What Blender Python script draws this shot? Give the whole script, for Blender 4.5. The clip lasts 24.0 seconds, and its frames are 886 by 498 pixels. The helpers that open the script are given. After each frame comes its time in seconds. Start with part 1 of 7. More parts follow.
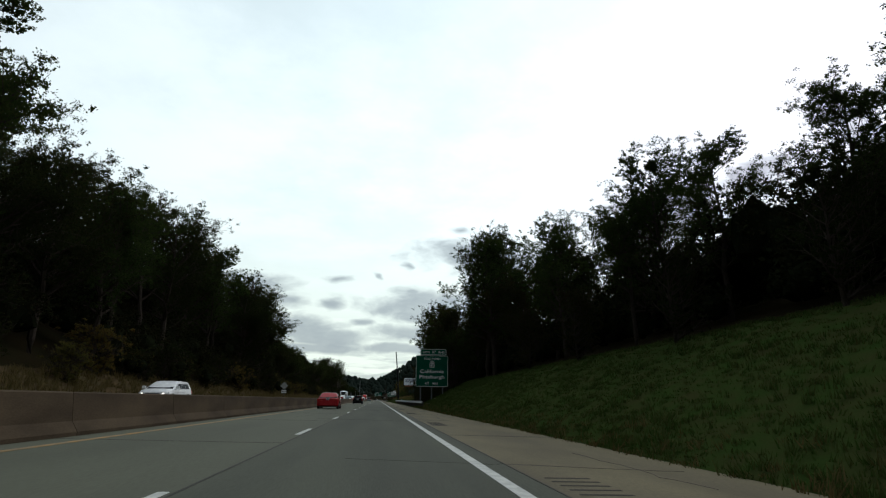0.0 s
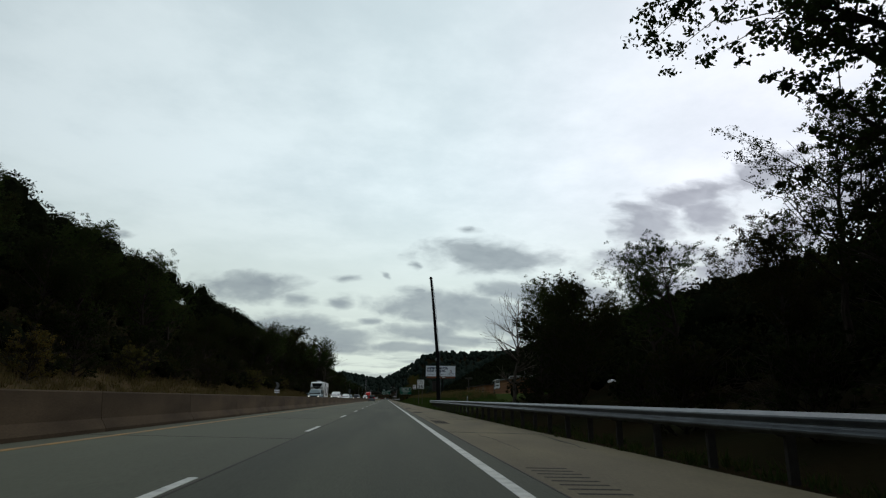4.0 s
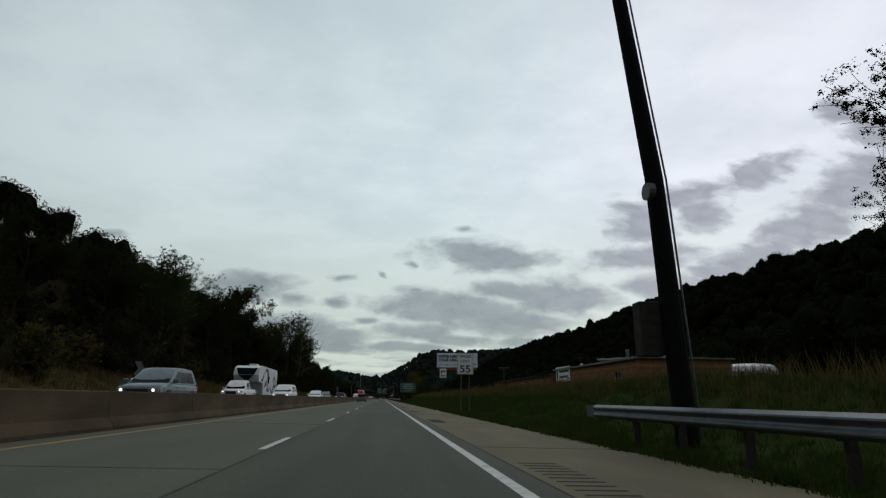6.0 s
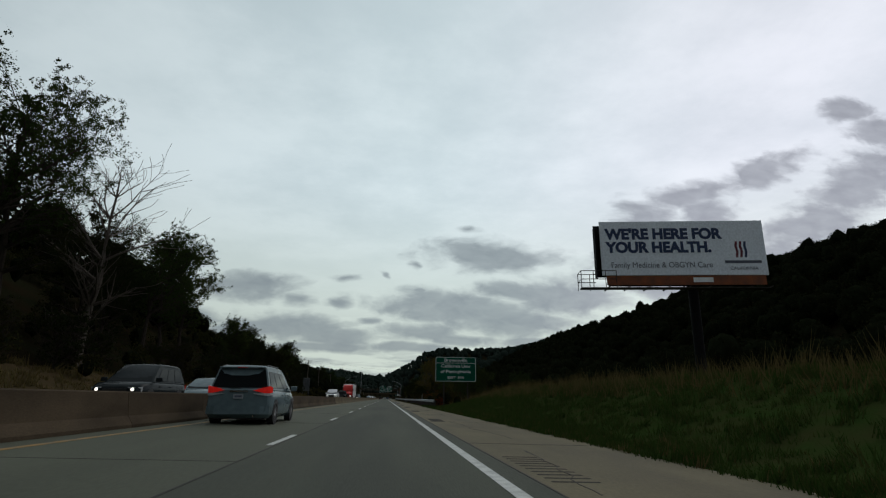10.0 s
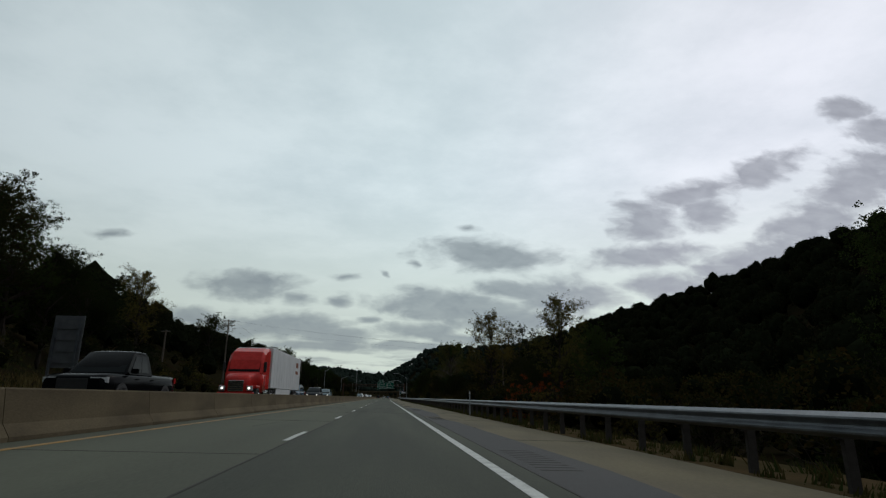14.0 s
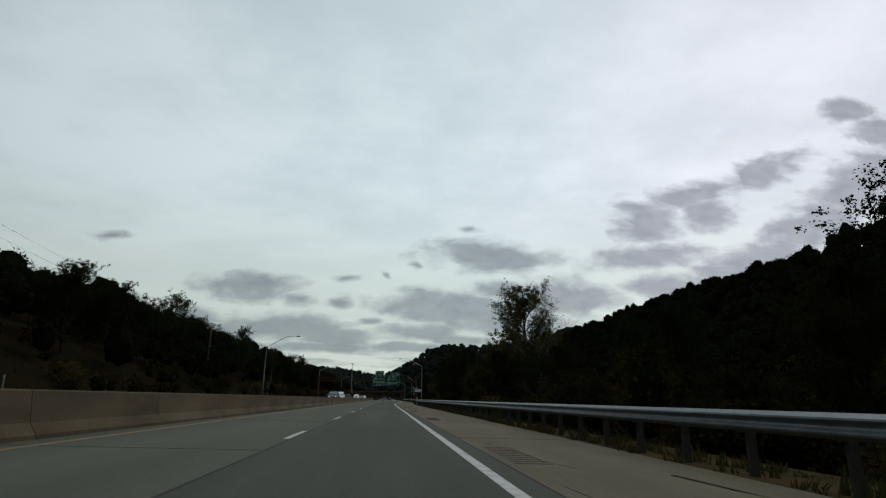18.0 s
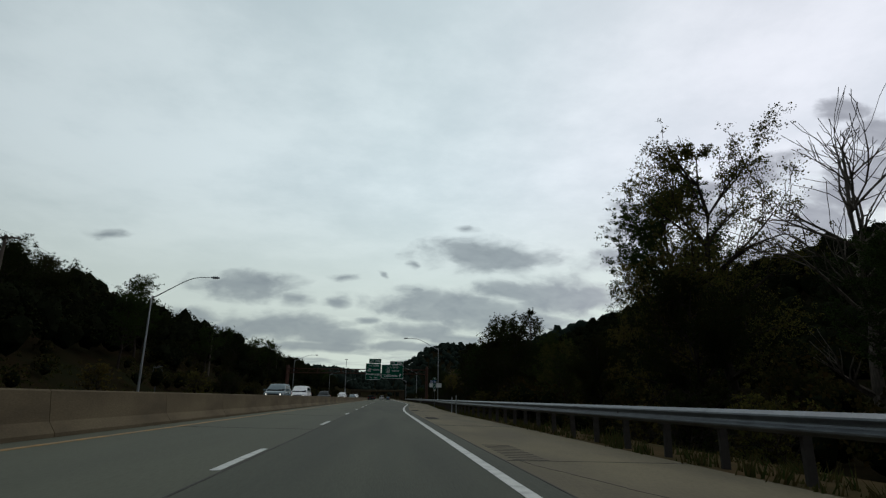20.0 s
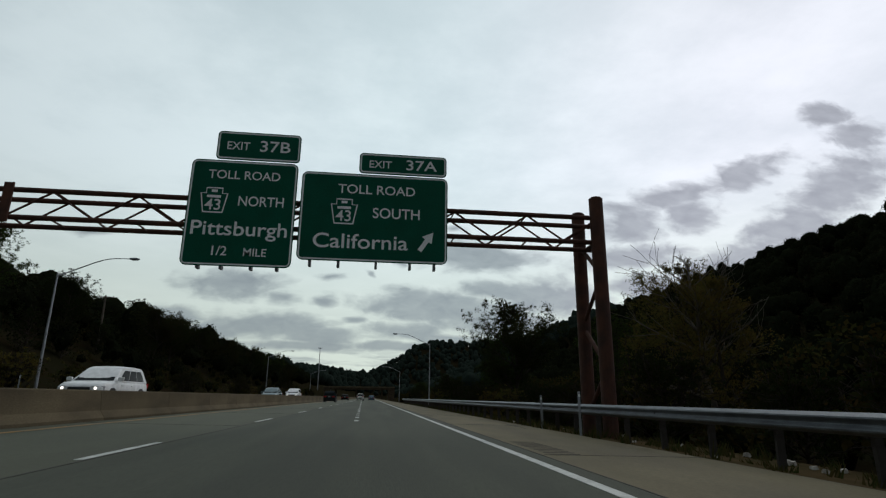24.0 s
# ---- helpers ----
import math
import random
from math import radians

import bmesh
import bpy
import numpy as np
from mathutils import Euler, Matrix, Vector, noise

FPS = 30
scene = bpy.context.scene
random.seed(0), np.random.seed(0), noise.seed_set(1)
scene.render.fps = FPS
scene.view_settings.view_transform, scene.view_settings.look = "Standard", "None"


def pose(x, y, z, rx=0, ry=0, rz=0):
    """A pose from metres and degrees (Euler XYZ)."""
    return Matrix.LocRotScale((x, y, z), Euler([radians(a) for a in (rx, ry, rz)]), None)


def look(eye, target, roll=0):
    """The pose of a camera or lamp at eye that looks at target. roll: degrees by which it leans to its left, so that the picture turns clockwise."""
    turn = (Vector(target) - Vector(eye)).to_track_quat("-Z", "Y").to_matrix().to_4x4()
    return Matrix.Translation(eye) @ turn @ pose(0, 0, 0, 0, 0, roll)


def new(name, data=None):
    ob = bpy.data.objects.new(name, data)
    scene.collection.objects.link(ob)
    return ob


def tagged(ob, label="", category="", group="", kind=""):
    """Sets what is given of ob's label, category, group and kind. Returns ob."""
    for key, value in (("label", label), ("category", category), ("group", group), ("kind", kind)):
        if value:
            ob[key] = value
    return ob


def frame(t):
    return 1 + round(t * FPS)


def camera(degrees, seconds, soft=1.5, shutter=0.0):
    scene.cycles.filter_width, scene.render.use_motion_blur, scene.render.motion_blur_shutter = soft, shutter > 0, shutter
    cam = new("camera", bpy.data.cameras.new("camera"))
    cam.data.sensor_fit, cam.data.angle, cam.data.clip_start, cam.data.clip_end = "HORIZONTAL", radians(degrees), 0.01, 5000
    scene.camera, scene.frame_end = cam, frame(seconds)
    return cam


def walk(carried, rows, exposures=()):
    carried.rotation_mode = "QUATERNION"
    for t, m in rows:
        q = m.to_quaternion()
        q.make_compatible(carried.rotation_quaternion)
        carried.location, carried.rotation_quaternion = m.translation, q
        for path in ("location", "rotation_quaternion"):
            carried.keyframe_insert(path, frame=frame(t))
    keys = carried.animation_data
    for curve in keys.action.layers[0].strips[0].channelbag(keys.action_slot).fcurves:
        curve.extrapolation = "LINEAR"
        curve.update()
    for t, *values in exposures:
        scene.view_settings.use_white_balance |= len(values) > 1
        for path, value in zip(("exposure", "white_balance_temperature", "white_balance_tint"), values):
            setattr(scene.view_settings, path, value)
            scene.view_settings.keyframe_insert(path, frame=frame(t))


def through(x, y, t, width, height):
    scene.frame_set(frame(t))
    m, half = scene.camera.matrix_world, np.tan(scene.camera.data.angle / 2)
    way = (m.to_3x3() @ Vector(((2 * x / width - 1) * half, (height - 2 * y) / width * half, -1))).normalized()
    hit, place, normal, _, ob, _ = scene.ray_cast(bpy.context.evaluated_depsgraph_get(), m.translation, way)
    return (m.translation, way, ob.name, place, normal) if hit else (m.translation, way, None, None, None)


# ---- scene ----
# ---- camera: a car in the right lane of a straight highway, about 98 km/h ----
cam = camera(77.64, 24.0, soft=1.25)
SPEED = 27.2
# seconds, sideways place, height, tilt up, turn to the left
DRIVE = [
    (0, -0.26, 0.93, 15.36, -6.37), (1, -0.08, 0.93, 15.70, -6.06), (2, 0.05, 0.93, 15.56, -5.50), (3, -0.10, 0.93, 15.33, -5.22),
    (4, -0.15, 0.93, 15.26, -5.57), (5, -0.20, 0.93, 15.20, -5.86), (6, -0.22, 0.926, 15.21, -5.98), (7, -0.15, 0.928, 15.15, -5.68),
    (8, -0.15, 0.928, 15.35, -5.58), (9, -0.16, 0.929, 15.31, -5.53), (10, -0.11, 0.928, 15.21, -5.60), (11, -0.11, 0.927, 15.22, -5.62),
    (12, -0.16, 0.928, 15.19, -5.60), (13, -0.26, 0.93, 15.14, -5.61), (14, -0.26, 0.931, 15.11, -5.66), (15, -0.18, 0.931, 15.26, -5.65),
    (16, -0.08, 0.929, 15.37, -5.59), (17, -0.02, 0.927, 15.28, -5.53), (18, -0.10, 0.929, 15.24, -5.56), (19, -0.19, 0.931, 15.22, -5.64),
    (20, -0.23, 0.932, 15.19, -5.81), (21, -0.09, 0.928, 15.27, -6.14), (22, 0.40, 0.918, 15.32, -6.59), (23, 0.95, 0.907, 15.22, -6.95),
    (24, 1.60, 0.894, 15.15, -7.15)]


def heading(x, y, z, tilt, turn):
    a, b = radians(turn), radians(tilt)
    return look((x, y, z), (x - math.sin(a) * math.cos(b), y + math.cos(a) * math.cos(b), z + math.sin(b)), 0.49)


walk(cam, [(t, heading(x, SPEED * t, z, tilt, turn)) for t, x, z, tilt, turn in DRIVE],
     [(0, 0.6), (2.0, 0.58), (3.0, 0.48), (3.5, 0.35), (5.5, 0.0), (7, 0.0), (19, 0.0), (22, 0.1), (24, 0.12)])

# ---- world: an overcast sky, and a weak wide sun behind the cloud ----
SUN_HIGH, SUN_TURN = radians(48), radians(40)
world = bpy.data.worlds.new("overcast_sky")
scene.world = world
world.use_nodes = True
wn, wl = world.node_tree.nodes, world.node_tree.links
wn.clear()


def wnode(kind, **inputs):
    n = wn.new(kind)
    for k, v in inputs.items():
        n.inputs[k.replace("_", " ")].default_value = v
    return n


def wmath(op, a, b=None):
    n = wn.new("ShaderNodeMath")
    n.operation = op
    for i, v in enumerate((a, b)):
        if v is None:
            continue
        if isinstance(v, (int, float)):
            n.inputs[i].default_value = v
        else:
            wl.new(v, n.inputs[i])
    return n.outputs[0]


def wramp(fac, *stops):
    n = wn.new("ShaderNodeValToRGB")
    e = n.color_ramp.elements
    while len(e) < len(stops):
        e.new(0.5)
    for el, (p, c) in zip(e, stops):
        el.position, el.color = p, (*c, 1)
    n.color_ramp.interpolation = "EASE"
    wl.new(fac, n.inputs[0])
    return n.outputs[0]


w_coord = wn.new("ShaderNodeTexCoord")
w_sep = wn.new("ShaderNodeSeparateXYZ")
wl.new(w_coord.outputs["Generated"], w_sep.inputs[0])
w_up = wmath("MAXIMUM", w_sep.outputs[2], 0.0)
w_den = wmath("ADD", w_up, 0.10)
w_flat = wn.new("ShaderNodeCombineXYZ")
wl.new(wmath("DIVIDE", w_sep.outputs[0], w_den), w_flat.inputs[0])
wl.new(wmath("DIVIDE", w_sep.outputs[1], w_den), w_flat.inputs[1])
w_flat.inputs[2].default_value = 3.7
w_puff = wnode("ShaderNodeTexNoise", Scale=1.55, Detail=6.0, Roughness=0.5, Distortion=0.1)
w_veil = wnode("ShaderNodeTexNoise", Scale=0.55, Detail=4.0, Roughness=0.5)
for n in (w_puff, w_veil):
    wl.new(w_flat.outputs[0], n.inputs["Vector"])
# low clouds hang over the road ahead: sideways and upward slope of each, its half widths
LOW_BANK = [(0.192, 0.262, 0.105, 0.025), (-0.25, 0.192, 0.074, 0.021), (-0.155, 0.172, 0.035, 0.016), (-0.094, 0.167, 0.028, 0.016), (-0.081, 0.212, 0.033, 0.008), (-0.014, 0.217, 0.009, 0.007),
            (0.117, 0.163, 0.127, 0.026), (0.229, 0.195, 0.06, 0.017), (0.304, 0.186, 0.088, 0.033), (0.398, 0.188, 0.042, 0.02), (0.222, 0.136, 0.118, 0.023), (0.065, 0.117, 0.067, 0.014),
            (-0.185, 0.122, 0.099, 0.022), (-0.28, 0.106, 0.058, 0.016), (-0.095, 0.104, 0.07, 0.014), (-0.124, 0.087, 0.089, 0.009), (-0.032, 0.134, 0.026, 0.01), (-0.341, 0.134, 0.043, 0.012),
            (0.035, 0.089, 0.071, 0.008), (0.138, 0.104, 0.063, 0.01), (0.263, 0.101, 0.053, 0.008), (-0.505, 0.279, 0.038, 0.011)]
# the bank on the sunny side climbs from the ridge; the last number is its slant
RIGHT_BANK = [(0.502, 0.342, 0.057, 0.04, 0.0), (0.635, 0.363, 0.051, 0.029, 0.1), (0.597, 0.404, 0.086, 0.019, 0.25), (0.759, 0.461, 0.096, 0.026, 0.4), (0.507, 0.273, 0.105, 0.021, 0.1),
              (0.558, 0.211, 0.087, 0.025, 0.0), (0.995, 0.622, 0.06, 0.022, 0.1), (1.06, 0.58, 0.06, 0.03, 0.1), (1.0, 0.455, 0.12, 0.055, 0.4), (0.87, 0.355, 0.12, 0.042, 0.4),
              (0.745, 0.275, 0.115, 0.032, 0.25), (0.669, 0.250, 0.072, 0.015, 0.1), (0.138, 0.315, 0.027, 0.009, 0.0), (0.047, 0.243, 0.013, 0.011, 0.0), (0.048, 0.19, 0.015, 0.005, 0.0)]
w_ahead = wmath("MAXIMUM", w_sep.outputs[1], 0.02)
w_slope = wn.new("ShaderNodeCombineXYZ")
wl.new(wmath("DIVIDE", w_sep.outputs[0], w_ahead), w_slope.inputs[0])
wl.new(wmath("DIVIDE", w_sep.outputs[2], w_ahead), w_slope.inputs[1])


def wvec(op, a, b):
    n = wn.new("ShaderNodeVectorMath")
    n.operation = op
    wl.new(a, n.inputs[0])
    n.inputs[1].default_value = b
    return n


# the edges are torn by turbulence at two sizes
w_swirl = wnode("ShaderNodeTexNoise", Scale=9.0, Detail=3.0, Roughness=0.55)
wl.new(wvec("MULTIPLY", w_slope.outputs[0], (1.0, 2.2, 1.0)).outputs[0], w_swirl.inputs["Vector"])
w_shift = wvec("MULTIPLY", wvec("SUBTRACT", w_swirl.outputs["Color"], (0.5, 0.5, 0.5)).outputs[0], (0.09, 0.018, 0.0))
w_bent = wn.new("ShaderNodeVectorMath")
wl.new(w_slope.outputs[0], w_bent.inputs[0])
wl.new(w_shift.outputs[0], w_bent.inputs[1])
w_curl = wnode("ShaderNodeTexNoise", Scale=15.0, Detail=7.0, Roughness=0.54)
wl.new(wvec("MULTIPLY", w_bent.outputs[0], (1.0, 2.0, 1.0)).outputs[0], w_curl.inputs["Vector"])
w_fluff = wmath("MULTIPLY", wmath("SUBTRACT", w_curl.outputs[0], 0.5), 1.35)
w_lumps = wnode("ShaderNodeTexNoise", Scale=20.0, Detail=3.0, Roughness=0.5)
wl.new(wvec("MULTIPLY", w_bent.outputs[0], (1.0, 2.0, 1.0)).outputs[0], w_lumps.inputs["Vector"])
w_mass = None
for u, v, a, b, *slant in LOW_BANK + RIGHT_BANK:
    off = wvec("SUBTRACT", w_bent.outputs[0], (u, v, 0))
    if slant and slant[0]:
        split = wn.new("ShaderNodeSeparateXYZ")
        wl.new(off.outputs[0], split.inputs[0])
        joined = wn.new("ShaderNodeCombineXYZ")
        wl.new(split.outputs[0], joined.inputs[0])
        wl.new(wmath("SUBTRACT", split.outputs[1], wmath("MULTIPLY", split.outputs[0], slant[0])), joined.inputs[1])
        off = joined
    off = wvec("MULTIPLY", off.outputs[0], (0.62 / a, 0.60 / b, 0))
    size = wn.new("ShaderNodeVectorMath")
    size.operation = "LENGTH"
    wl.new(off.outputs[0], size.inputs[0])
    near = wmath("SUBTRACT", 0.98 if a > 0.04 else 0.7, size.outputs["Value"])
    w_mass = near if w_mass is None else wmath("MAXIMUM", w_mass, near)
w_edge = wnode("ShaderNodeMapRange")
w_edge.interpolation_type = "SMOOTHSTEP"
w_edge.inputs["From Min"].default_value, w_edge.inputs["From Max"].default_value = -0.06, 0.64
wl.new(wmath("ADD", w_mass, w_fluff), w_edge.inputs["Value"])
w_soft = w_edge.outputs[0]
w_body = wmath("MULTIPLY", w_soft, wmath("ADD", 0.66, wmath("MULTIPLY", w_lumps.outputs[0], 0.50)))
# thin grey streaks lie along the horizon
w_bars = wnode("ShaderNodeTexNoise", Scale=5.0, Detail=6.0, Roughness=0.55)
wl.new(wvec("MULTIPLY", w_bent.outputs[0], (1.0, 9.0, 1.0)).outputs[0], w_bars.inputs["Vector"])
w_streak = wmath("MULTIPLY", wramp(w_bars.outputs[0], (0.44, (0, 0, 0)), (0.60, (1, 1, 1))), wramp(w_up, (0.05, (0.75, 0.75, 0.75)), (0.17, (0, 0, 0))))
w_body = wmath("MAXIMUM", w_body, w_streak)
# behind and beside, the same kind of cloud goes on at random
w_else = wramp(wmath("ADD", w_puff.outputs[0], wmath("MULTIPLY", wmath("POWER", wmath("SUBTRACT", 1.0, w_up), 6.0), 0.14)), (0.58, (0, 0, 0)), (0.72, (1, 1, 1)))
w_back = wramp(w_sep.outputs[1], (0.25, (1, 1, 1)), (0.55, (0, 0, 0)))
w_dark = wmath("MAXIMUM", w_body, wmath("MULTIPLY", w_else, w_back))
w_mottle = wnode("ShaderNodeTexNoise", Scale=2.6, Detail=7.0, Roughness=0.6)
wl.new(w_flat.outputs[0], w_mottle.inputs["Vector"])
w_thick = wmath("ADD", wmath("MULTIPLY", w_veil.outputs[0], 0.55), wmath("MULTIPLY", w_mottle.outputs[0], 0.45))
w_cool = wramp(w_thick, (0.36, (0.55, 0.655, 0.69)), (0.64, (0.715, 0.82, 0.85)))
w_warm = wramp(w_thick, (0.36, (0.62, 0.66, 0.73)), (0.64, (0.80, 0.825, 0.90)))
w_blend = wn.new("ShaderNodeMix")
w_blend.data_type = "RGBA"
wl.new(wramp(w_sep.outputs[0], (0.0, (0, 0, 0)), (0.6, (1, 1, 1))), w_blend.inputs["Factor"])
wl.new(w_cool, w_blend.inputs["A"])
wl.new(w_warm, w_blend.inputs["B"])
w_high = w_blend.outputs["Result"]
w_tone = wn.new("ShaderNodeMix")
w_tone.data_type = "RGBA"
wl.new(w_dark, w_tone.inputs["Factor"])
# near the horizon the thin cloud is dimmer and a little warmer
w_low = wn.new("ShaderNodeMix")
w_low.data_type = "RGBA"
wl.new(wramp(w_up, (0.06, (0, 0, 0)), (0.40, (1, 1, 1))), w_low.inputs["Factor"])
w_low.inputs["A"].default_value = (0.585, 0.66, 0.60, 1)
wl.new(w_high, w_low.inputs["B"])
wl.new(w_low.outputs["Result"], w_tone.inputs["A"])
wl.new(wramp(w_sep.outputs[0], (0.18, (0.245, 0.287, 0.305)), (0.5, (0.305, 0.318, 0.362))), w_tone.inputs["B"])
w_cloud = wnode("ShaderNodeBackground", Strength=1.02)
# the cloud is thinnest ahead and to the right, where the sun stands, and heavier behind
w_side = wmath("ADD", wmath("MULTIPLY", wmath("MAXIMUM", w_sep.outputs[0], -0.6), 0.28), 0.66)
wl.new(wmath("ADD", w_side, wmath("MULTIPLY", w_sep.outputs[1], 0.41)), w_cloud.inputs[1])
wl.new(w_tone.outputs["Result"], w_cloud.inputs[0])
w_sky = wn.new("ShaderNodeTexSky")
w_sky.sky_type, w_sky.sun_disc, w_sky.sun_elevation, w_sky.sun_rotation = "NISHITA", False, SUN_HIGH, SUN_TURN
w_blue = wnode("ShaderNodeBackground", Strength=0.08)
wl.new(w_sky.outputs[0], w_blue.inputs[0])
w_mix = wnode("ShaderNodeMixShader", Fac=0.93)
wl.new(w_blue.outputs[0], w_mix.inputs[1])
wl.new(w_cloud.outputs[0], w_mix.inputs[2])
wl.new(w_mix.outputs[0], wn.new("ShaderNodeOutputWorld").inputs[0])
sun = new("sun", bpy.data.lights.new("sun", "SUN"))
sun.data.energy, sun.data.angle, sun.data.color = 0.5, radians(40), (1.0, 0.96, 0.9)
sun.matrix_world = look((0, 0, 100), (-math.sin(SUN_TURN) * 80, -math.cos(SUN_TURN) * 80, 100 - 72))


# ---- materials ----
def mat(name, color, second=None, rough=0.8, metal=0.0, scale=6.0, fine=60.0, bump=0.15, island=0.0, blend=(0.35, 0.68), spec=0.4, stretch=(1, 1, 1), coat=0.0, vary=0.0):
    """A surface of two tones in patches, with a fine grain; scale and fine are per metre."""
    m = bpy.data.materials.new(name)
    m.use_nodes = True
    nt = m.node_tree
    n, l = nt.nodes, nt.links
    bsdf = n["Principled BSDF"]
    second = second or tuple(c * 0.7 for c in color)
    coord, mapping = n.new("ShaderNodeTexCoord"), n.new("ShaderNodeMapping")
    mapping.inputs["Scale"].default_value = stretch
    l.new(coord.outputs["Object"], mapping.inputs[0])
    big, small = n.new("ShaderNodeTexNoise"), n.new("ShaderNodeTexNoise")
    big.inputs["Scale"].default_value, big.inputs["Detail"].default_value = scale, 5
    small.inputs["Scale"].default_value, small.inputs["Detail"].default_value = fine, 3
    for t in (big, small):
        l.new(mapping.outputs[0], t.inputs["Vector"])
    ramp = n.new("ShaderNodeValToRGB")
    e = ramp.color_ramp.elements
    e[0].position, e[0].color = blend[0], (*second, 1)
    e[1].position, e[1].color = blend[1], (*color, 1)
    l.new(big.outputs[0], ramp.inputs[0])
    hsv = n.new("ShaderNodeHueSaturation")
    l.new(ramp.outputs[0], hsv.inputs["Color"])
    grain = n.new("ShaderNodeMapRange")
    grain.inputs["To Min"].default_value, grain.inputs["To Max"].default_value = 0.7, 1.3
    l.new(small.outputs[0], grain.inputs[0])
    value = grain.outputs[0]
    if island or vary:
        rnd = n.new("ShaderNodeNewGeometry") if island else n.new("ShaderNodeObjectInfo")
        span = n.new("ShaderNodeMapRange")
        a = island or vary
        span.inputs["To Min"].default_value, span.inputs["To Max"].default_value = 1 - a, 1 + a
        l.new(rnd.outputs["Random Per Island" if island else "Random"], span.inputs[0])
        mul = n.new("ShaderNodeMath")
        mul.operation = "MULTIPLY"
        l.new(value, mul.inputs[0])
        l.new(span.outputs[0], mul.inputs[1])
        value = mul.outputs[0]
    l.new(value, hsv.inputs["Value"])
    l.new(hsv.outputs[0], bsdf.inputs["Base Color"])
    rr = n.new("ShaderNodeMapRange")
    rr.inputs["To Min"].default_value, rr.inputs["To Max"].default_value = max(0.02, rough - 0.1), min(1, rough + 0.1)
    l.new(big.outputs[0], rr.inputs[0])
    l.new(rr.outputs[0], bsdf.inputs["Roughness"])
    bsdf.inputs["Metallic"].default_value = metal
    bsdf.inputs["Specular IOR Level"].default_value = spec
    bsdf.inputs["Coat Weight"].default_value = coat
    if bump:
        b = n.new("ShaderNodeBump")
        b.inputs["Strength"].default_value, b.inputs["Distance"].default_value = bump, 0.02
        l.new(small.outputs[0], b.inputs["Height"])
        l.new(b.outputs[0], bsdf.inputs["Normal"])
    return m


def leaf_mat(name, colors, through=0.25):
    """Leaves: each one takes a tone of its own out of a range, and lets some light through."""
    m = bpy.data.materials.new(name)
    m.use_nodes = True
    n, l = m.node_tree.nodes, m.node_tree.links
    bsdf = n["Principled BSDF"]
    geo, info, ramp = n.new("ShaderNodeNewGeometry"), n.new("ShaderNodeObjectInfo"), n.new("ShaderNodeValToRGB")
    e = ramp.color_ramp.elements
    while len(e) < len(colors):
        e.new(0.5)
    for i, (el, c) in enumerate(zip(e, colors)):
        el.position, el.color = i / (len(colors) - 1), (*c, 1)
    mixer = n.new("ShaderNodeMath")
    mixer.operation = "MULTIPLY_ADD"
    mixer.inputs[1].default_value = 0.6
    half = n.new("ShaderNodeMath")
    half.operation = "MULTIPLY"
    half.inputs[1].default_value = 0.4
    l.new(info.outputs["Random"], half.inputs[0])
    l.new(geo.outputs["Random Per Island"], mixer.inputs[0])
    l.new(half.outputs[0], mixer.inputs[2])
    l.new(mixer.outputs[0], ramp.inputs[0])
    l.new(ramp.outputs[0], bsdf.inputs["Base Color"])
    bsdf.inputs["Roughness"].default_value, bsdf.inputs["Specular IOR Level"].default_value = 0.8, 0.0
    tr, mx = n.new("ShaderNodeBsdfTranslucent"), n.new("ShaderNodeMixShader")
    l.new(ramp.outputs[0], tr.inputs[0])
    mx.inputs[0].default_value = through
    l.new(bsdf.outputs[0], mx.inputs[1])
    l.new(tr.outputs[0], mx.inputs[2])
    l.new(mx.outputs[0], n["Material Output"].inputs[0])
    return m


def glass_mat(name, tint, rough=0.03):
    m = bpy.data.materials.new(name)
    m.use_nodes = True
    b = m.node_tree.nodes["Principled BSDF"]
    b.inputs["Base Color"].default_value = (*tint, 1)
    b.inputs["Roughness"].default_value, b.inputs["Specular IOR Level"].default_value = rough, 0.03
    return m


def lamp_mat(name, color, strength):
    m = mat(name, color, rough=0.2, bump=0)
    b = m.node_tree.nodes["Principled BSDF"]
    b.inputs["Emission Color"].default_value, b.inputs["Emission Strength"].default_value = (*color, 1), strength
    return m


M_ASPHALT = mat("asphalt", (0.074, 0.080, 0.060), (0.048, 0.052, 0.040), 0.88, scale=0.5, fine=45, bump=0.25, stretch=(1.6, 0.12, 1), spec=0.15)
M_SLAB = mat("old_concrete_lane", (0.092, 0.097, 0.070), (0.068, 0.072, 0.052), 0.85, scale=0.4, fine=40, bump=0.2, stretch=(1.4, 0.15, 1), spec=0.15)
M_SHOULDER = mat("shoulder_concrete", (0.138, 0.117, 0.070), (0.090, 0.076, 0.046), 0.9, scale=0.7, fine=30, bump=0.25, stretch=(1, 0.3, 1), spec=0.2)
M_PATCH = mat("fresh_asphalt_patch", (0.038, 0.038, 0.037), (0.028, 0.028, 0.028), 0.85, scale=1.2, fine=50, bump=0.3)
M_GROOVE = mat("dirty_groove", (0.028, 0.025, 0.02), (0.02, 0.018, 0.015), 0.95, bump=0.1)
M_WHITE = mat("worn_white_paint", (0.48, 0.49, 0.46), (0.30, 0.31, 0.29), 0.7, scale=4, fine=70, bump=0.1, blend=(0.3, 0.55))
M_YELLOW = mat("worn_yellow_paint", (0.30, 0.16, 0.03), (0.15, 0.10, 0.04), 0.7, scale=3, fine=60, bump=0.1)
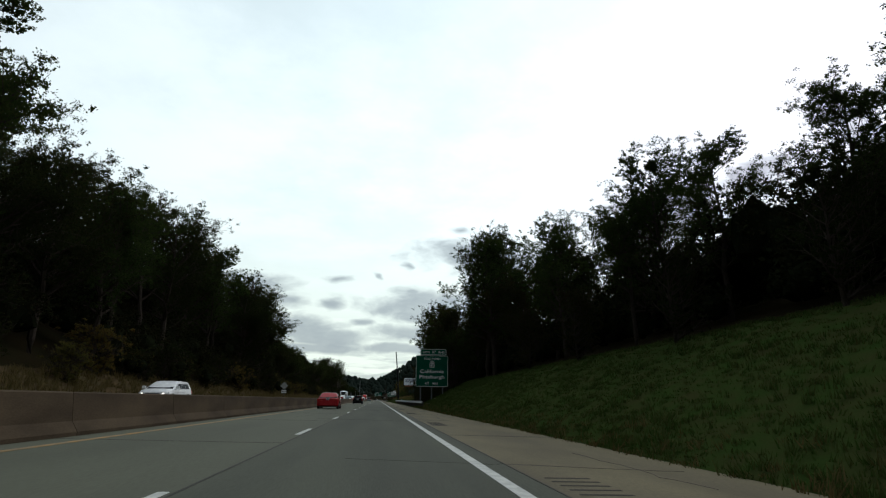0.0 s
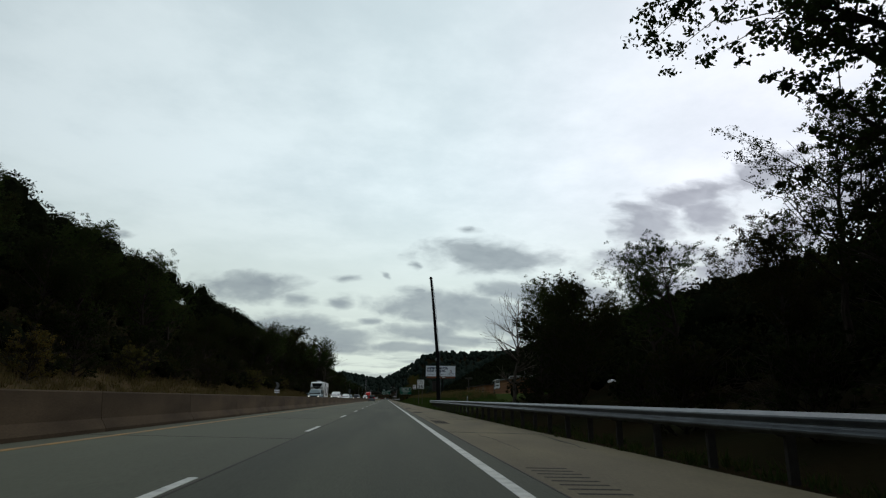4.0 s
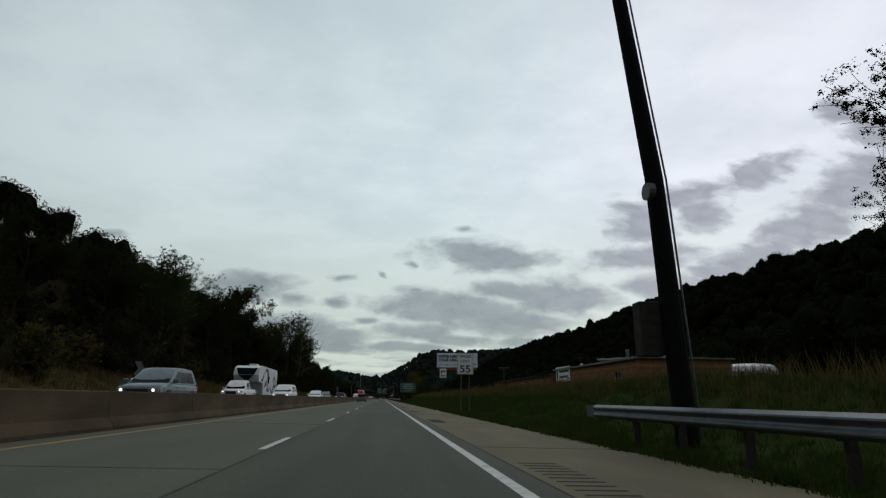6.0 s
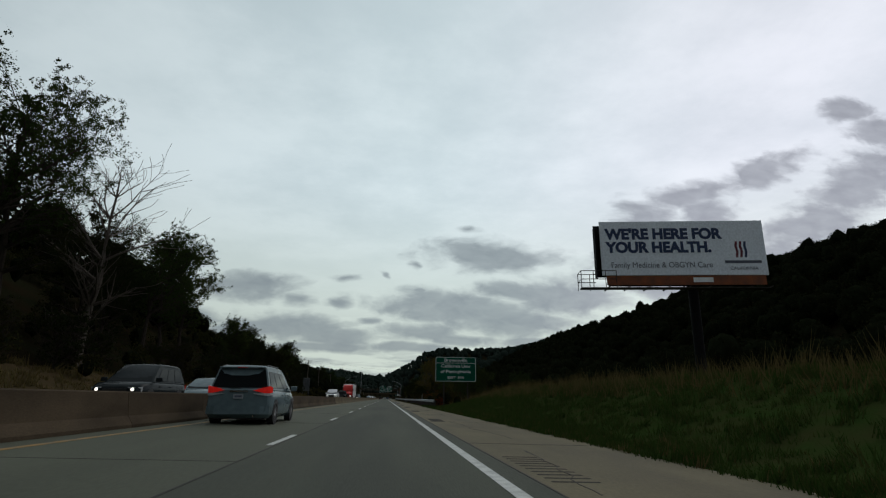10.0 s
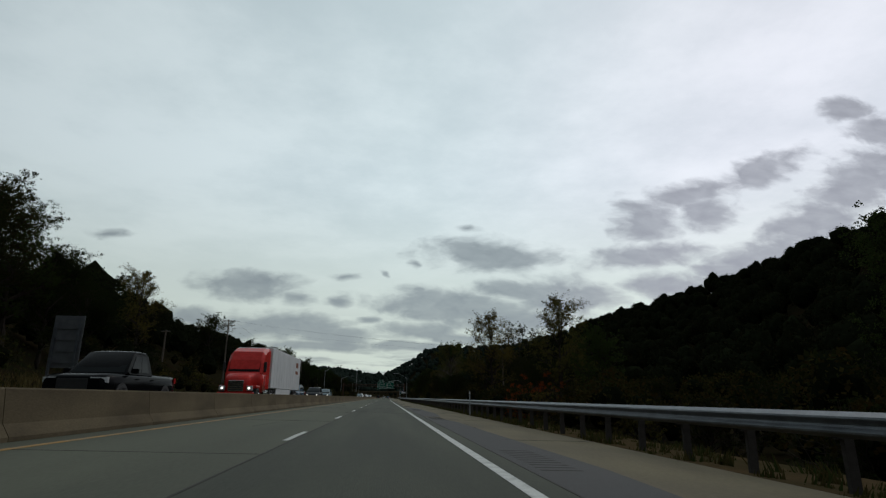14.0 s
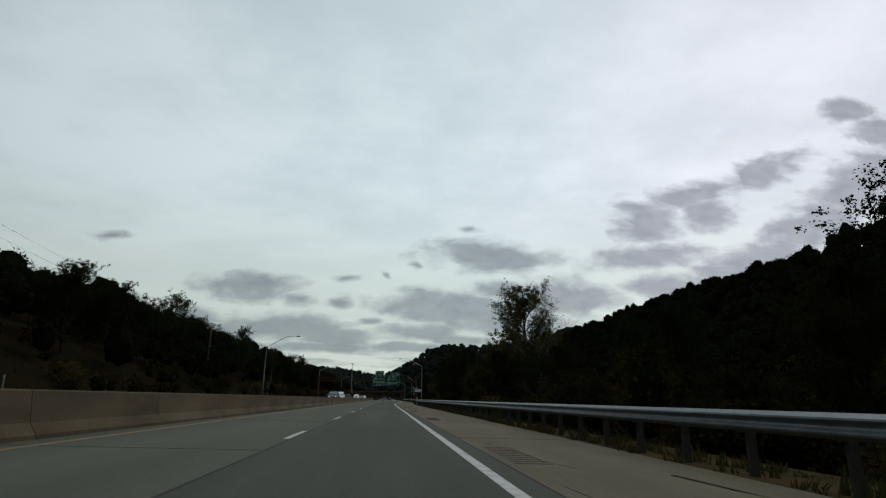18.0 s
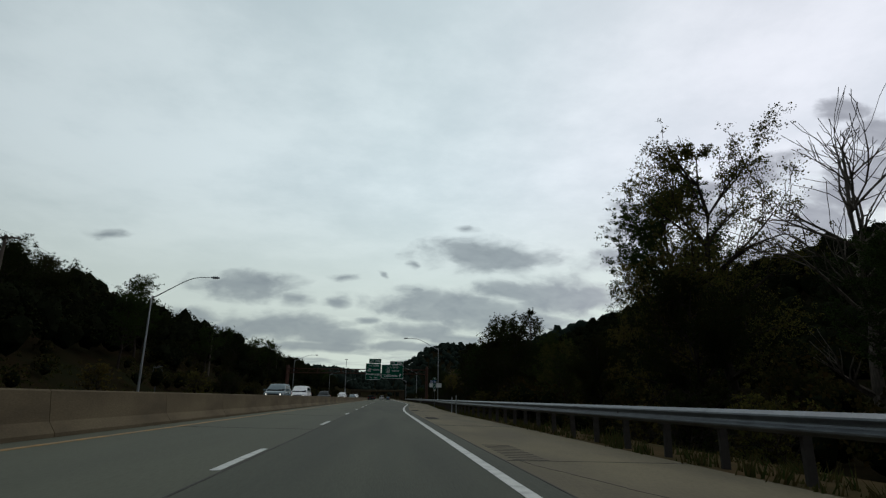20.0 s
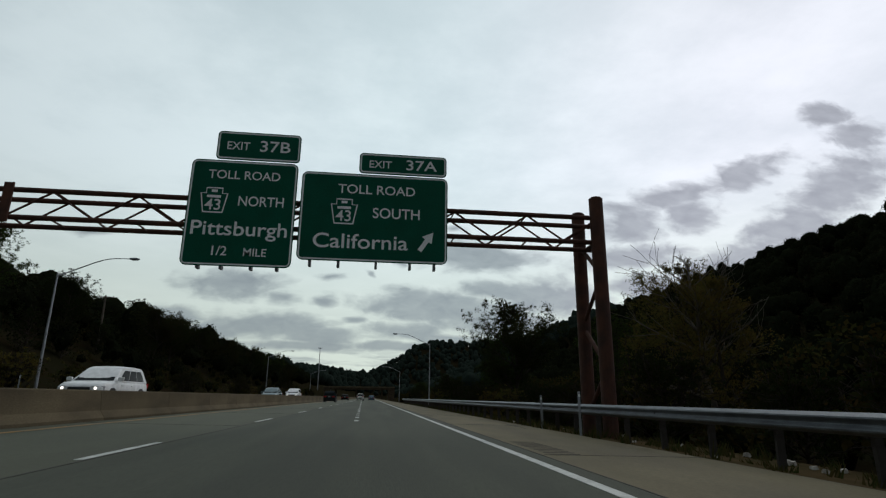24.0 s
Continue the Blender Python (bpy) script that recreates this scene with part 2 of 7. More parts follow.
M_BARRIER = mat("weathered_barrier_concrete", (0.075, 0.056, 0.036), (0.042, 0.031, 0.02), 0.9, scale=0.9, fine=25, bump=0.2, stretch=(1, 0.5, 1.6), vary=0.12, spec=0.06)
M_BARRIER_PALE = mat("pale_barrier_concrete", (0.125, 0.102, 0.064), (0.080, 0.064, 0.041), 0.9, scale=0.9, fine=25, bump=0.2, stretch=(1, 0.5, 1.6), vary=0.1, spec=0.06)
M_GALV = mat("galvanised_steel", (0.15, 0.165, 0.18), (0.095, 0.105, 0.118), 0.5, 0.55, scale=3, fine=40, bump=0.04, vary=0.1)
M_POST = mat("dark_weathered_post", (0.055, 0.05, 0.045), (0.034, 0.03, 0.027), 0.85, 0.0, scale=5, bump=0.1, spec=0.1)
M_RUST = mat("weathering_steel", (0.088, 0.034, 0.02), (0.042, 0.019, 0.013), 0.9, 0.0, scale=2, fine=30, bump=0.2)
M_POLE = mat("grey_wooden_pole", (0.13, 0.11, 0.09), (0.08, 0.068, 0.055), 0.9, scale=4, fine=40, bump=0.3, stretch=(3, 3, 0.3), spec=0.05)
M_LAMPPOLE = mat("brushed_aluminium", (0.40, 0.42, 0.44), (0.30, 0.31, 0.33), 0.45, 0.7, scale=3, bump=0.03)
M_GREEN = mat("green_sign_sheeting", (0.0, 0.085, 0.05), (0.0, 0.07, 0.04), 0.6, scale=1.5, fine=20, bump=0.02, spec=0.12)
M_SIGNWHITE = mat("white_sign_sheeting", (0.82, 0.84, 0.84), (0.74, 0.76, 0.76), 0.5, scale=2, fine=30, bump=0.02)
M_SIGNBLACK = mat("black_sign_ink", (0.012, 0.012, 0.013), rough=0.5, bump=0)
M_SIGNBACK = mat("bare_sign_aluminium", (0.13, 0.138, 0.145), (0.09, 0.096, 0.10), 0.6, 0.3, scale=2, bump=0.02)
M_BLUE = mat("blue_sign_sheeting", (0.01, 0.05, 0.28), (0.01, 0.04, 0.22), 0.5, scale=2, bump=0.02)
M_INKBLUE = mat("navy_poster_ink", (0.022, 0.04, 0.11), (0.02, 0.034, 0.09), 0.6, bump=0)
M_INKGREY = mat("grey_poster_ink", (0.10, 0.11, 0.15), rough=0.6, bump=0)
M_INKRED = mat("dark_red_ink", (0.16, 0.02, 0.04), rough=0.6, bump=0)
M_POSTER = mat("billboard_vinyl", (0.80, 0.84, 0.90), (0.74, 0.78, 0.85), 0.55, scale=0.6, fine=8, bump=0.03)
M_ORANGE = mat("orange_apron_paint", (0.26, 0.075, 0.025), (0.14, 0.05, 0.025), 0.8, scale=2, bump=0.05)
M_BRICK = mat("orange_brick", (0.30, 0.15, 0.075), (0.20, 0.10, 0.055), 0.9, scale=2, fine=25, bump=0.2, vary=0.2, spec=0.05)
M_ROOFING = mat("pale_roof_edge", (0.45, 0.46, 0.45), (0.33, 0.33, 0.32), 0.7, scale=1.5, bump=0.05)
M_EAVES = mat("dark_brown_eaves", (0.05, 0.036, 0.028), (0.03, 0.022, 0.018), 0.8, scale=2, bump=0.05, spec=0.1)
M_ROOFDULL = mat("weathered_roof_edge", (0.20, 0.195, 0.18), (0.12, 0.115, 0.105), 0.8, scale=1.5, bump=0.05)
M_TURF = mat("grassy_thatch", (0.022, 0.042, 0.010), (0.032, 0.036, 0.013), 0.95, scale=1.4, fine=22, bump=0.3, spec=0.0)
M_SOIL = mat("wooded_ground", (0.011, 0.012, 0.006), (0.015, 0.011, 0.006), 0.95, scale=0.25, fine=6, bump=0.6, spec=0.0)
M_SCRAP = mat("weathered_paper_scrap", (0.42, 0.40, 0.36), (0.25, 0.23, 0.20), 0.85, scale=8, fine=40, bump=0.4)
M_LITTER = mat("leaf_litter_bank", (0.064, 0.044, 0.024), (0.04, 0.033, 0.017), 0.95, scale=0.6, fine=9, bump=0.6, spec=0.0)
M_BARK = mat("tree_bark", (0.045, 0.037, 0.030), (0.026, 0.022, 0.018), 0.95, scale=5, fine=40, bump=0.4, stretch=(3, 3, 0.5), spec=0.0)
M_PALEBARK = mat("grey_bark", (0.13, 0.11, 0.095), (0.07, 0.06, 0.05), 0.95, scale=5, fine=40, bump=0.3, stretch=(3, 3, 0.6), spec=0.0)
M_LEAF = leaf_mat("green_leaves", [(0.017, 0.028, 0.008), (0.025, 0.041, 0.011), (0.033, 0.047, 0.014), (0.047, 0.047, 0.014)])
M_LEAFDARK = leaf_mat("dark_leaves", [(0.010, 0.016, 0.006), (0.016, 0.024, 0.008), (0.023, 0.025, 0.009), (0.032, 0.023, 0.009)])
M_LEAFGOLD = leaf_mat("turning_leaves", [(0.042, 0.049, 0.014), (0.070, 0.070, 0.020), (0.098, 0.077, 0.021), (0.091, 0.049, 0.014)], 0.35)
M_LEAFRED = leaf_mat("red_leaves", [(0.098, 0.021, 0.008), (0.154, 0.035, 0.010), (0.175, 0.056, 0.014)], 0.3)
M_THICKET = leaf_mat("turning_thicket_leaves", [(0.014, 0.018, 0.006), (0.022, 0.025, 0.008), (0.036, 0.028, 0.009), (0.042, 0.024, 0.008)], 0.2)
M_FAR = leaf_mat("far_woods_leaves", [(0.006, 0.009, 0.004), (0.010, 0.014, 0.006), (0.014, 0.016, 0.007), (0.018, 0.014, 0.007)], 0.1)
# distance haze is put into these paler, bluer far-hill colours
M_FARHILL = leaf_mat("haze_toned_leaves", [(0.016, 0.025, 0.020), (0.020, 0.030, 0.023), (0.024, 0.032, 0.024)], 0.15)
M_FARHEART = mat("haze_toned_foliage", (0.019, 0.027, 0.022), (0.014, 0.021, 0.017), 0.95, scale=0.2, fine=2, bump=0.4, spec=0.0)
# the shade inside crowns is put into this near-black colour
M_HEART = mat("painted_shade_foliage", (0.009, 0.012, 0.006), (0.005, 0.006, 0.003), 0.95, scale=0.7, fine=5, bump=0.5, spec=0.0)
M_GRASS = leaf_mat("grass_blades", [(0.021, 0.046, 0.010), (0.029, 0.059, 0.012), (0.043, 0.058, 0.016), (0.066, 0.055, 0.021)], 0.3)
M_WEED = leaf_mat("rank_weeds", [(0.020, 0.034, 0.009), (0.030, 0.044, 0.012), (0.050, 0.046, 0.016), (0.070, 0.050, 0.020)], 0.25)
M_STRAW = leaf_mat("dry_weeds", [(0.085, 0.070, 0.030), (0.115, 0.086, 0.036), (0.070, 0.060, 0.022), (0.050, 0.056, 0.020)], 0.3)
M_TYRE = mat("tyre_rubber", (0.02, 0.02, 0.021), rough=0.85, bump=0.1)
M_RIM = mat("alloy_rim", (0.5, 0.51, 0.52), (0.4, 0.41, 0.42), 0.3, 0.9, bump=0)
M_TRIM = mat("black_plastic_trim", (0.02, 0.02, 0.022), rough=0.55, bump=0.03)
M_GLASS = glass_mat("tinted_car_glass", (0.008, 0.010, 0.011), 0.02)
M_WINDOW = glass_mat("dark_window_glass", (0.02, 0.023, 0.025), 0.06)
M_CHROME = mat("chrome_trim", (0.6, 0.61, 0.62), rough=0.15, metal=1.0, bump=0)
M_TAIL = mat("red_tail_lens", (0.42, 0.012, 0.01), rough=0.35, bump=0, spec=0.25)
# unlit red lens; a faint glow is added to keep it vivid
M_TAILGLOW = lamp_mat("glowing_tail_lens", (0.65, 0.02, 0.015), 0.22)
M_HEADOFF = mat("clear_headlamp_lens", (0.5, 0.52, 0.54), rough=0.15, bump=0, spec=0.7)
M_HEADON = lamp_mat("lit_headlamp", (1.0, 0.95, 0.85), 1.6)
M_PLATE = mat("dull_number_plate", (0.30, 0.32, 0.34), (0.22, 0.24, 0.26), 0.5, scale=8, bump=0.01)
M_WIRE = mat("black_wire", (0.012, 0.012, 0.013), rough=0.8, bump=0, spec=0.05)
M_RAIL_END = mat("red_white_marker", (0.5, 0.08, 0.05), (0.4, 0.06, 0.04), 0.6, bump=0.02)


def paint(name, c, gloss=0.12):
    return mat(name, c, tuple(v * 0.9 for v in c), 0.15, 0.0, scale=1.0, fine=5, bump=0, coat=0.0, spec=gloss)


P_BLACK, P_SILVER, P_WHITE = paint("black_paint", (0.004, 0.0042, 0.0048), 0.02), paint("blue_grey_silver_paint", (0.125, 0.170, 0.185)), paint("white_paint", (0.72, 0.73, 0.73))
P_RED, P_DARK, P_BLUE, P_TRUCK = paint("red_paint", (0.34, 0.02, 0.025)), paint("dark_grey_paint", (0.018, 0.022, 0.024), 0.03), paint("slate_blue_paint", (0.05, 0.085, 0.12)), paint("truck_red_paint", (0.5, 0.035, 0.03))
P_TRAILER = mat("white_trailer_panel", (0.66, 0.68, 0.68), (0.56, 0.58, 0.58), 0.45, 0.1, scale=0.8, bump=0.02)


# ---- building helpers ----
def mesh_of(name, verts, faces, material, smooth=False):
    me = bpy.data.meshes.new(name)
    me.from_pydata([tuple(v) for v in verts], [], [tuple(f) for f in faces])
    me.materials.append(material)
    if smooth:
        me.polygons.foreach_set("use_smooth", [True] * len(me.polygons))
    me.update()
    return me


def thing(name, label, category, group="", kind="", at=None):
    ob = tagged(new(name), label, category, group, kind)
    ob.empty_display_size = 0.3
    if at is not None:
        ob.matrix_world = at
    return ob


def child(name, me, parent, label="", m=None):
    ob = new(name, me)
    ob.parent = parent
    if m is not None:
        ob.matrix_local = m
    return tagged(ob, label)


def part(name, bm, material, parent, label="", smooth=False):
    me = bpy.data.meshes.new(name)
    bmesh.ops.recalc_face_normals(bm, faces=bm.faces)
    bm.to_mesh(me)
    bm.free()
    me.materials.append(material)
    if smooth:
        me.polygons.foreach_set("use_smooth", [True] * len(me.polygons))
    return child(name, me, parent, label)


def box(bm, x0, x1, y0, y1, z0, z1, bevel=0.0):
    r = bmesh.ops.create_cube(bm, size=1)
    bmesh.ops.scale(bm, vec=(x1 - x0, y1 - y0, z1 - z0), verts=r["verts"])
    bmesh.ops.translate(bm, vec=((x0 + x1) / 2, (y0 + y1) / 2, (z0 + z1) / 2), verts=r["verts"])
    if bevel:
        bmesh.ops.bevel(bm, geom=list({e for v in r["verts"] for e in v.link_edges}), offset=bevel, segments=2, affect="EDGES", profile=0.6)
    return bm


def boxed(x0, x1, y0, y1, z0, z1, bevel=0.0):
    return box(bmesh.new(), x0, x1, y0, y1, z0, z1, bevel)


def tube(bm, points, radii, sides=8, cap=True):
    """A tapered tube along a line of points."""
    rings = []
    pts = [Vector(p) for p in points]
    for i, p in enumerate(pts):
        d = (pts[min(i + 1, len(pts) - 1)] - pts[max(i - 1, 0)]).normalized()
        q = d.to_track_quat("Z", "Y")
        r = radii[i] if isinstance(radii, (list, tuple)) else radii
        rings.append([bm.verts.new(p + q @ Vector((r * math.cos(2 * math.pi * k / sides), r * math.sin(2 * math.pi * k / sides), 0))) for k in range(sides)])
    for a, b in zip(rings, rings[1:]):
        for k in range(sides):
            bm.faces.new((a[k], a[(k + 1) % sides], b[(k + 1) % sides], b[k]))
    if cap:
        bm.faces.new(rings[0][::-1])
        bm.faces.new(rings[-1])
    return bm


def tubed(points, radii, sides=8):
    return tube(bmesh.new(), points, radii, sides)


def loft(sections, closed_ends=True):
    """A skin over cross-sections with the same number of points each."""
    bm = bmesh.new()
    rings = [[bm.verts.new(p) for p in s] for s in sections]
    k = len(rings[0])
    for a, b in zip(rings, rings[1:]):
        for i in range(k):
            bm.faces.new((a[i], a[(i + 1) % k], b[(i + 1) % k], b[i]))
    if closed_ends:
        bm.faces.new(rings[0][::-1])
        bm.faces.new(rings[-1])
    return bm


def prism(outline, y0, y1):
    """An outline in x and z, drawn out along y."""
    return loft([[(x, y0, z) for x, z in outline], [(x, y1, z) for x, z in outline]])


def panel(bm, corners, out=0.0, thick=0.012):
    """A thin pane on four corners (counter-clockwise from outside), lifted by out."""
    c = [Vector(p) for p in corners]
    n = (c[1] - c[0]).cross(c[-1] - c[0]).normalized()
    a = [bm.verts.new(p + n * out) for p in c]
    b = [bm.verts.new(p + n * (out - thick)) for p in c]
    bm.faces.new(a)
    bm.faces.new(b[::-1])
    k = len(c)
    for i in range(k):
        bm.faces.new((a[i], b[i], b[(i + 1) % k], a[(i + 1) % k]))
    return bm


def smooth(v, a, b):
    t = min(1.0, max(0.0, (v - a) / (b - a)))
    return t * t * (3 - 2 * t)


def lettering(text, height, material, parent, x, z, y, width=None, name="lettering", bold=0.0):
    """Raised letters on a board that faces -y, centred on x, standing on z."""
    cu = bpy.data.curves.new(name, "FONT")
    cu.body, cu.align_x, cu.size, cu.extrude, cu.offset = text, "CENTER", height / 0.70, 0.004, bold * height
    tmp = bpy.data.objects.new(name, cu)
    scene.collection.objects.link(tmp)
    bpy.context.view_layer.update()
    me = bpy.data.meshes.new_from_object(tmp.evaluated_get(bpy.context.evaluated_depsgraph_get()))
    span = tmp.dimensions.x
    bpy.data.objects.remove(tmp)
    bpy.data.curves.remove(cu)
    me.materials.clear()
    me.materials.append(material)
    k = width / span if width else 1.0
    place = Matrix.Translation((x, y, z)) @ Matrix.Rotation(radians(90), 4, "X") @ Matrix.Diagonal((k, 1, 1, 1))
    # each word becomes a part of its own
    bm = bmesh.new()
    bm.from_mesh(me)
    owner, runs = {}, []
    for v in bm.verts:
        if v.index in owner:
            continue
        stack, glyph = [v], []
        while stack:
            w = stack.pop()
            if w.index in owner:
                continue
            owner[w.index] = True
            glyph.append(w)
            stack += [e.other_vert(w) for e in w.link_edges]
        runs.append((min(w.co.x for w in glyph), max(w.co.x for w in glyph), glyph))
    runs.sort(key=lambda r: r[0])
    words = []
    for lo, hi, glyph in runs:
        if words and lo - words[-1][0] < 0.26 * height:
            words[-1][0] = max(words[-1][0], hi)
            words[-1][1].extend(glyph)
        else:
            words.append([hi, list(glyph)])
    out = None
    for hi, glyph in words:
        keep = {w.index for w in glyph}
        faces_ = [f for f in bm.faces if f.verts[0].index in keep]
        number = {w.index: i for i, w in enumerate(glyph)}
        word = bpy.data.meshes.new(name)
        word.from_pydata([w.co[:] for w in glyph], [], [[number[w.index] for w in f.verts] for f in faces_])
        word.materials.append(material)
        word.transform(place)
        out = child(name, word, parent)
    bm.free()
    bpy.data.meshes.remove(me)
    return out


# ---- the lie of the land ----
RAMP0, RAMP1, RAMP_W = 580.0, 662.0, 3.0
OPP = 0.42  # the opposite carriageway lies a little higher


def edge_x(y):
    """The right edge line; an exit lane opens from 585 m on."""
    return 1.31 + RAMP_W * smooth(y, RAMP0, RAMP1)


def verge_x(y):
    return edge_x(y) + 3.6


def hump(x, y, s, seed=0.0):
    return noise.noise((x / s, y / s, seed))


def ridge_far(x):
    return 66 + 118 * smooth(x, -130, 280) + 30 * smooth(x, 500, 1100) + 60 * smooth(-x, 250, 900) + 9 * hump(x, 0, 160, 3)


def land(x, y):
    vx = verge_x(y)
    if x < -17.3:
        d = -17.3 - x
        w = smooth(y, 385, 450)
        steep = OPP + 0.42 * min(d, 5) + 0.62 * max(0, min(d - 5, 45)) + 0.15 * max(0, d - 50)
        easy = OPP + 0.10 * min(d, 9) + 0.31 * max(0, min(d - 9, 60)) + 0.12 * max(0, min(d - 69, 120)) + 2.5 * smooth(d, 8, 20)
        z = steep * (1 - w) + easy * w
    elif x < -6.7:
        z = OPP - 0.004
    elif x <= vx:
        z = -0.02 * x - 0.004
    else:
        r = x - vx
        zb = -0.02 * vx - 0.004
        cut = zb + 0.50 * min(r, 7) + 0.30 * max(0, min(r - 7, 14)) + 0.04 * max(0, r - 21)
        wood = zb - 0.10 * min(r, 2.5) + 0.22 * max(0, min(r - 2.5, 14)) + 0.05 * max(0, r - 16)
        lawn = zb + 0.20 * min(r, 1) + 0.38 * max(0, min(r - 1, 4)) + 0.02 * max(0, r - 5)
        drop = zb - 0.10 * min(r, 1.2) - 0.08 * max(0, min(r - 1.2, 2.3)) - 0.36 * max(0, min(r - 3.5, 3.9)) + 0.03 * max(0, r - 9)
        a, b, c = smooth(y, 78, 94), smooth(y, 160, 182), smooth(y, 318, 352)
        z = cut * (1 - a) + wood * a
        z = z * (1 - b) + lawn * b
        z = z * (1 - c) + drop * c
    far = smooth(abs(x), 8, 40)
    z += 0.5 * hump(x, y, 14) * far
    up = smooth(y, 180, 420) * (1 - 0.45 * smooth(y, 1100, 2600))
    if x > 50:
        z += up * (72 * smooth(x, 55, 250) + 5 * hump(x, y, 90, 1))
    if x < -60:
        z += 12 * smooth(-x, 70, 260) * smooth(y, 420, 600)
    z += ridge_far(x) * smooth(y, 2350, 3250)
    return z


def steps(*runs):
    out = []
    for a, b, s in runs:
        out += list(np.arange(a, b, s))
    return out + [runs[-1][1]]


gx = steps((-1800, -400, 100), (-400, -120, 20), (-120, -50, 7), (-50, -18, 2.5), (-17.3, -6.8, 3.5), (-6.7, 0, 3.3))
gx_right = [0.0, 0.3, 0.6, 1.0]
gr = steps((0.02, 1.2, 0.6), (1.2, 10, 1.1), (10, 30, 2.5), (30, 70, 5), (70, 300, 12), (300, 800, 50), (800, 1900, 110))
gy = steps((-160, 760, 4), (760, 1100, 10), (1100, 2300, 50), (2300, 3500, 60), (3500, 4600, 150))
verts, faces = [], []
for y in gy:
    y = float(y)
    xs = [float(v) for v in gx] + [verge_x(y) * f for f in gx_right[1:]] + [verge_x(y) + float(v) for v in gr]
    for x in xs:
        # the ground lies a hand under the paved strips
        under = 0.06 if -17.2 < x < verge_x(y) - 0.02 else 0.0
        verts.append((x, y, land(x, y) - under))
    row = len(xs)
for j in range(len(gy) - 1):
    for i in range(row - 1):
        a = j * row + i
        faces.append((a, a + 1, a + row + 1, a + row))
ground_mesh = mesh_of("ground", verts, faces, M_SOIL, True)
ground_mesh.materials.append(M_TURF)
ground_mesh.materials.append(M_LITTER)
for p in ground_mesh.polygons:
    c = p.center
    if (4 < c.x < 13 and c.y < 88) or (4 < c.x < 26 and 165 < c.y < 345) or (-20.5 < c.x < -17 and 430 < c.y < 1000):
        p.material_index = 1
    if 350 < c.y < 790 and verge_x(c.y) < c.x < verge_x(c.y) + 3.2:
        p.material_index = 2
    if -21.5 < c.x < -17 and c.y < 410:
        p.material_index = 2
ground = tagged(new("ground", ground_mesh), "grassy and wooded valley ground rising to hills on both sides", "ground", kind="structure")


# ---- the paved strips ----
def strip(name, left, right, material, label, z=0.0, category="road", y0=-150.0, y1=1900.0, step=12.0, thick=0.12):
    """A slab between two lines along the road, each a number or a function of y."""
    f = [(v if callable(v) else (lambda y, v=v: v)) for v in (left, right)]
    vs, fs = [], []
    ys = list(np.arange(y0, y1, step)) + [y1]
    for y in ys:
        a, b = f[0](y), f[1](y)
        for x, dz in ((a, 0), (b, 0), (b, -thick), (a, -thick)):
            vs.append((x, y, (-0.02 * x if x > -6.7 else OPP) + z + dz))
    for j in range(len(ys) - 1):
        for i in range(4):
            fs.append((4 * j + i, 4 * j + (i + 1) % 4, 4 * j + 4 + (i + 1) % 4, 4 * j + 4 + i))
    fs += [(3, 2, 1, 0), tuple(4 * (len(ys) - 1) + i for i in range(4))]
    return tagged(new(name, mesh_of(name, vs, fs, material)), label, category, kind="structure")


XD, XE = -2.29, 1.31
road = strip("road_right_lane", XD + 0.12, lambda y: edge_x(y) + 0.45, M_ASPHALT, "dark asphalt right lane of the highway with wheel tracks", 0.0)
lane_left = strip("road_left_lane", -6.66, XD + 0.118, M_SLAB, "pale worn concrete left lane of the highway", 0.0)
shoulder = strip("pavement_shoulder", lambda y: edge_x(y) + 0.452, verge_x, M_SHOULDER, "tan concrete shoulder with cracks and rumble strips", 0.0, "pavement")
opposite = strip("road_opposite", -17.25, -7.15, M_SLAB, "pale concrete lanes of the opposite carriageway", 0.0)
edge_line = strip("edge_line", lambda y: edge_x(y) - 0.085, lambda y: edge_x(y) + 0.085, M_WHITE, "solid white edge line along the shoulder", 0.006, "road marking", thick=0.005, step=4.0)
yellow = strip("median_line", -6.02, -5.87, M_YELLOW, "solid worn yellow line beside the median barrier", 0.006, "road marking", thick=0.005)
yellow2 = strip("median_line_opposite", -8.0, -7.85, M_YELLOW, "solid worn yellow line beside the median barrier", 0.006, "road marking", thick=0.005)
white2 = strip("edge_line_opposite", -15.6, -15.45, M_WHITE, "solid white edge line of the opposite carriageway", 0.006, "road marking", thick=0.005)


def flat_piece(name, outline, material, thick=0.005):
    k = len(outline)
    vs = [(x, y, 0) for x, y in outline] + [(x, y, -thick) for x, y in outline]
    fs = [tuple(range(k)), tuple(range(2 * k - 1, k - 1, -1))] + [(i, i + k, (i + 1) % k + k, (i + 1) % k) for i in range(k)]
    return mesh_of(name, vs, fs, material)


# broken white line: 3.05 m dashes every 12.19 m, each a little worn
dashes = []
for k in range(4):
    w = [random.uniform(-0.012, 0.012) for _ in range(8)]
    dashes.append(flat_piece("lane_dash", [(-0.06 + w[0], 0.02), (0, w[1]), (0.06 + w[2], 0.03), (0.062 + w[3], 1.5), (0.058 + w[4], 3.03), (0, 3.05 + w[5]), (-0.06 + w[6], 3.02), (-0.062 + w[7], 1.6)], M_WHITE))
DASH0 = 393.08 - 12.19 * 44
tilt = pose(0, 0, 0, 0, math.degrees(math.atan(0.02)), 0)
for k in range(108):
    y = DASH0 + 12.19 * k
    child("lane_dash", dashes[k % 4], lane_left, m=Matrix.Translation((XD, y, 0.046 + 0.006)) @ tilt)
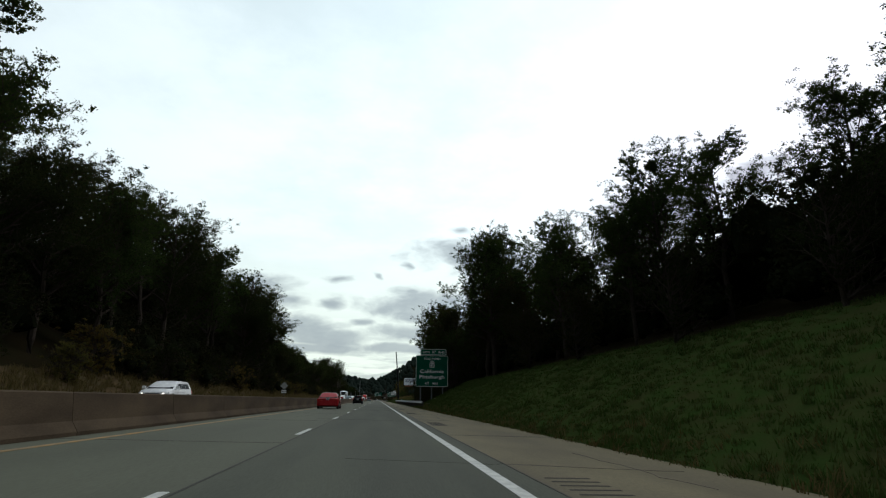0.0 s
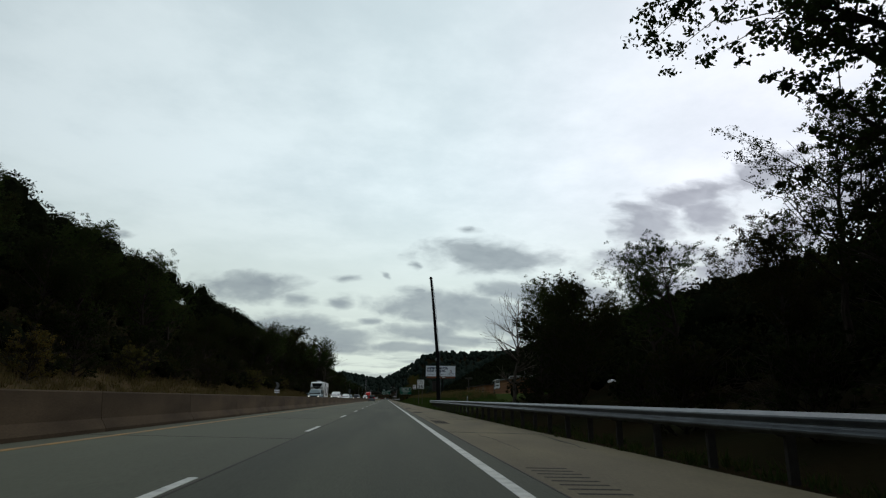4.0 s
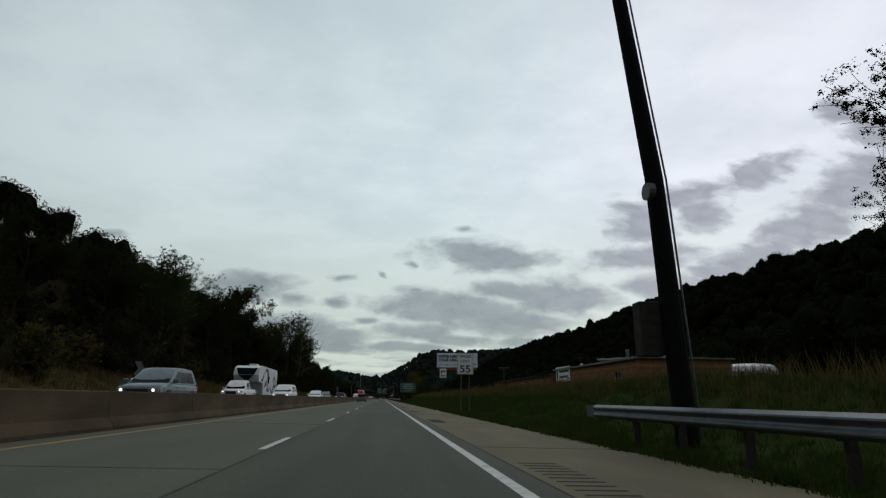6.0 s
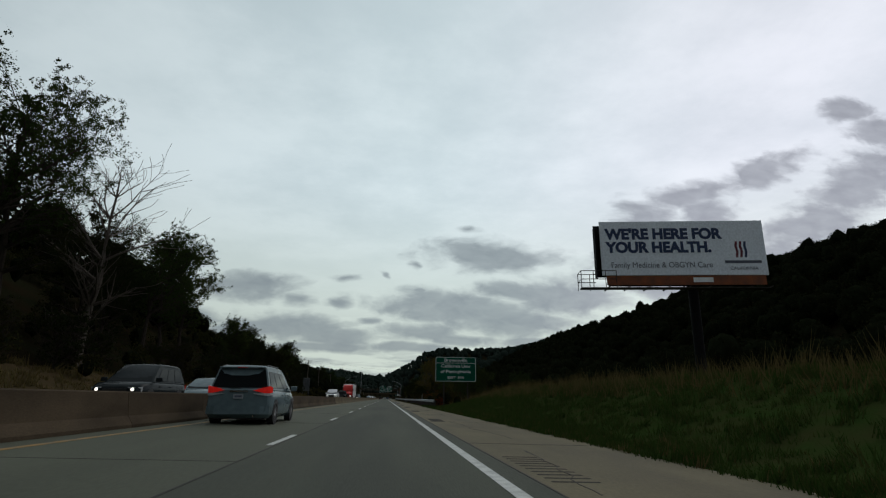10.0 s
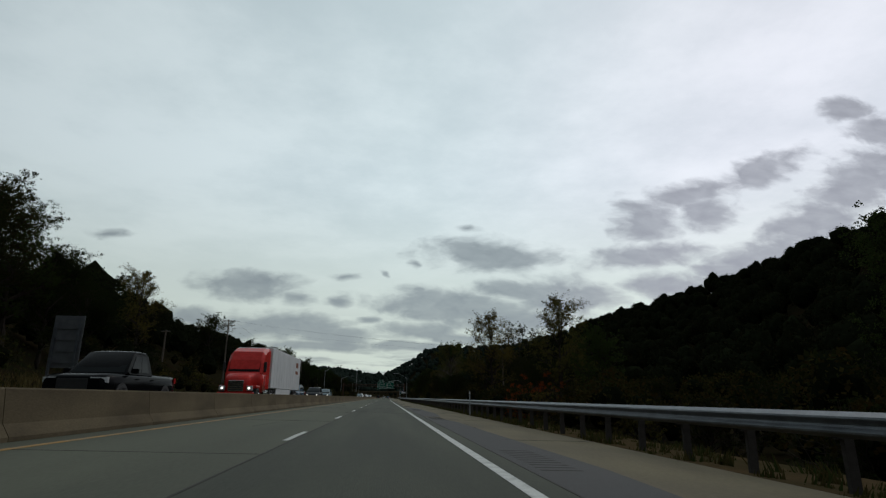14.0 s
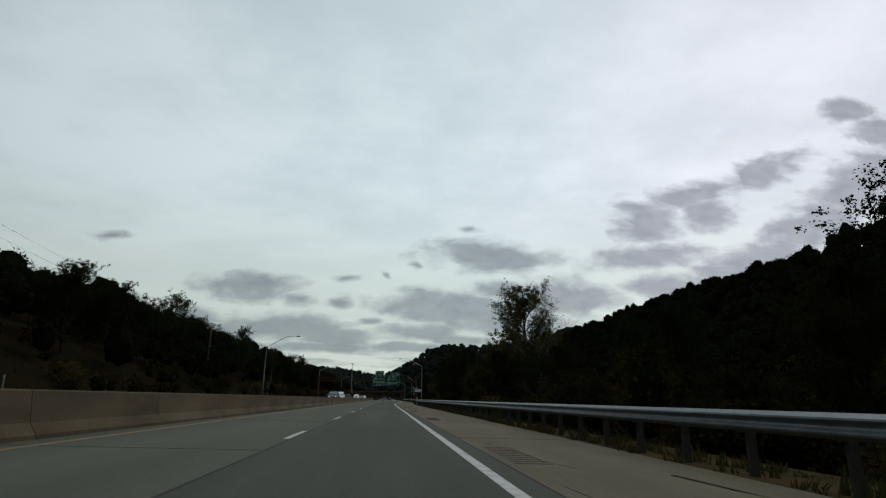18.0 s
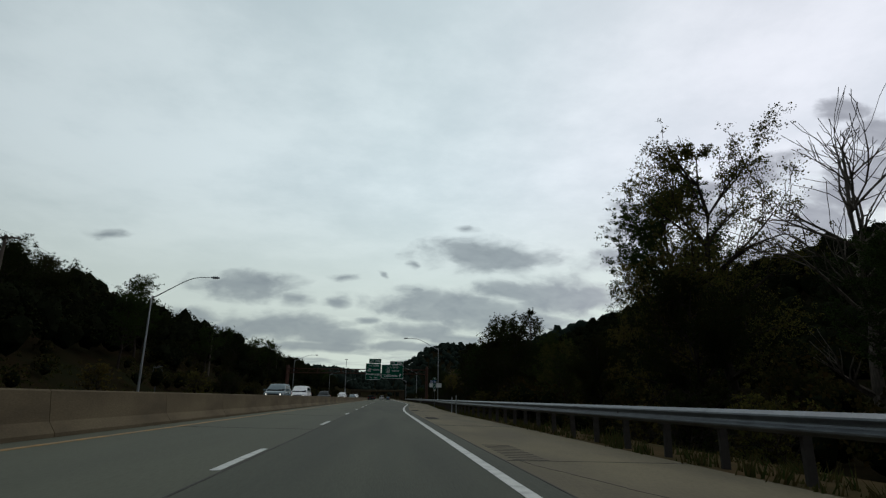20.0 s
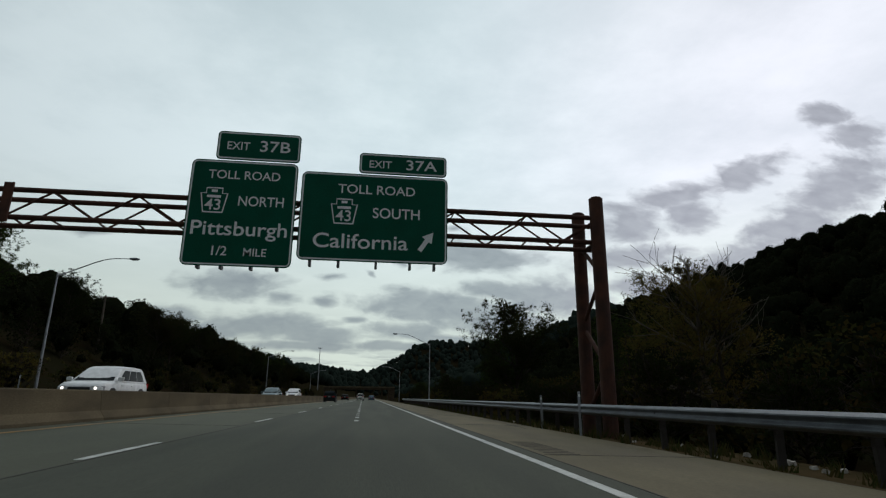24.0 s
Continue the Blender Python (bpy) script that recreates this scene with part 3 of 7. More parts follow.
for k in range(70):
    child("lane_dash", dashes[k % 4], opposite, m=pose(-11.7, 12.19 * k - 60, OPP + 0.006))
# short dashes between the through lane and the new exit lane
short = flat_piece("exit_dash", [(-0.09, 0), (0.09, 0.01), (0.09, 0.9), (-0.09, 0.91)], M_WHITE)
for k in range(42):
    y = 676.0 + 3.66 * k
    x = 1.08 - 0.013 * (y - 676)
    child("exit_dash", short, road, m=Matrix.Translation((x, y, -0.02 * x + 0.006)) @ tilt)

# dark seam between the two pavings, and shoulder joints
seam = strip("seam", XD + 0.10, XD + 0.135, M_GROOVE, "dark sealed seam between the asphalt and the concrete lane", 0.004, "road joint", thick=0.004)
seam2 = strip("shoulder_seam", lambda y: edge_x(y) + 0.44, lambda y: edge_x(y) + 0.47, M_GROOVE, "dark seam between the lane and the shoulder", 0.004, "road joint", thick=0.004)
joint = [flat_piece("joint", [(0, 0), (1.55, random.uniform(-.1, .1)), (3.1, 0), (3.1, 0.035), (1.6, 0.04 + random.uniform(-.06, .06)), (0, 0.03)], M_GROOVE, 0.003) for _ in range(3)]
for k in range(72):
    y = -20 + 12.2 * k
    x = edge_x(y) + 0.49
    child("joint", joint[k % 3], shoulder, m=Matrix.Translation((x, y, -0.02 * x + 0.004)) @ tilt)
# rumble strips: milled grooves across the shoulder, in groups
groove = mesh_of("groove", [(0, 0, 0), (0.62, 0, 0), (0.62, 0.07, 0), (0, 0.07, 0), (0.02, 0.035, 0.008), (0.60, 0.035, 0.008)],
                 [(0, 1, 5, 4), (1, 2, 5), (2, 3, 4, 5), (3, 0, 4), (3, 2, 1, 0)], M_GROOVE)
for k in range(37):
    for j in range(10):
        y = 4.5 + 18.3 * k + 0.33 * j
        x = edge_x(y) + 0.62
        child("groove", groove, shoulder, m=Matrix.Translation((x, y, -0.02 * x + 0.002)) @ tilt)
patch = mesh_of("asphalt_patch", [(0, 0, 0), (0.9, 0, 0), (1.2, 6, 0), (1.0, 22, 0), (0.5, 27, 0), (0, 27, 0), (0, 0, -.01), (0.9, 0, -.01), (1.2, 6, -.01), (1.0, 22, -.01), (0.5, 27, -.01), (0, 27, -.01)],
                [(0, 1, 2, 3, 4, 5), (11, 10, 9, 8, 7, 6)] + [(i, i + 6, (i + 1) % 6 + 6, (i + 1) % 6) for i in range(6)], M_PATCH)
for y in (383.0, 411.0):
    child("asphalt_patch", patch, shoulder, "fresh dark asphalt patch", Matrix.Translation((XE + 0.47, y, -0.035 + 0.003)) @ tilt)

# hairline cracks, sealed with tar, wander over the paving
cracks = []
for k in range(6):
    pts, x = [], 0.0
    for i in range(13):
        x += random.gauss(0, 0.05)
        pts.append((x, i * random.uniform(0.35, 0.5)))
    w = 0.005 + 0.002 * (k % 3)
    cracks.append(flat_piece("crack", [(a - w, b) for a, b in pts] + [(a + w, b + 0.01) for a, b in pts[::-1]], M_GROOVE, 0.003))
for k in range(90):
    y = random.uniform(4, 700)
    x = random.choice([random.uniform(-5.6, -2.6), random.uniform(1.9, 4.4), random.uniform(1.9, 4.4)])
    x += edge_x(y) - XE if x > 0 else 0
    host = shoulder if x > 0 else lane_left
    child("crack", cracks[k % 6], host, m=Matrix.Translation((x, y, -0.02 * x + 0.0035)) @ tilt @ Matrix.Rotation(random.choice([0, 0, 1.35, 3.1]) + random.gauss(0, 0.08), 4, "Z"))
# cross joints of the concrete lane
slab_joint = flat_piece("joint", [(0, 0), (4.4, 0.01), (4.4, 0.03), (0, 0.02)], M_GROOVE, 0.003)
for k in range(60):
    child("joint", slab_joint, lane_left, m=Matrix.Translation((-6.6, -12 + 12.19 * k, 0.132 + 0.0035)) @ tilt)

# ---- concrete median barrier: segments butted end to end ----
barrier = thing("median_barrier", "long stained concrete median barrier between the carriageways", "barrier", kind="structure")
outline = [(-0.30, 0), (-0.30, 0.08), (-0.16, 0.30), (-0.09, 0.88), (-0.06, 0.91), (0.06, 0.91), (0.09, 0.88), (0.16, 0.30), (0.30, 0.08), (0.30, 0)]
bm = prism(outline, 0, 6.08)
segment = bpy.data.meshes.new("barrier_segment")
bmesh.ops.recalc_face_normals(bm, faces=bm.faces)
bm.to_mesh(segment)
bm.free()
segment.materials.append(M_BARRIER)
segment_pale = segment.copy()
segment_pale.materials[0] = M_BARRIER_PALE
for k in range(190):
    child("barrier_segment", segment if k < 67 else segment_pale, barrier, m=pose(-6.92, -60 + 6.1 * k, 0.135))


# ---- guardrail: W-shaped beams on posts ----
def w_beam(length):
    prof = [(-0.00, -0.155), (-0.02, -0.14), (-0.075, -0.10), (-0.08, -0.075), (-0.02, -0.03), (-0.005, 0), (-0.02, 0.03), (-0.08, 0.075), (-0.075, 0.10), (-0.02, 0.14), (0.0, 0.155)]
    back = [(x + 0.012, z) for x, z in prof[::-1]]
    return prism(prof + back, 0, length)


bm = w_beam(3.83)
beam = bpy.data.meshes.new("beam")
bmesh.ops.recalc_face_normals(bm, faces=bm.faces)
bm.to_mesh(beam)
bm.free()
beam.materials.append(M_GALV)
bm = boxed(0.10, 0.24, -0.035, 0.035, -0.9, 0.66, 0.008)
box(bm, 0.005, 0.10, -0.035, 0.035, 0.42, 0.64)
rail_post = bpy.data.meshes.new("post")
bm.to_mesh(rail_post)
bm.free()
rail_post.materials.append(M_POST)


def guardrail(y0, y1, off):
    rail = thing("guardrail", "galvanised W-beam guardrail on dark posts along the shoulder", "guardrail", "guardrails along the shoulder")
    n = int((y1 - y0) / 3.81)
    for k in range(n):
        y = y0 + 3.81 * k
        x, x2 = verge_x(y) + off, verge_x(y + 3.81) + off
        a = math.degrees(math.atan2(x2 - x, 3.81))
        z = -0.02 * x + 0.76
        child("beam", beam, rail, m=pose(x, y, z, 0, 0, -a))
        for h in (0, 1.905):
            xx = verge_x(y + h) + off
            child("post", rail_post, rail, m=pose(xx, y + h, -0.02 * xx + 0.16, 0, random.uniform(-2, 2), -a))
    bm = loft([[(x + (0 if t == 0 else 0.04), 0 - 0.5 * t, z * (1 - 0.1 * t)) for x, z in ((-0.08, -0.15), (0.02, -0.15), (0.02, 0.15), (-0.08, 0.15))] for t in (0, 1)])
    for yy, s in ((y0, 1), (y0 + 3.81 * n, -1)):
        me = bpy.data.meshes.new("end_shoe")
        bm.to_mesh(me)
        me.materials.append(M_GALV)
        xx = verge_x(yy) + off
        child("end_shoe", me, rail, m=pose(xx, yy, -0.02 * xx + 0.76, 0, 0, 0 if s > 0 else 180))
    bm.free()
    return rail


guardrail(70.5, 178.0, 0.25)
guardrail(336.0, 772.0, 0.35)


# ---- trees ----
def limbs(rng, base, way, length, radius, depth, spread, out, tips, up=0.25):
    """A limb that wanders and forks; gathers its line in out and its ends in tips."""
    n = 5 if depth > 1 else 4
    p, d, pts, rad = Vector(base), Vector(way).normalized(), [], []
    for i in range(n + 1):
        pts.append(p.copy())
        rad.append(radius * (1 - 0.72 * i / n))
        d = (d + Vector((rng.gauss(0, 0.14), rng.gauss(0, 0.14), rng.gauss(0, 0.08) + up * 0.12))).normalized()
        p = p + d * (length / n)
    out.append((pts, rad))
    if depth <= 1:
        tips += [(q, max(0.32, length * 0.30)) for q in pts[1:]]
        return
    for i in range(2, n + 1):
        for _ in range(2 if i < n else 3):
            if rng.random() < 0.88:
                ang = rng.uniform(0, 2 * math.pi)
                side = d.orthogonal().normalized()
                side.rotate(Matrix.Rotation(ang, 3, d))
                limbs(rng, pts[i], d * rng.uniform(0.5, 1.1) + side * spread + Vector((0, 0, up)), length * rng.uniform(0.42, 0.62), rad[i] * 0.62, depth - 1, spread, out, tips, up)


def tree_meshes(seed, height, leaves, leaf, spread=0.8, bole=0.3, material=None, bark=None, gauss=1.0, width=0.34, cone=False, clump=26):
    """Trunk and crown of one tree as two meshes."""
    rng = random.Random(seed)
    lines, tips = [], []
    trunk, rad = [], []
    p, lean = Vector((0, 0, -0.4)), Vector((rng.gauss(0, 0.05), rng.gauss(0, 0.05), 1))
    r0 = height * 0.017 + 0.03
    n = 9
    for i in range(n + 1):
        trunk.append(p.copy())
        rad.append(r0 * (1 - 0.85 * i / n))
        p = p + Vector((lean.x + rng.gauss(0, 0.07), lean.y + rng.gauss(0, 0.07), 1)) * (height * 0.92 / n)
    lines.append((trunk, rad))
    for i in range(1, n + 1):
        f = i / n
        if f < bole:
            continue
        reach = height * width * (math.sin(math.pi * min(1, (f - bole) / (1 - bole) * 0.85 + 0.12)) ** 0.7)
        if cone:
            reach = height * width * (0.24 + 0.86 * (1 - (f - bole) / (1 - bole)) ** 0.8)
        for _ in range(4 if f < 0.9 else 3):
            a = rng.uniform(0, 2 * math.pi)
            limbs(rng, trunk[i], (math.cos(a), math.sin(a), 0.45 + 0.6 * f), reach * rng.uniform(0.65, 1.1), rad[i] * 0.55 + 0.01, 2, spread, lines, tips)
    bm = bmesh.new()
    for k, (pts, rr) in enumerate(lines):
        tube(bm, pts, [max(0.012, v) for v in rr], 7 if k == 0 else 4, cap=False)
    wood = bpy.data.meshes.new("trunk")
    bm.to_mesh(wood)
    bm.free()
    wood.materials.append(bark or M_BARK)
    if not leaves:
        return wood, None
    g = np.random.default_rng(seed)
    # every twig carries a few small clumps, and the clumps carry the leaves
    room = np.array([t[1] for t in tips]) ** 2
    ends, reach = np.array([tuple(t[0]) for t in tips]), np.array([t[1] for t in tips])
    if cone:
        room = room * (0.10 + np.clip(1.0 - ends[:, 2] / height, 0, 1))
    clumps = max(60, leaves // clump)
    twig = g.choice(len(tips), clumps, p=room / room.sum())
    heart = ends[twig] + g.normal(0, 1, (clumps, 3)) * reach[twig][:, None] * (0.42 * gauss)
    pick = g.integers(0, clumps, leaves)
    size = reach[twig][pick][:, None] * g.uniform(0.6, 1.3, clumps)[pick][:, None]
    centre = heart[pick] + g.normal(0, 1, (leaves, 3)) * size * np.array([0.20, 0.20, 0.15]) * gauss
    return wood, leaf_mesh("crown", g, centre, leaf, material or M_LEAF)


def leaf_mesh(name, g, centre, leaf, material, stretch=1.0):
    """Small folded leaves round given places, each turned its own way."""
    n = len(centre)
    a = g.normal(0, 1, (n, 3))
    a /= np.linalg.norm(a, axis=1)[:, None]
    b = np.cross(a, g.normal(0, 1, (n, 3)))
    b /= np.linalg.norm(b, axis=1)[:, None]
    s = (leaf * g.uniform(0.55, 1.35, n))[:, None]
    v = np.stack([centre - a * s * 0.5 * stretch, centre + b * s * 0.34, centre + a * s * 0.55 * stretch, centre - b * s * 0.36], 1).reshape(-1, 3)
    me = bpy.data.meshes.new(name)
    me.vertices.add(4 * n)
    me.vertices.foreach_set("co", v.ravel())
    me.loops.add(4 * n)
    me.loops.foreach_set("vertex_index", np.arange(4 * n))
    me.polygons.add(n)
    me.polygons.foreach_set("loop_start", np.arange(0, 4 * n, 4))
    me.materials.append(material)
    me.update(calc_edges=True)
    return me


PROTO = {}


def proto(key, label, category="tree", **kw):
    wood, crown = tree_meshes(**kw)
    PROTO[key] = (wood, crown, label, category)


proto("oak", "broad green roadside tree with a dense crown", seed=11, height=13, leaves=52000, leaf=0.125, bole=0.18, material=M_LEAFDARK, width=0.36)
proto("maple", "tall green tree with an uneven open crown", seed=12, height=15, leaves=44000, leaf=0.12, bole=0.25, material=M_LEAF, width=0.30)
proto("ash", "slender tree with thin foliage and bare twigs", seed=13, height=16, leaves=30000, leaf=0.11, bole=0.3, material=M_LEAFDARK, width=0.28)
proto("locust", "leaning tree with sparse small leaves", seed=14, height=14, leaves=26000, leaf=0.11, bole=0.34, material=M_LEAF, width=0.33)
proto("bare", "bare grey tree with fine branches and no leaves", seed=15, height=13, leaves=0, leaf=0.2, bole=0.22, bark=M_PALEBARK, width=0.36)
proto("birch", "airy tree with small turning yellow-green leaves", seed=16, height=15, leaves=34000, leaf=0.095, bole=0.2, material=M_LEAFGOLD, width=0.27, clump=11)
proto("poplar", "narrow upright tree with dark green leaves", seed=17, height=13, leaves=24000, leaf=0.12, bole=0.08, material=M_LEAFDARK, width=0.20, spread=0.5)
proto("pointed", "pointed tree with dark green leaves", seed=26, height=15, leaves=56000, leaf=0.11, bole=0.24, material=M_LEAFDARK, width=0.30, spread=0.7, cone=True, clump=12)
proto("scrub", "small roadside tree with dense low foliage", seed=18, height=7, leaves=15000, leaf=0.115, bole=0.08, material=M_LEAFDARK, width=0.46)
proto("bush", "low dense green bush", "bush", seed=19, height=3.2, leaves=8500, leaf=0.095, bole=0.03, material=M_LEAFDARK, width=0.62)
proto("goldbush", "low bush in yellow-brown autumn leaf", "bush", seed=20, height=2.6, leaves=7000, leaf=0.085, bole=0.03, material=M_LEAFGOLD, width=0.62)
proto("redbush", "low bush in red autumn leaf", "bush", seed=21, height=2.4, leaves=6500, leaf=0.085, bole=0.03, material=M_LEAFRED, width=0.62)


def plant(key, x, y, scale=1.0, turn=None, group="", sink=0.1, label=None):
    wood, crown, lab, cat = PROTO[key]
    t = thing("tree" if cat == "tree" else "bush", label or lab, cat, group, at=None)
    t.matrix_world = Matrix.Translation((x, y, land(x, y) - sink)) @ Matrix.Rotation(random.uniform(0, 6.28) if turn is None else turn, 4, "Z") @ Matrix.Diagonal((scale, scale, scale, 1))
    child("trunk", wood, t)
    if crown:
        child("crown", crown, t)
    return t


GL, GR = "trees on the left hillside", "trees on the right bank"
rng = random.Random(5)


def belt(x0, x1, y0, y1, step, keys, s0, s1, group, gap=0.0):
    y = y0
    while y < y1:
        if rng.random() >= gap:
            key, x, size, turn = rng.choice(keys), rng.uniform(x0, x1), rng.uniform(s0, s1), rng.uniform(0, 6.28)
            # the ground in front of the utility pole is kept low
            plant(key, x, y, size * (0.4 if 9 < x < 23 and 470 < y < 490 else 1.0), turn, group)
        y += step * rng.uniform(0.7, 1.3)


# left hillside, from the start to the open valley
belt(-23, -20.5, 6, 410, 6.5, ["bush", "goldbush", "bush", "bush"], 0.8, 1.4, GL)
belt(-26.5, -22.5, 14, 118, 5.5, ["oak", "maple", "ash", "locust"], 1.0, 1.3, GL)
belt(-33, -28, 8, 118, 8.0, ["maple", "ash", "oak"], 0.95, 1.2, GL)
belt(-27, -23.5, 122, 180, 5.5, ["oak", "oak", "locust", "maple"], 0.6, 0.85, GL)
belt(-27, -23.5, 181, 212, 6.0, ["oak", "scrub", "scrub", "maple"], 0.5, 0.75, GL)
belt(-27, -23.5, 214, 288, 5.5, ["oak", "maple", "oak", "locust"], 0.6, 0.85, GL)
belt(-27, -23.5, 292, 345, 7.0, ["maple", "locust", "oak", "ash"], 0.75, 1.0, GL)
belt(-28, -23.5, 350, 388, 6.0, ["oak", "scrub", "maple"], 0.45, 0.65, GL)
belt(-29, -24.5, 390, 414, 5.0, ["oak", "maple", "oak"], 0.48, 0.62, GL)
plant("maple", -23.5, 113.5, 1.25, 0.9, GL)
plant("locust", -24.0, 305.5, 1.2, 0.1, GL)
plant("bare", -22.9, 316.0, 1.3, 0.4, GL)
plant("bare", -24.5, 226.0, 0.98, 2.4, GL)
plant("oak", -24.6, 256.5, 1.1, 1.1, GL)
plant("maple", -25.5, 262.0, 0.95, 2.1, GL)
plant("oak", -25.0, 268.5, 0.8, 3.1, GL)
plant("birch", -33.0, 458.0, 0.88, 0.3, GL)
plant("oak", -26.0, 416.5, 0.85, 0.3, GL)
plant("maple", -26.0, 421.0, 0.74, 1.3, GL)
plant("oak", -26.5, 426.0, 0.74, 2.3, GL)
plant("oak", -27.5, 433.0, 0.66, 3.3, GL)
# beyond the opposite carriageway, down the valley
belt(-27, -21, 415, 900, 12.0, ["bush", "goldbush", "bush"], 0.7, 1.1, GL, 0.2)
belt(-40, -31, 415, 560, 10.0, ["scrub", "oak", "scrub", "poplar"], 0.6, 0.85, GL, 0.1)
belt(-38, -30, 560, 900, 7.0, ["oak", "maple", "oak", "scrub"], 0.55, 0.76, GL, 0.05)
# right bank at the start, then the wood behind the first guardrail
belt(11.5, 14, 4, 50, 6.0, ["scrub", "scrub", "locust", "scrub"], 0.5, 0.68, GR)
belt(15, 20, 14, 52, 4.0, ["oak", "maple", "oak", "maple"], 0.58, 0.74, GR)
belt(14, 18, 54, 84, 5.5, ["oak", "maple", "ash", "oak"], 0.62, 0.85, GR)
plant("maple", 13.6, 66.5, 1.12, 0.7, GR)
plant("ash", 15.8, 75.0, 1.25, 1.7, GR)
plant("locust", 18.0, 71.5, 1.25, 2.7, GR)
plant("ash", 13.2, 69.5, 1.0, 3.7, GR)
plant("maple", 16.8, 49.5, 0.88, 0.4, GR)
belt(8.6, 10, 92, 150, 5.0, ["bush", "scrub", "bush"], 0.6, 0.9, GR)
belt(12.5, 16, 84, 98, 5.0, ["ash", "oak", "locust", "maple"], 0.68, 0.85, GR)
belt(12.5, 15.5, 99, 121, 4.0, ["ash", "maple", "oak", "locust"], 1.08, 1.28, GR)
belt(17, 24, 84, 110, 6.0, ["oak", "ash", "maple"], 0.85, 1.05, GR)
belt(12, 18, 122, 158, 4.5, ["scrub", "oak", "bush", "locust"], 0.5, 0.75, GR)
plant("bare", 11.5, 160.0, 0.8, 1.0, GR)
plant("ash", 25.5, 183.0, 1.0, 1.0, GR)
plant("oak", 28.5, 186.5, 0.8, 2.0, GR)
# thicket and single trees below the road on the right
belt(10.5, 13, 352, 770, 5.5, ["bush", "goldbush", "bush", "bush"], 0.7, 1.1, GR)
belt(15, 21, 354, 900, 7.5, ["scrub", "oak", "scrub", "locust", "scrub"], 0.42, 0.62, GR)
plant("birch", 17.4, 470.0, 1.13, 0.6, GR, label="tall airy tree with small yellow-green leaves above the thicket")
plant("ash", 17.6, 453.0, 0.52, 1.6, GR)
plant("maple", 25.5, 591.0, 1.45, 1.6, GR)
plant("birch", 17.2, 437.0, 0.9, 2.6, GR)
plant("oak", 22.5, 505.0, 1.0, 0.2, GR)
plant("ash", 24.5, 482.0, 1.0, 0.2, GR)
plant("birch", 23.5, 580.0, 1.5, 1.2, GR)
plant("oak", 17.0, 574.0, 0.75, 2.2, GR)
plant("locust", 20.0, 563.5, 0.62, 3.2, GR)
plant("bare", 20.5, 566.0, 1.25, 1.2, GR)
plant("oak", 22.5, 560.0, 0.72, 1.2, GR)
plant("birch", 17.0, 578.0, 0.85, 4.2, GR)
plant("pointed", 17.4, 613.0, 0.96, 0.9, GR)
plant("maple", 18.6, 629.0, 0.97, 0.4, GR)
plant("ash", 17.6, 623.3, 0.9, 2.4, GR)
plant("oak", 17.0, 641.0, 0.6, 3.4, GR)
plant("poplar", 15.5, 608.5, 0.85, 0.3, GR)
plant("oak", 16.0, 624.0, 0.85, 1.9, GR)
plant("maple", 14.8, 630.0, 0.72, 0.9, GR)
plant("oak", 16.0, 607.0, 0.68, 1.1, GR)
plant("scrub", 13.6, 603.0, 0.95, 2.1, GR)
plant("maple", 17.2, 601.0, 0.62, 3.1, GR)
plant("birch", 16.2, 597.5, 0.58, 4.1, GR)
plant("poplar", 17.5, 640.0, 0.85, 2.9, GR)
plant("ash", 18.5, 640.0, 0.5, 0.9, GR)
plant("poplar", 16.2, 650.0, 1.08, 3.9, GR)
plant("poplar", 15.6, 646.0, 1.05, 4.9, GR)
plant("poplar", 17.6, 643.0, 0.98, 5.5, GR)
plant("ash", 16.8, 653.0, 0.7, 2.5, GR)
plant("maple", 16.5, 716.0, 0.7, 2.2, GR)
plant("oak", 14.6, 703.0, 0.86, 2.2, GR)
plant("birch", 14.0, 661.0, 0.5, 1.2, GR)
plant("bare", 17.6, 677.5, 0.8, 3.2, GR)
plant("birch", 17.0, 680.0, 0.7, 4.2, GR)
plant("birch", 17.4, 676.5, 0.6, 5.2, GR)
for x, y, s in ((12.0, 427.0, 1.5), (13.4, 430.5, 1.65), (10.2, 424.5, 0.9), (11.2, 443.0, 0.8), (9.8, 372.0, 0.9)):
    plant("redbush", x, y, s, None, GR)


# ---- far woods on the hills: canopies of countless leaves ----
BALL = bmesh.new()
bmesh.ops.create_icosphere(BALL, subdivisions=2, radius=1.0)
BALL_V = np.array([tuple(v.co) for v in BALL.verts])
BALL_F = np.array([[v.index for v in f.verts] for f in BALL.faces])
BALL.free()


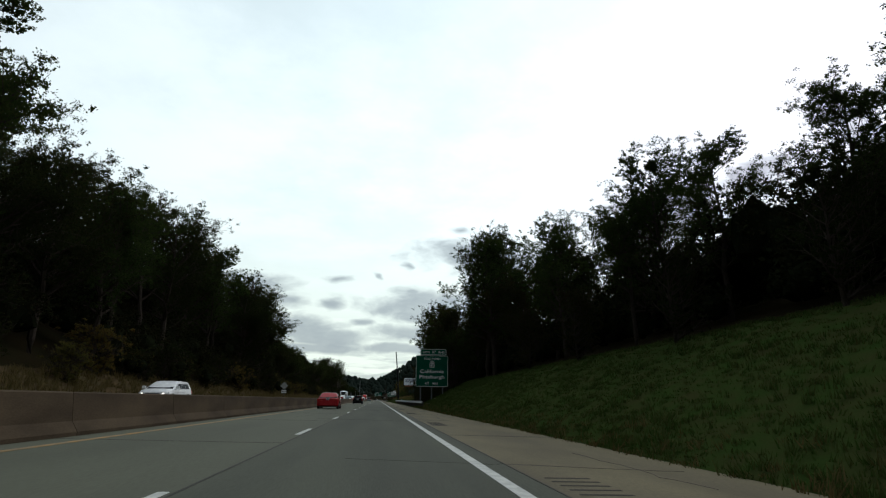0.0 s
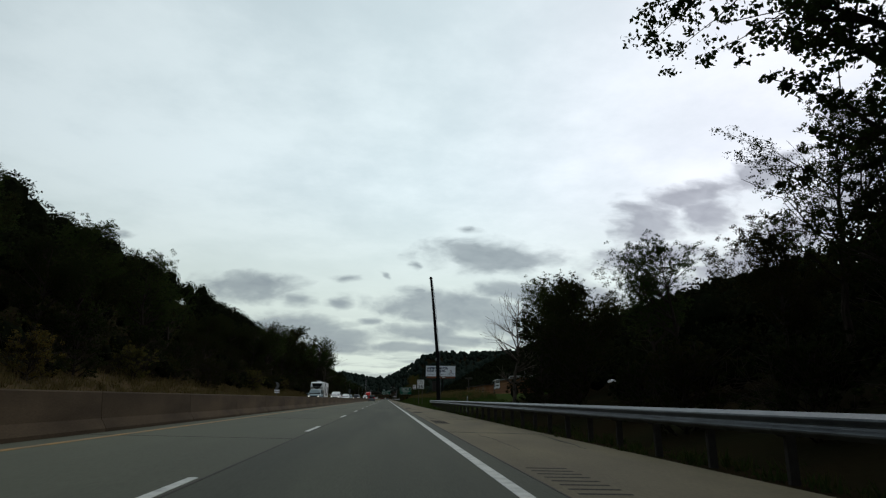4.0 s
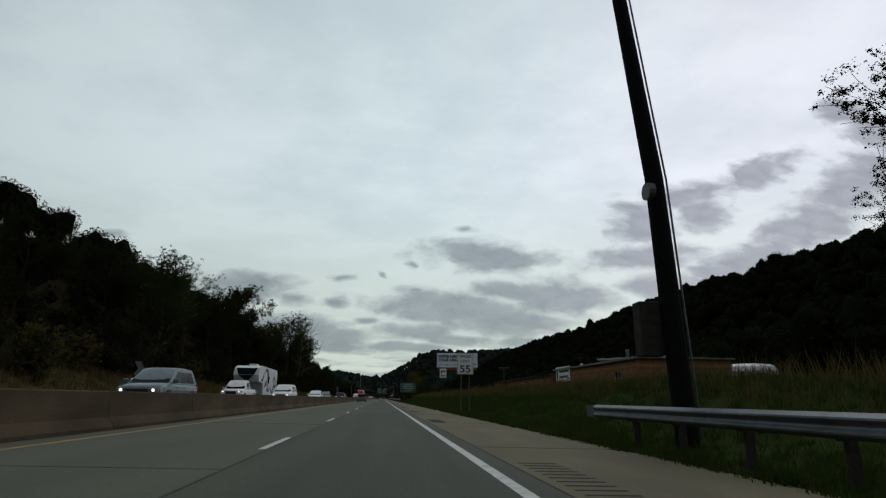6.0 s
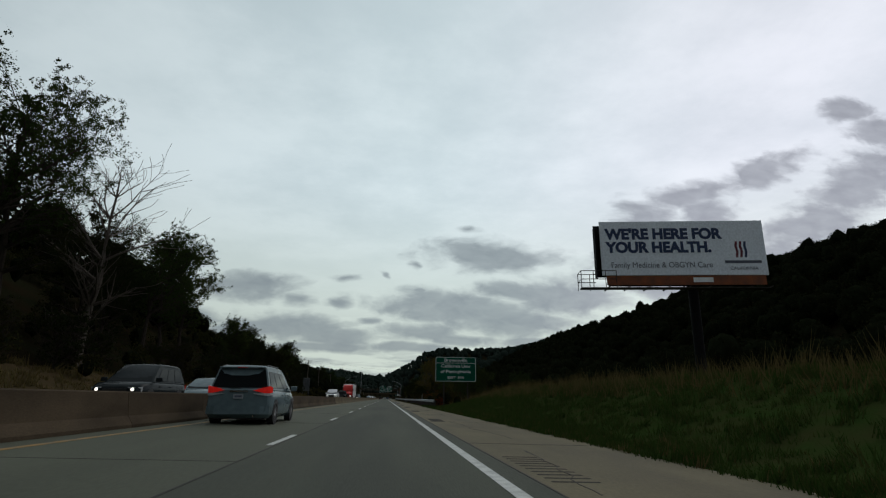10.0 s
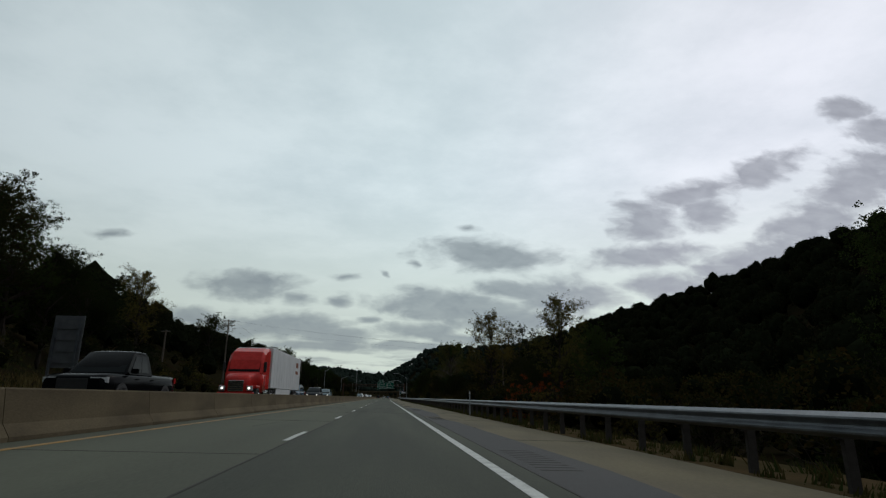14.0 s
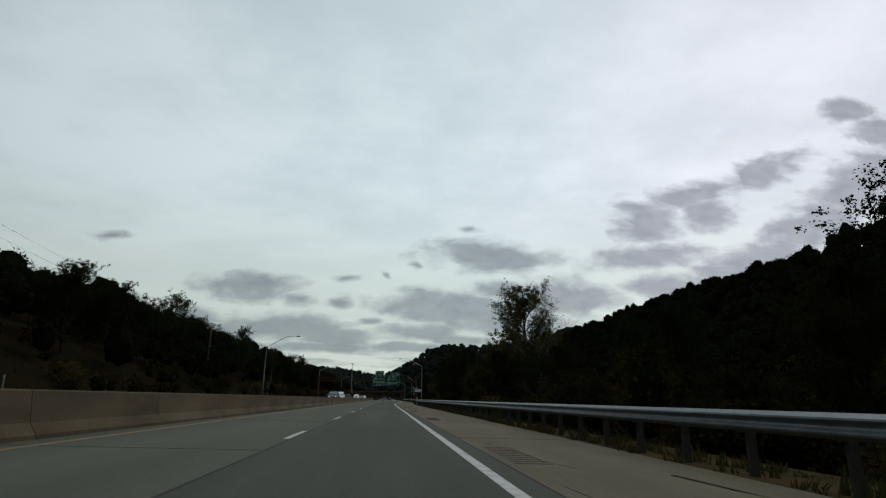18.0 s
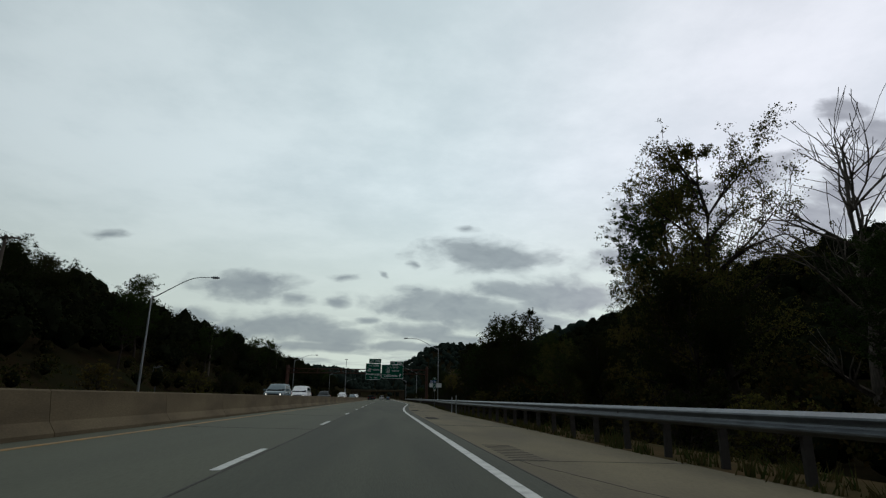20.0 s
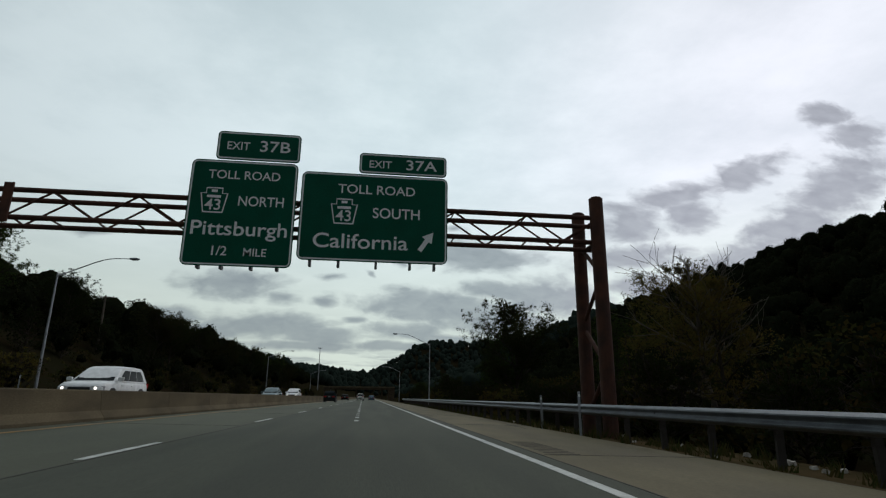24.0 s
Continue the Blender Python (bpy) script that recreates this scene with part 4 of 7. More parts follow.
def woods(name, label, spots, leaf, per, seed, material=None, fill=0.9):
    """Many crowns in one mesh: leaf tufts over knobbly, closed inner foliage."""
    g = np.random.default_rng(seed)
    cs, hv, hf = [], [], []
    for k, (x, y, z, r, h) in enumerate(spots):
        d = g.normal(0, 1, (per, 3))
        d /= np.linalg.norm(d, axis=1)[:, None]
        d[:, 2] = np.abs(d[:, 2]) * 1.0 - 0.15
        # each crown bulges in a few directions of its own
        bulge = g.normal(0, 1, (7, 3))
        bulge /= np.linalg.norm(bulge, axis=1)[:, None]

        def swell(way):
            return 0.74 + 0.34 * np.maximum(way @ bulge.T, 0).max(1, keepdims=True) ** 6
        cs.append(np.array([x, y, z + h * 0.5]) + d * swell(d) * np.array([r, r, h * 0.5]) * g.uniform(0.86, 1.12, (per, 1)))
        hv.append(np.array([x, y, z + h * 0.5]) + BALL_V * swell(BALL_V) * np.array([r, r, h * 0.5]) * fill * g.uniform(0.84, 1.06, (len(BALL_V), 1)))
        hf.append(BALL_F + k * len(BALL_V))
    wood = tagged(new(name), label, "woods", kind="stuff")
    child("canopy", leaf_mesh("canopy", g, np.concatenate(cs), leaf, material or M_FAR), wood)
    v, f = np.concatenate(hv), np.concatenate(hf)
    me = bpy.data.meshes.new("canopy_heart")
    me.vertices.add(len(v))
    me.vertices.foreach_set("co", v.ravel())
    me.loops.add(3 * len(f))
    me.loops.foreach_set("vertex_index", f.ravel())
    me.polygons.add(len(f))
    me.polygons.foreach_set("loop_start", np.arange(0, 3 * len(f), 3))
    # near hearts wear the painted inner shade, far ones the hazy tone
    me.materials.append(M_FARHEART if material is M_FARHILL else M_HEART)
    me.polygons.foreach_set("use_smooth", [leaf > 0.5] * len(f))
    me.update(calc_edges=True)
    child("canopy_heart", me, wood)
    return wood


def scatter(n, x0, x1, y0, y1, r0, r1, seed, keep=lambda x, y: True):
    g = random.Random(seed)
    out = []
    while len(out) < n:
        x, y = g.uniform(x0, x1), g.uniform(y0, y1)
        if keep(x, y):
            r = g.uniform(r0, r1)
            out.append((x, y, land(x, y) - 0.5, r, r * g.uniform(2.0, 3.0)))
    return out


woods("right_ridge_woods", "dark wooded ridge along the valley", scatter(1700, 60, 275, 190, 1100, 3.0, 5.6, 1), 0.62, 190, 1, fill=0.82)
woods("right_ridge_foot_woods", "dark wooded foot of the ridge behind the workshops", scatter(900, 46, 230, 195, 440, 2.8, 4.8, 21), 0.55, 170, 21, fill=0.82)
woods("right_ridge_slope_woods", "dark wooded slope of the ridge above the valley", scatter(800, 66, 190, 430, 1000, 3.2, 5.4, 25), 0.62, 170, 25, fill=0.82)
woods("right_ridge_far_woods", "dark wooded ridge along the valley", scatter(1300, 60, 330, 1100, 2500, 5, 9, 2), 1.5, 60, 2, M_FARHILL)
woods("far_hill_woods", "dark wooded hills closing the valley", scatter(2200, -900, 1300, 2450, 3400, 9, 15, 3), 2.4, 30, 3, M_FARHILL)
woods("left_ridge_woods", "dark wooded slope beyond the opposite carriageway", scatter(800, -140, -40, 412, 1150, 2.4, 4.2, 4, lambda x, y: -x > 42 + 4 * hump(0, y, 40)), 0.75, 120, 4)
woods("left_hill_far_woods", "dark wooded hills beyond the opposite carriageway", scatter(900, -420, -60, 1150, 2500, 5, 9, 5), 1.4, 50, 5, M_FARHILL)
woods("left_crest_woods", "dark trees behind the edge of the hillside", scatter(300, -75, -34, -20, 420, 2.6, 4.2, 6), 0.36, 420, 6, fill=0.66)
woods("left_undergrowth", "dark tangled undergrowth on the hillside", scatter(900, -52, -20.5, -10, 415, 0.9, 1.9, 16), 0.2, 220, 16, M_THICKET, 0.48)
woods("right_crest_woods", "dark trees closing the top of the bank", scatter(150, 24, 60, -30, 165, 2.6, 4.2, 7), 0.34, 520, 7, fill=0.62)
woods("right_undergrowth", "dark tangled undergrowth below the trees", scatter(420, 12.5, 26, 0, 165, 0.8, 1.6, 17, lambda x, y: x > (13.5 if y < 88 else 8.6)), 0.2, 220, 17, fill=0.48)
woods("right_bank_thicket", "dense dark understorey between the trunks on the bank", scatter(150, 15, 27, 12, 122, 1.7, 2.9, 22, lambda x, y: y < 70 or x > 12), 0.2, 560, 22, fill=0.5)
woods("left_bank_thicket", "dense dark understorey between the trunks on the hillside", scatter(150, -33, -23, 8, 125, 1.7, 2.9, 23), 0.2, 540, 23, fill=0.5)
woods("left_valley_woods", "dark trees on the slope beyond the opposite carriageway", scatter(300, -75, -38, 560, 960, 3.0, 4.4, 24), 0.4, 260, 24, fill=0.74)
woods("left_slope_woods", "dark close wood on the slope beyond the opposite carriageway", scatter(420, -62, -28, 424, 860, 1.8, 3.2, 26, lambda x, y: -x > 29 + 3 * hump(0, y, 25)), 0.3, 260, 26, fill=0.6)
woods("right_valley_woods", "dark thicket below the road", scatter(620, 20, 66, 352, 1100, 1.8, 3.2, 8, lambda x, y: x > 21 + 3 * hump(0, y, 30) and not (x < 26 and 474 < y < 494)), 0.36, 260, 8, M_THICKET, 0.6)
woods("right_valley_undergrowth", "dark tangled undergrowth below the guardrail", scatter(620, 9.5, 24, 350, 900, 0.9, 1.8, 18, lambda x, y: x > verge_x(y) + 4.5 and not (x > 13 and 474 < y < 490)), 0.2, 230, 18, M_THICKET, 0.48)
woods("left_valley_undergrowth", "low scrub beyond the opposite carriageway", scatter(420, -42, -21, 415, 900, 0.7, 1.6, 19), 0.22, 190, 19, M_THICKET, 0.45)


# ---- grass and weeds, blade by blade ----
def blades(name, label, n, place, h0, h1, material, seed, wide=0.02, tuft=14, spread=0.09):
    """Grass in tufts: the blades of a tuft share a height and lean, and fan out."""
    g = random.Random(seed)
    vs, fs = [], []
    for _ in range(n // tuft):
        cx, cy = place(g)
        z = land(cx, cy) - 0.02
        # tufts grow rank in patches
        rank = 0.55 + 0.9 * max(0.0, min(1.0, 0.5 + 0.9 * hump(cx, cy, 1.7, seed)))
        top, sx, sy = g.uniform(h0, h1) * rank, g.gauss(0, 0.25), g.gauss(0, 0.25)
        for _ in range(tuft):
            x, y = cx + g.gauss(0, spread), cy + g.gauss(0, spread)
            h, a = top * g.uniform(0.55, 1.1), g.uniform(0, 3.14)
            w = wide * g.uniform(0.7, 1.5)
            dx, dy = math.cos(a) * w, math.sin(a) * w
            lx, ly = (sx + g.gauss(0, 0.22)) * h, (sy + g.gauss(0, 0.22)) * h
            k = len(vs)
            vs += [(x - dx, y - dy, z), (x + dx, y + dy, z), (x + lx, y + ly, z + h)]
            fs.append((k, k + 1, k + 2))
    ob = new(name, mesh_of(name, vs, fs, material))
    return tagged(ob, label, "grass", kind="stuff")


def near_verge(y0, y1, w):
    def at(g):
        y = g.uniform(y0, y1)
        return verge_x(y) + 0.05 + w * g.random() ** 1.3, y
    return at


blades("grass", "mown green grass on the bank beside the shoulder", 170000, near_verge(4, 88, 8), 0.05, 0.17, M_GRASS, 1, 0.013)
blades("grass", "rough uncut green grass along the shoulder", 240000, near_verge(165, 352, 7), 0.12, 0.34, M_GRASS, 2, 0.012)
blades("weeds", "tall dry weeds on the crest of the verge", 30000, lambda g: (verge_x(0) + 3.4 + 4 * g.random(), g.uniform(172, 345)), 0.3, 0.9, M_STRAW, 3, 0.011, 7, 0.12)
blades("weeds", "weeds and litter grass under the guardrail", 40000, near_verge(352, 760, 3.0), 0.06, 0.35, M_WEED, 4, 0.02)
blades("weeds", "weeds under the guardrail", 9000, near_verge(82, 165, 3.0), 0.06, 0.3, M_WEED, 5, 0.02)
blades("dry_grass", "dry golden grass on the far bank beyond the barrier", 60000, lambda g: (-17.6 - 5 * g.random(), g.uniform(0, 420)), 0.25, 0.8, M_STRAW, 6, 0.03, 12, 0.16)
blades("grass", "rough grass beyond the opposite carriageway", 40000, lambda g: (-17.6 - 14 * g.random(), g.uniform(400, 800)), 0.15, 0.5, M_WEED, 7, 0.035)
blades("grass", "ragged grass overhanging the edge of the shoulder", 30000, lambda g: (verge_x(0) - 0.12 + 0.6 * g.random() ** 2, g.uniform(165, 350)), 0.05, 0.24, M_GRASS, 8, 0.012)
blades("dry_grass", "brown stalks along the edge of the bank", 18000, lambda g: (verge_x(0) - 0.05 + 1.2 * g.random() ** 2, g.choice([g.uniform(2, 84), g.uniform(180, 345)])), 0.05, 0.25, M_STRAW, 9, 0.012)


# bare earth and stones round the feet of the speed limit sign
g = random.Random(31)
vs, fs = [], []
for k in range(260):
    x, y = 5.8 + abs(g.gauss(0, 0.5)) - 0.25, 202.0 + g.gauss(0, 1.6)
    z, s = land(x, y), g.uniform(0.03, 0.13)
    b = len(vs)
    vs += [(x + s * math.cos(a) * g.uniform(0.7, 1.2), y + s * math.sin(a) * g.uniform(0.7, 1.2), z - 0.03) for a in (0, 1.26, 2.51, 3.77, 5.03)]
    vs += [(x + s * 0.5 * math.cos(a) + g.gauss(0, 0.1) * s, y + s * 0.5 * math.sin(a), z + s * g.uniform(0.3, 0.7)) for a in (0, 1.26, 2.51, 3.77, 5.03)]
    fs += [(b + i, b + (i + 1) % 5, b + 5 + (i + 1) % 5, b + 5 + i) for i in range(5)] + [tuple(b + 5 + i for i in range(5))]
tagged(new("rubble", mesh_of("rubble", vs, fs, M_LITTER)), "bare brown earth clods and stones round the sign posts", "soil", kind="stuff")


for x, y, a, w, d in ((5.75, 203.6, 12, 0.6, 0.34), (6.35, 202.4, -20, 0.5, 0.30)):
    slab = thing("stone_slab", "flat grey stone slab lying in the bare earth by the sign", "stone", "stone slabs by the sign", at=pose(x, y, land(x, y) + 0.02, 4, -14, a))
    part("slab", loft([[(-w, -d * 0.8, z), (-w * 0.3, -d, z), (w * 0.9, -d * 0.7, z), (w, d * 0.4, z), (w * 0.2, d, z), (-w * 0.8, d * 0.7, z)] for z in (-0.08, 0.05)]), M_LITTER, slab)


# ---- signs ----
def board(t, x0, x1, z0, z1, y, face, border=None, name="panel", thick=0.03, radius=0.08, bw=0.035, gap=0.03):
    """A flat board that faces -y with rounded corners, and a raised border line."""
    def rounded(a0, a1, b0, b1, r, n=5):
        out = []
        for cx, cz, q in ((a1 - r, b1 - r, 0), (a0 + r, b1 - r, 1), (a0 + r, b0 + r, 2), (a1 - r, b0 + r, 3)):
            for i in range(n + 1):
                a = (q + i / n) * math.pi / 2
                out.append((cx + r * math.cos(a), cz + r * math.sin(a)))
        return out
    p = part(name, prism(rounded(x0, x1, z0, z1, radius), y, y + thick), face, t)
    if border:
        a = rounded(x0 + gap, x1 - gap, z0 + gap, z1 - gap, radius * 0.8)
        b = rounded(x0 + gap + bw, x1 - gap - bw, z0 + gap + bw, z1 - gap - bw, radius * 0.5)
        bm = bmesh.new()
        k = len(a)
        rows = [[bm.verts.new((px, yy, pz)) for px, pz in ring] for ring, yy in ((a, y - 0.004), (b, y - 0.004), (b, y - 0.0005), (a, y - 0.0005))]
        for q in range(4):
            for i in range(k):
                bm.faces.new((rows[q][i], rows[q][(i + 1) % k], rows[(q + 1) % 4][(i + 1) % k], rows[(q + 1) % 4][i]))
        part("border", bm, border, p)
    return p


def keystone(p, x, z, s, y):
    """The keystone-shaped route marker with its number."""
    def shape(k):
        return [(x + k * s * a, z + k * s * b) for a, b in ((-0.36, -0.5), (0.36, -0.5), (0.5, 0.28), (0.30, 0.28), (0.30, 0.5), (-0.30, 0.5), (-0.30, 0.28), (-0.5, 0.28))]
    part("route_shield", prism(shape(1.0), y - 0.006, y), M_SIGNWHITE, p, "white keystone route shield")
    part("route_shield_field", prism(shape(0.90), y - 0.010, y - 0.004), M_GREEN, p)
    lettering("43", s * 0.42, M_SIGNWHITE, p, x, z - s * 0.38, y - 0.012, bold=0.012)
    for k, (w, zz) in enumerate(((0.22, 0.36), (0.5, 0.14))):
        part("small_print_bar", boxed(x - w * s / 2, x + w * s / 2, y - 0.014, y - 0.008, z + zz * s - 0.05 * s, z + zz * s + 0.05 * s), M_SIGNWHITE, p)


def half_mile(p, x, z, h, y):
    lettering("1/2", h, M_SIGNWHITE, p, x - h * 2.2, z, y, bold=0.01)
    lettering("MILE", h * 0.85, M_SIGNWHITE, p, x + h * 1.5, z, y, bold=0.01)


def i_post(t, x, y, z0, z1, w=0.10, d=0.14, material=None, label=""):
    bm = boxed(x - w / 2, x + w / 2, y, y + 0.012, z0, z1)
    box(bm, x - 0.006, x + 0.006, y + 0.012, y + d - 0.012, z0, z1)
    box(bm, x - w / 2, x + w / 2, y + d - 0.012, y + d, z0, z1)
    return part("post", bm, material or M_GALV, t, label)


# the advance guide sign on the first bank
t = thing("exit_guide_sign", "large green guide sign on steel posts announcing the toll road exits", "road sign", at=pose(0.12, 78.9, 0))
p = board(t, 4.72, 9.30, 2.72, 7.05, 0, M_GREEN, M_SIGNWHITE, radius=0.22, bw=0.05, gap=0.04)
q = board(t, 5.35, 9.05, 7.08, 7.95, 0, M_GREEN, M_SIGNWHITE, "exit_tab", radius=0.15, bw=0.05, gap=0.04)
lettering("EXITS", 0.26, M_SIGNWHITE, q, 6.15, 7.37, -0.006, 0.95, bold=0.01)
lettering("37  A-B", 0.36, M_SIGNWHITE, q, 7.85, 7.34, -0.006, 1.75, bold=0.012)
lettering("TOLL ROAD", 0.29, M_SIGNWHITE, p, 7.01, 6.42, -0.006, 2.35, bold=0.01)
keystone(p, 7.01, 5.78, 0.88, 0)
lettering("California", 0.46, M_SIGNWHITE, p, 7.01, 4.62, -0.006, 3.35, bold=0.012)
lettering("Pittsburgh", 0.46, M_SIGNWHITE, p, 7.01, 3.86, -0.006, 3.5, bold=0.012)
half_mile(p, 7.01, 3.05, 0.32, -0.006)
for x in (5.45, 7.0, 8.55):
    i_post(t, x, 0.035, land(x, 79) - 0.3, 6.9, 0.16, 0.2)

# the signs of the open stretch
t = thing("speed_limit_sign", "white speed limit 55 sign on two weathered posts in the grass", "road sign", at=pose(0, 201.6, 0) @ Matrix.Translation((0, 0, 0)))
p = board(t, 4.84, 5.98, 2.55, 4.0, 0, M_SIGNWHITE, M_SIGNBLACK, radius=0.07, bw=0.02, gap=0.02)
lettering("SPEED", 0.185, M_SIGNBLACK, p, 5.41, 3.68, -0.006, 0.82, bold=0.006)
lettering("LIMIT", 0.185, M_SIGNBLACK, p, 5.41, 3.35, -0.006, 0.64, bold=0.0)
lettering("55", 0.47, M_SIGNBLACK, p, 5.41, 2.69, -0.006, 0.74, bold=0.02)
for x in (5.14, 5.70):
    i_post(t, x, 0.035, land(x, 201.6) - 0.3, 3.85, 0.09, 0.09, M_POLE)
t = thing("turn_arrow_sign", "small white sign with a black turn arrow and red word", "road sign", at=pose(0, 210.6, 0))
p = board(t, 4.55, 5.15, 2.62, 3.40, 0, M_SIGNWHITE, M_SIGNBLACK, radius=0.04, bw=0.012, gap=0.01)
bm = prism([(4.66, 2.92), (4.74, 2.92), (4.74, 3.13), (4.90, 3.13), (4.90, 3.04), (5.05, 3.17), (4.90, 3.30), (4.90, 3.21), (4.66, 3.21)], -0.006, 0)
part("arrow", bm, M_SIGNBLACK, p)
part("word_bar", boxed(4.66, 5.04, -0.006, 0, 2.74, 2.83), M_INKRED, p)
i_post(t, 4.85, 0.035, land(4.85, 210.6) - 0.3, 3.35, 0.06, 0.06, M_POST)

t = thing("exit_guide_sign", "green guide sign with three place names beside the shoulder", "road sign", at=pose(0, 333.0, 0))
p = board(t, 5.15, 9.62, 2.72, 5.35, 0, M_GREEN, M_SIGNWHITE, radius=0.18, bw=0.04, gap=0.03)
part("divider", boxed(5.22, 9.55, -0.006, 0, 4.68, 4.72), M_SIGNWHITE, p)
lettering("Brownsville", 0.34, M_SIGNWHITE, p, 7.38, 4.84, -0.006, 2.5, bold=0.012)
lettering("California Univ", 0.34, M_SIGNWHITE, p, 7.38, 4.22, -0.006, 3.2, bold=0.012)
lettering("of Pennsylvania", 0.34, M_SIGNWHITE, p, 7.38, 3.64, -0.006, 3.3, bold=0.012)
lettering("EXIT  37A", 0.26, M_SIGNWHITE, p, 7.38, 3.02, -0.006, 1.8, bold=0.012)
for x in (6.1, 8.7):
    i_post(t, x, 0.035, land(x, 333) - 0.3, 5.2, 0.14, 0.18, M_POST)

t = thing("mile_marker_sign", "tall green interstate mile marker with a blue shield", "road sign", at=pose(0, 611.4, 0))
MX = 5.76
p = board(t, MX - 0.21, MX + 0.21, 2.0, 3.36, 0, M_GREEN, M_SIGNWHITE, radius=0.03, bw=0.01, gap=0.008)
lettering("EAST", 0.14, M_SIGNWHITE, p, MX, 3.15, -0.006, 0.31, bold=0.01)
sh = [(MX + 0.155 * a, 2.86 + 0.165 * b) for a, b in ((0, -1), (0.6, -0.7), (0.95, -0.1), (1, 0.4), (0.8, 0.95), (0.4, 0.85), (0, 1), (-0.4, 0.85), (-0.8, 0.95), (-1, 0.4), (-0.95, -0.1), (-0.6, -0.7))]
s_ = part("route_shield", prism(sh, -0.006, 0), M_BLUE, p, "blue interstate shield")
lettering("70", 0.15, M_SIGNWHITE, s_, MX, 2.77, -0.010, 0.19, bold=0.012)
lettering("MILE", 0.13, M_SIGNWHITE, p, MX, 2.46, -0.006, 0.30, bold=0.01)
lettering("37", 0.19, M_SIGNWHITE, p, MX, 2.12, -0.006, 0.24, bold=0.012)
part("small_plate", boxed(MX - 0.1, MX + 0.1, 0.01, 0.03, 1.78, 1.94), M_SIGNWHITE, t)
i_post(t, MX, 0.035, -0.7, 3.3, 0.05, 0.05)

t = thing("blank_route_sign", "blank white panel with a blue EAST plate on two posts", "road sign", at=pose(0, 631.5, 0))
p = board(t, 6.75, 8.62, 2.58, 3.22, 0, M_SIGNWHITE, None, radius=0.05)
q = board(t, 6.88, 7.66, 3.25, 3.65, -0.01, M_BLUE, M_SIGNWHITE, "direction_plate", radius=0.04, bw=0.015, gap=0.012)
lettering("EAST", 0.22, M_SIGNWHITE, q, 7.27, 3.34, -0.018, 0.58, bold=0.012)
for x in (7.0, 7.54):
    part("strut", boxed(x - 0.02, x + 0.02, -0.03, -0.012, 3.1, 3.27), M_SIGNBACK, t)
for x in (7.25, 8.15):
    i_post(t, x, 0.035, -1.4, 3.15, 0.07, 0.07, M_POST)

# signs of the opposite side
t = thing("warning_sign", "diamond sign seen from behind over two striped plates beyond the barrier", "road sign", at=pose(-19.1, 117, 0))
bm = prism([(0, 2.72), (0.76, 3.48), (0, 4.24), (-0.76, 3.48)], 0, 0.02)
part("panel", bm, M_ROOFING, t, "bare metal diamond panel")
for z in (2.1, 2.42):
    part("plate", boxed(-0.5, 0.5, -0.01, 0.01, z, z + 0.22, 0.01), M_SIGNWHITE, t)
i_post(t, 0, 0.03, land(-19.1, 117) - 0.3, 3.8, 0.07, 0.07)
t = thing("chevron_sign", "curved-arrow sign seen edge-on over white plates beyond the barrier", "road sign", at=pose(-18.8, 208.5, 0) @ Matrix.Rotation(radians(35), 4, "Z"))
part("panel", prism([(-0.35, 2.45), (0.10, 2.45), (0.38, 2.95), (0.10, 3.5), (-0.35, 3.5), (-0.05, 2.95)], 0, 0.02), M_SIGNBACK, t)
for z in (1.75, 2.05):
    part("plate", boxed(-0.45, 0.45, -0.01, 0.01, z, z + 0.2, 0.01), M_SIGNWHITE, t)
i_post(t, 0, 0.03, land(-18.8, 208.5) - 0.3, 3.3, 0.07, 0.07)
t = thing("guide_sign_back", "large road sign seen from behind with bare metal ribs", "road sign", at=pose(0, 417.8, 0))
part("panel", boxed(-21.15, -19.35, 0, 0.03, 2.5, 5.75, 0.01), M_SIGNBACK, t)
for z in (2.8, 3.5, 4.2, 4.9):
    part("rib", boxed(-21.12, -19.38, -0.06, 0, z, z + 0.07), M_SIGNBACK, t)
for x in (-20.95, -19.55):
    i_post(t, x, -0.2, land(x, 418) - 0.3, 5.3, 0.12, 0.14)
t = thing("guide_sign_back", "small road sign seen from behind on a post", "road sign", at=pose(-23.2, 604, 0))
part("panel", boxed(-0.45, 0.45, 0, 0.02, 2.6, 3.9, 0.01), M_SIGNBACK, t)
i_post(t, 0, -0.1, land(-23.2, 604) - 0.3, 3.6, 0.08, 0.08)


# ---- the sign gantry over the road ----
GY = 671.0
t = thing("sign_gantry", "weathered steel truss gantry spanning both carriageways", "sign gantry", at=pose(0, GY, 0))
for yy in (-0.5, 0.5):
    for z in (6.18, 7.08):
        part("chord", tubed([(-21.5, yy, z), (9.45, yy, z)], 0.085, 10), M_RUST, t)
n = 24
for yy in (-0.5, 0.5):
    for k in range(n):
        x0, x1 = -21.3 + k * 30.6 / n, -21.3 + (k + 1) * 30.6 / n
        za, zb = (6.21, 7.05) if k % 2 else (7.05, 6.21)
        part("web_brace", tubed([(x0, yy, za), (x1, yy, zb)], 0.035, 6), M_RUST, t)
for k in range(0, n + 1, 2):
    x0 = -21.3 + k * 30.6 / n
    for z in (6.18, 7.08):
        part("cross_brace", tubed([(x0, -0.5, z), (x0, 0.5, z)], 0.03, 6), M_RUST, t)
for x in (-9.8, -14.9):
    part("splice_plate", boxed(x - 0.14, x + 0.14, -0.64, -0.56, 6.0, 7.28, 0.02), M_RUST, t)
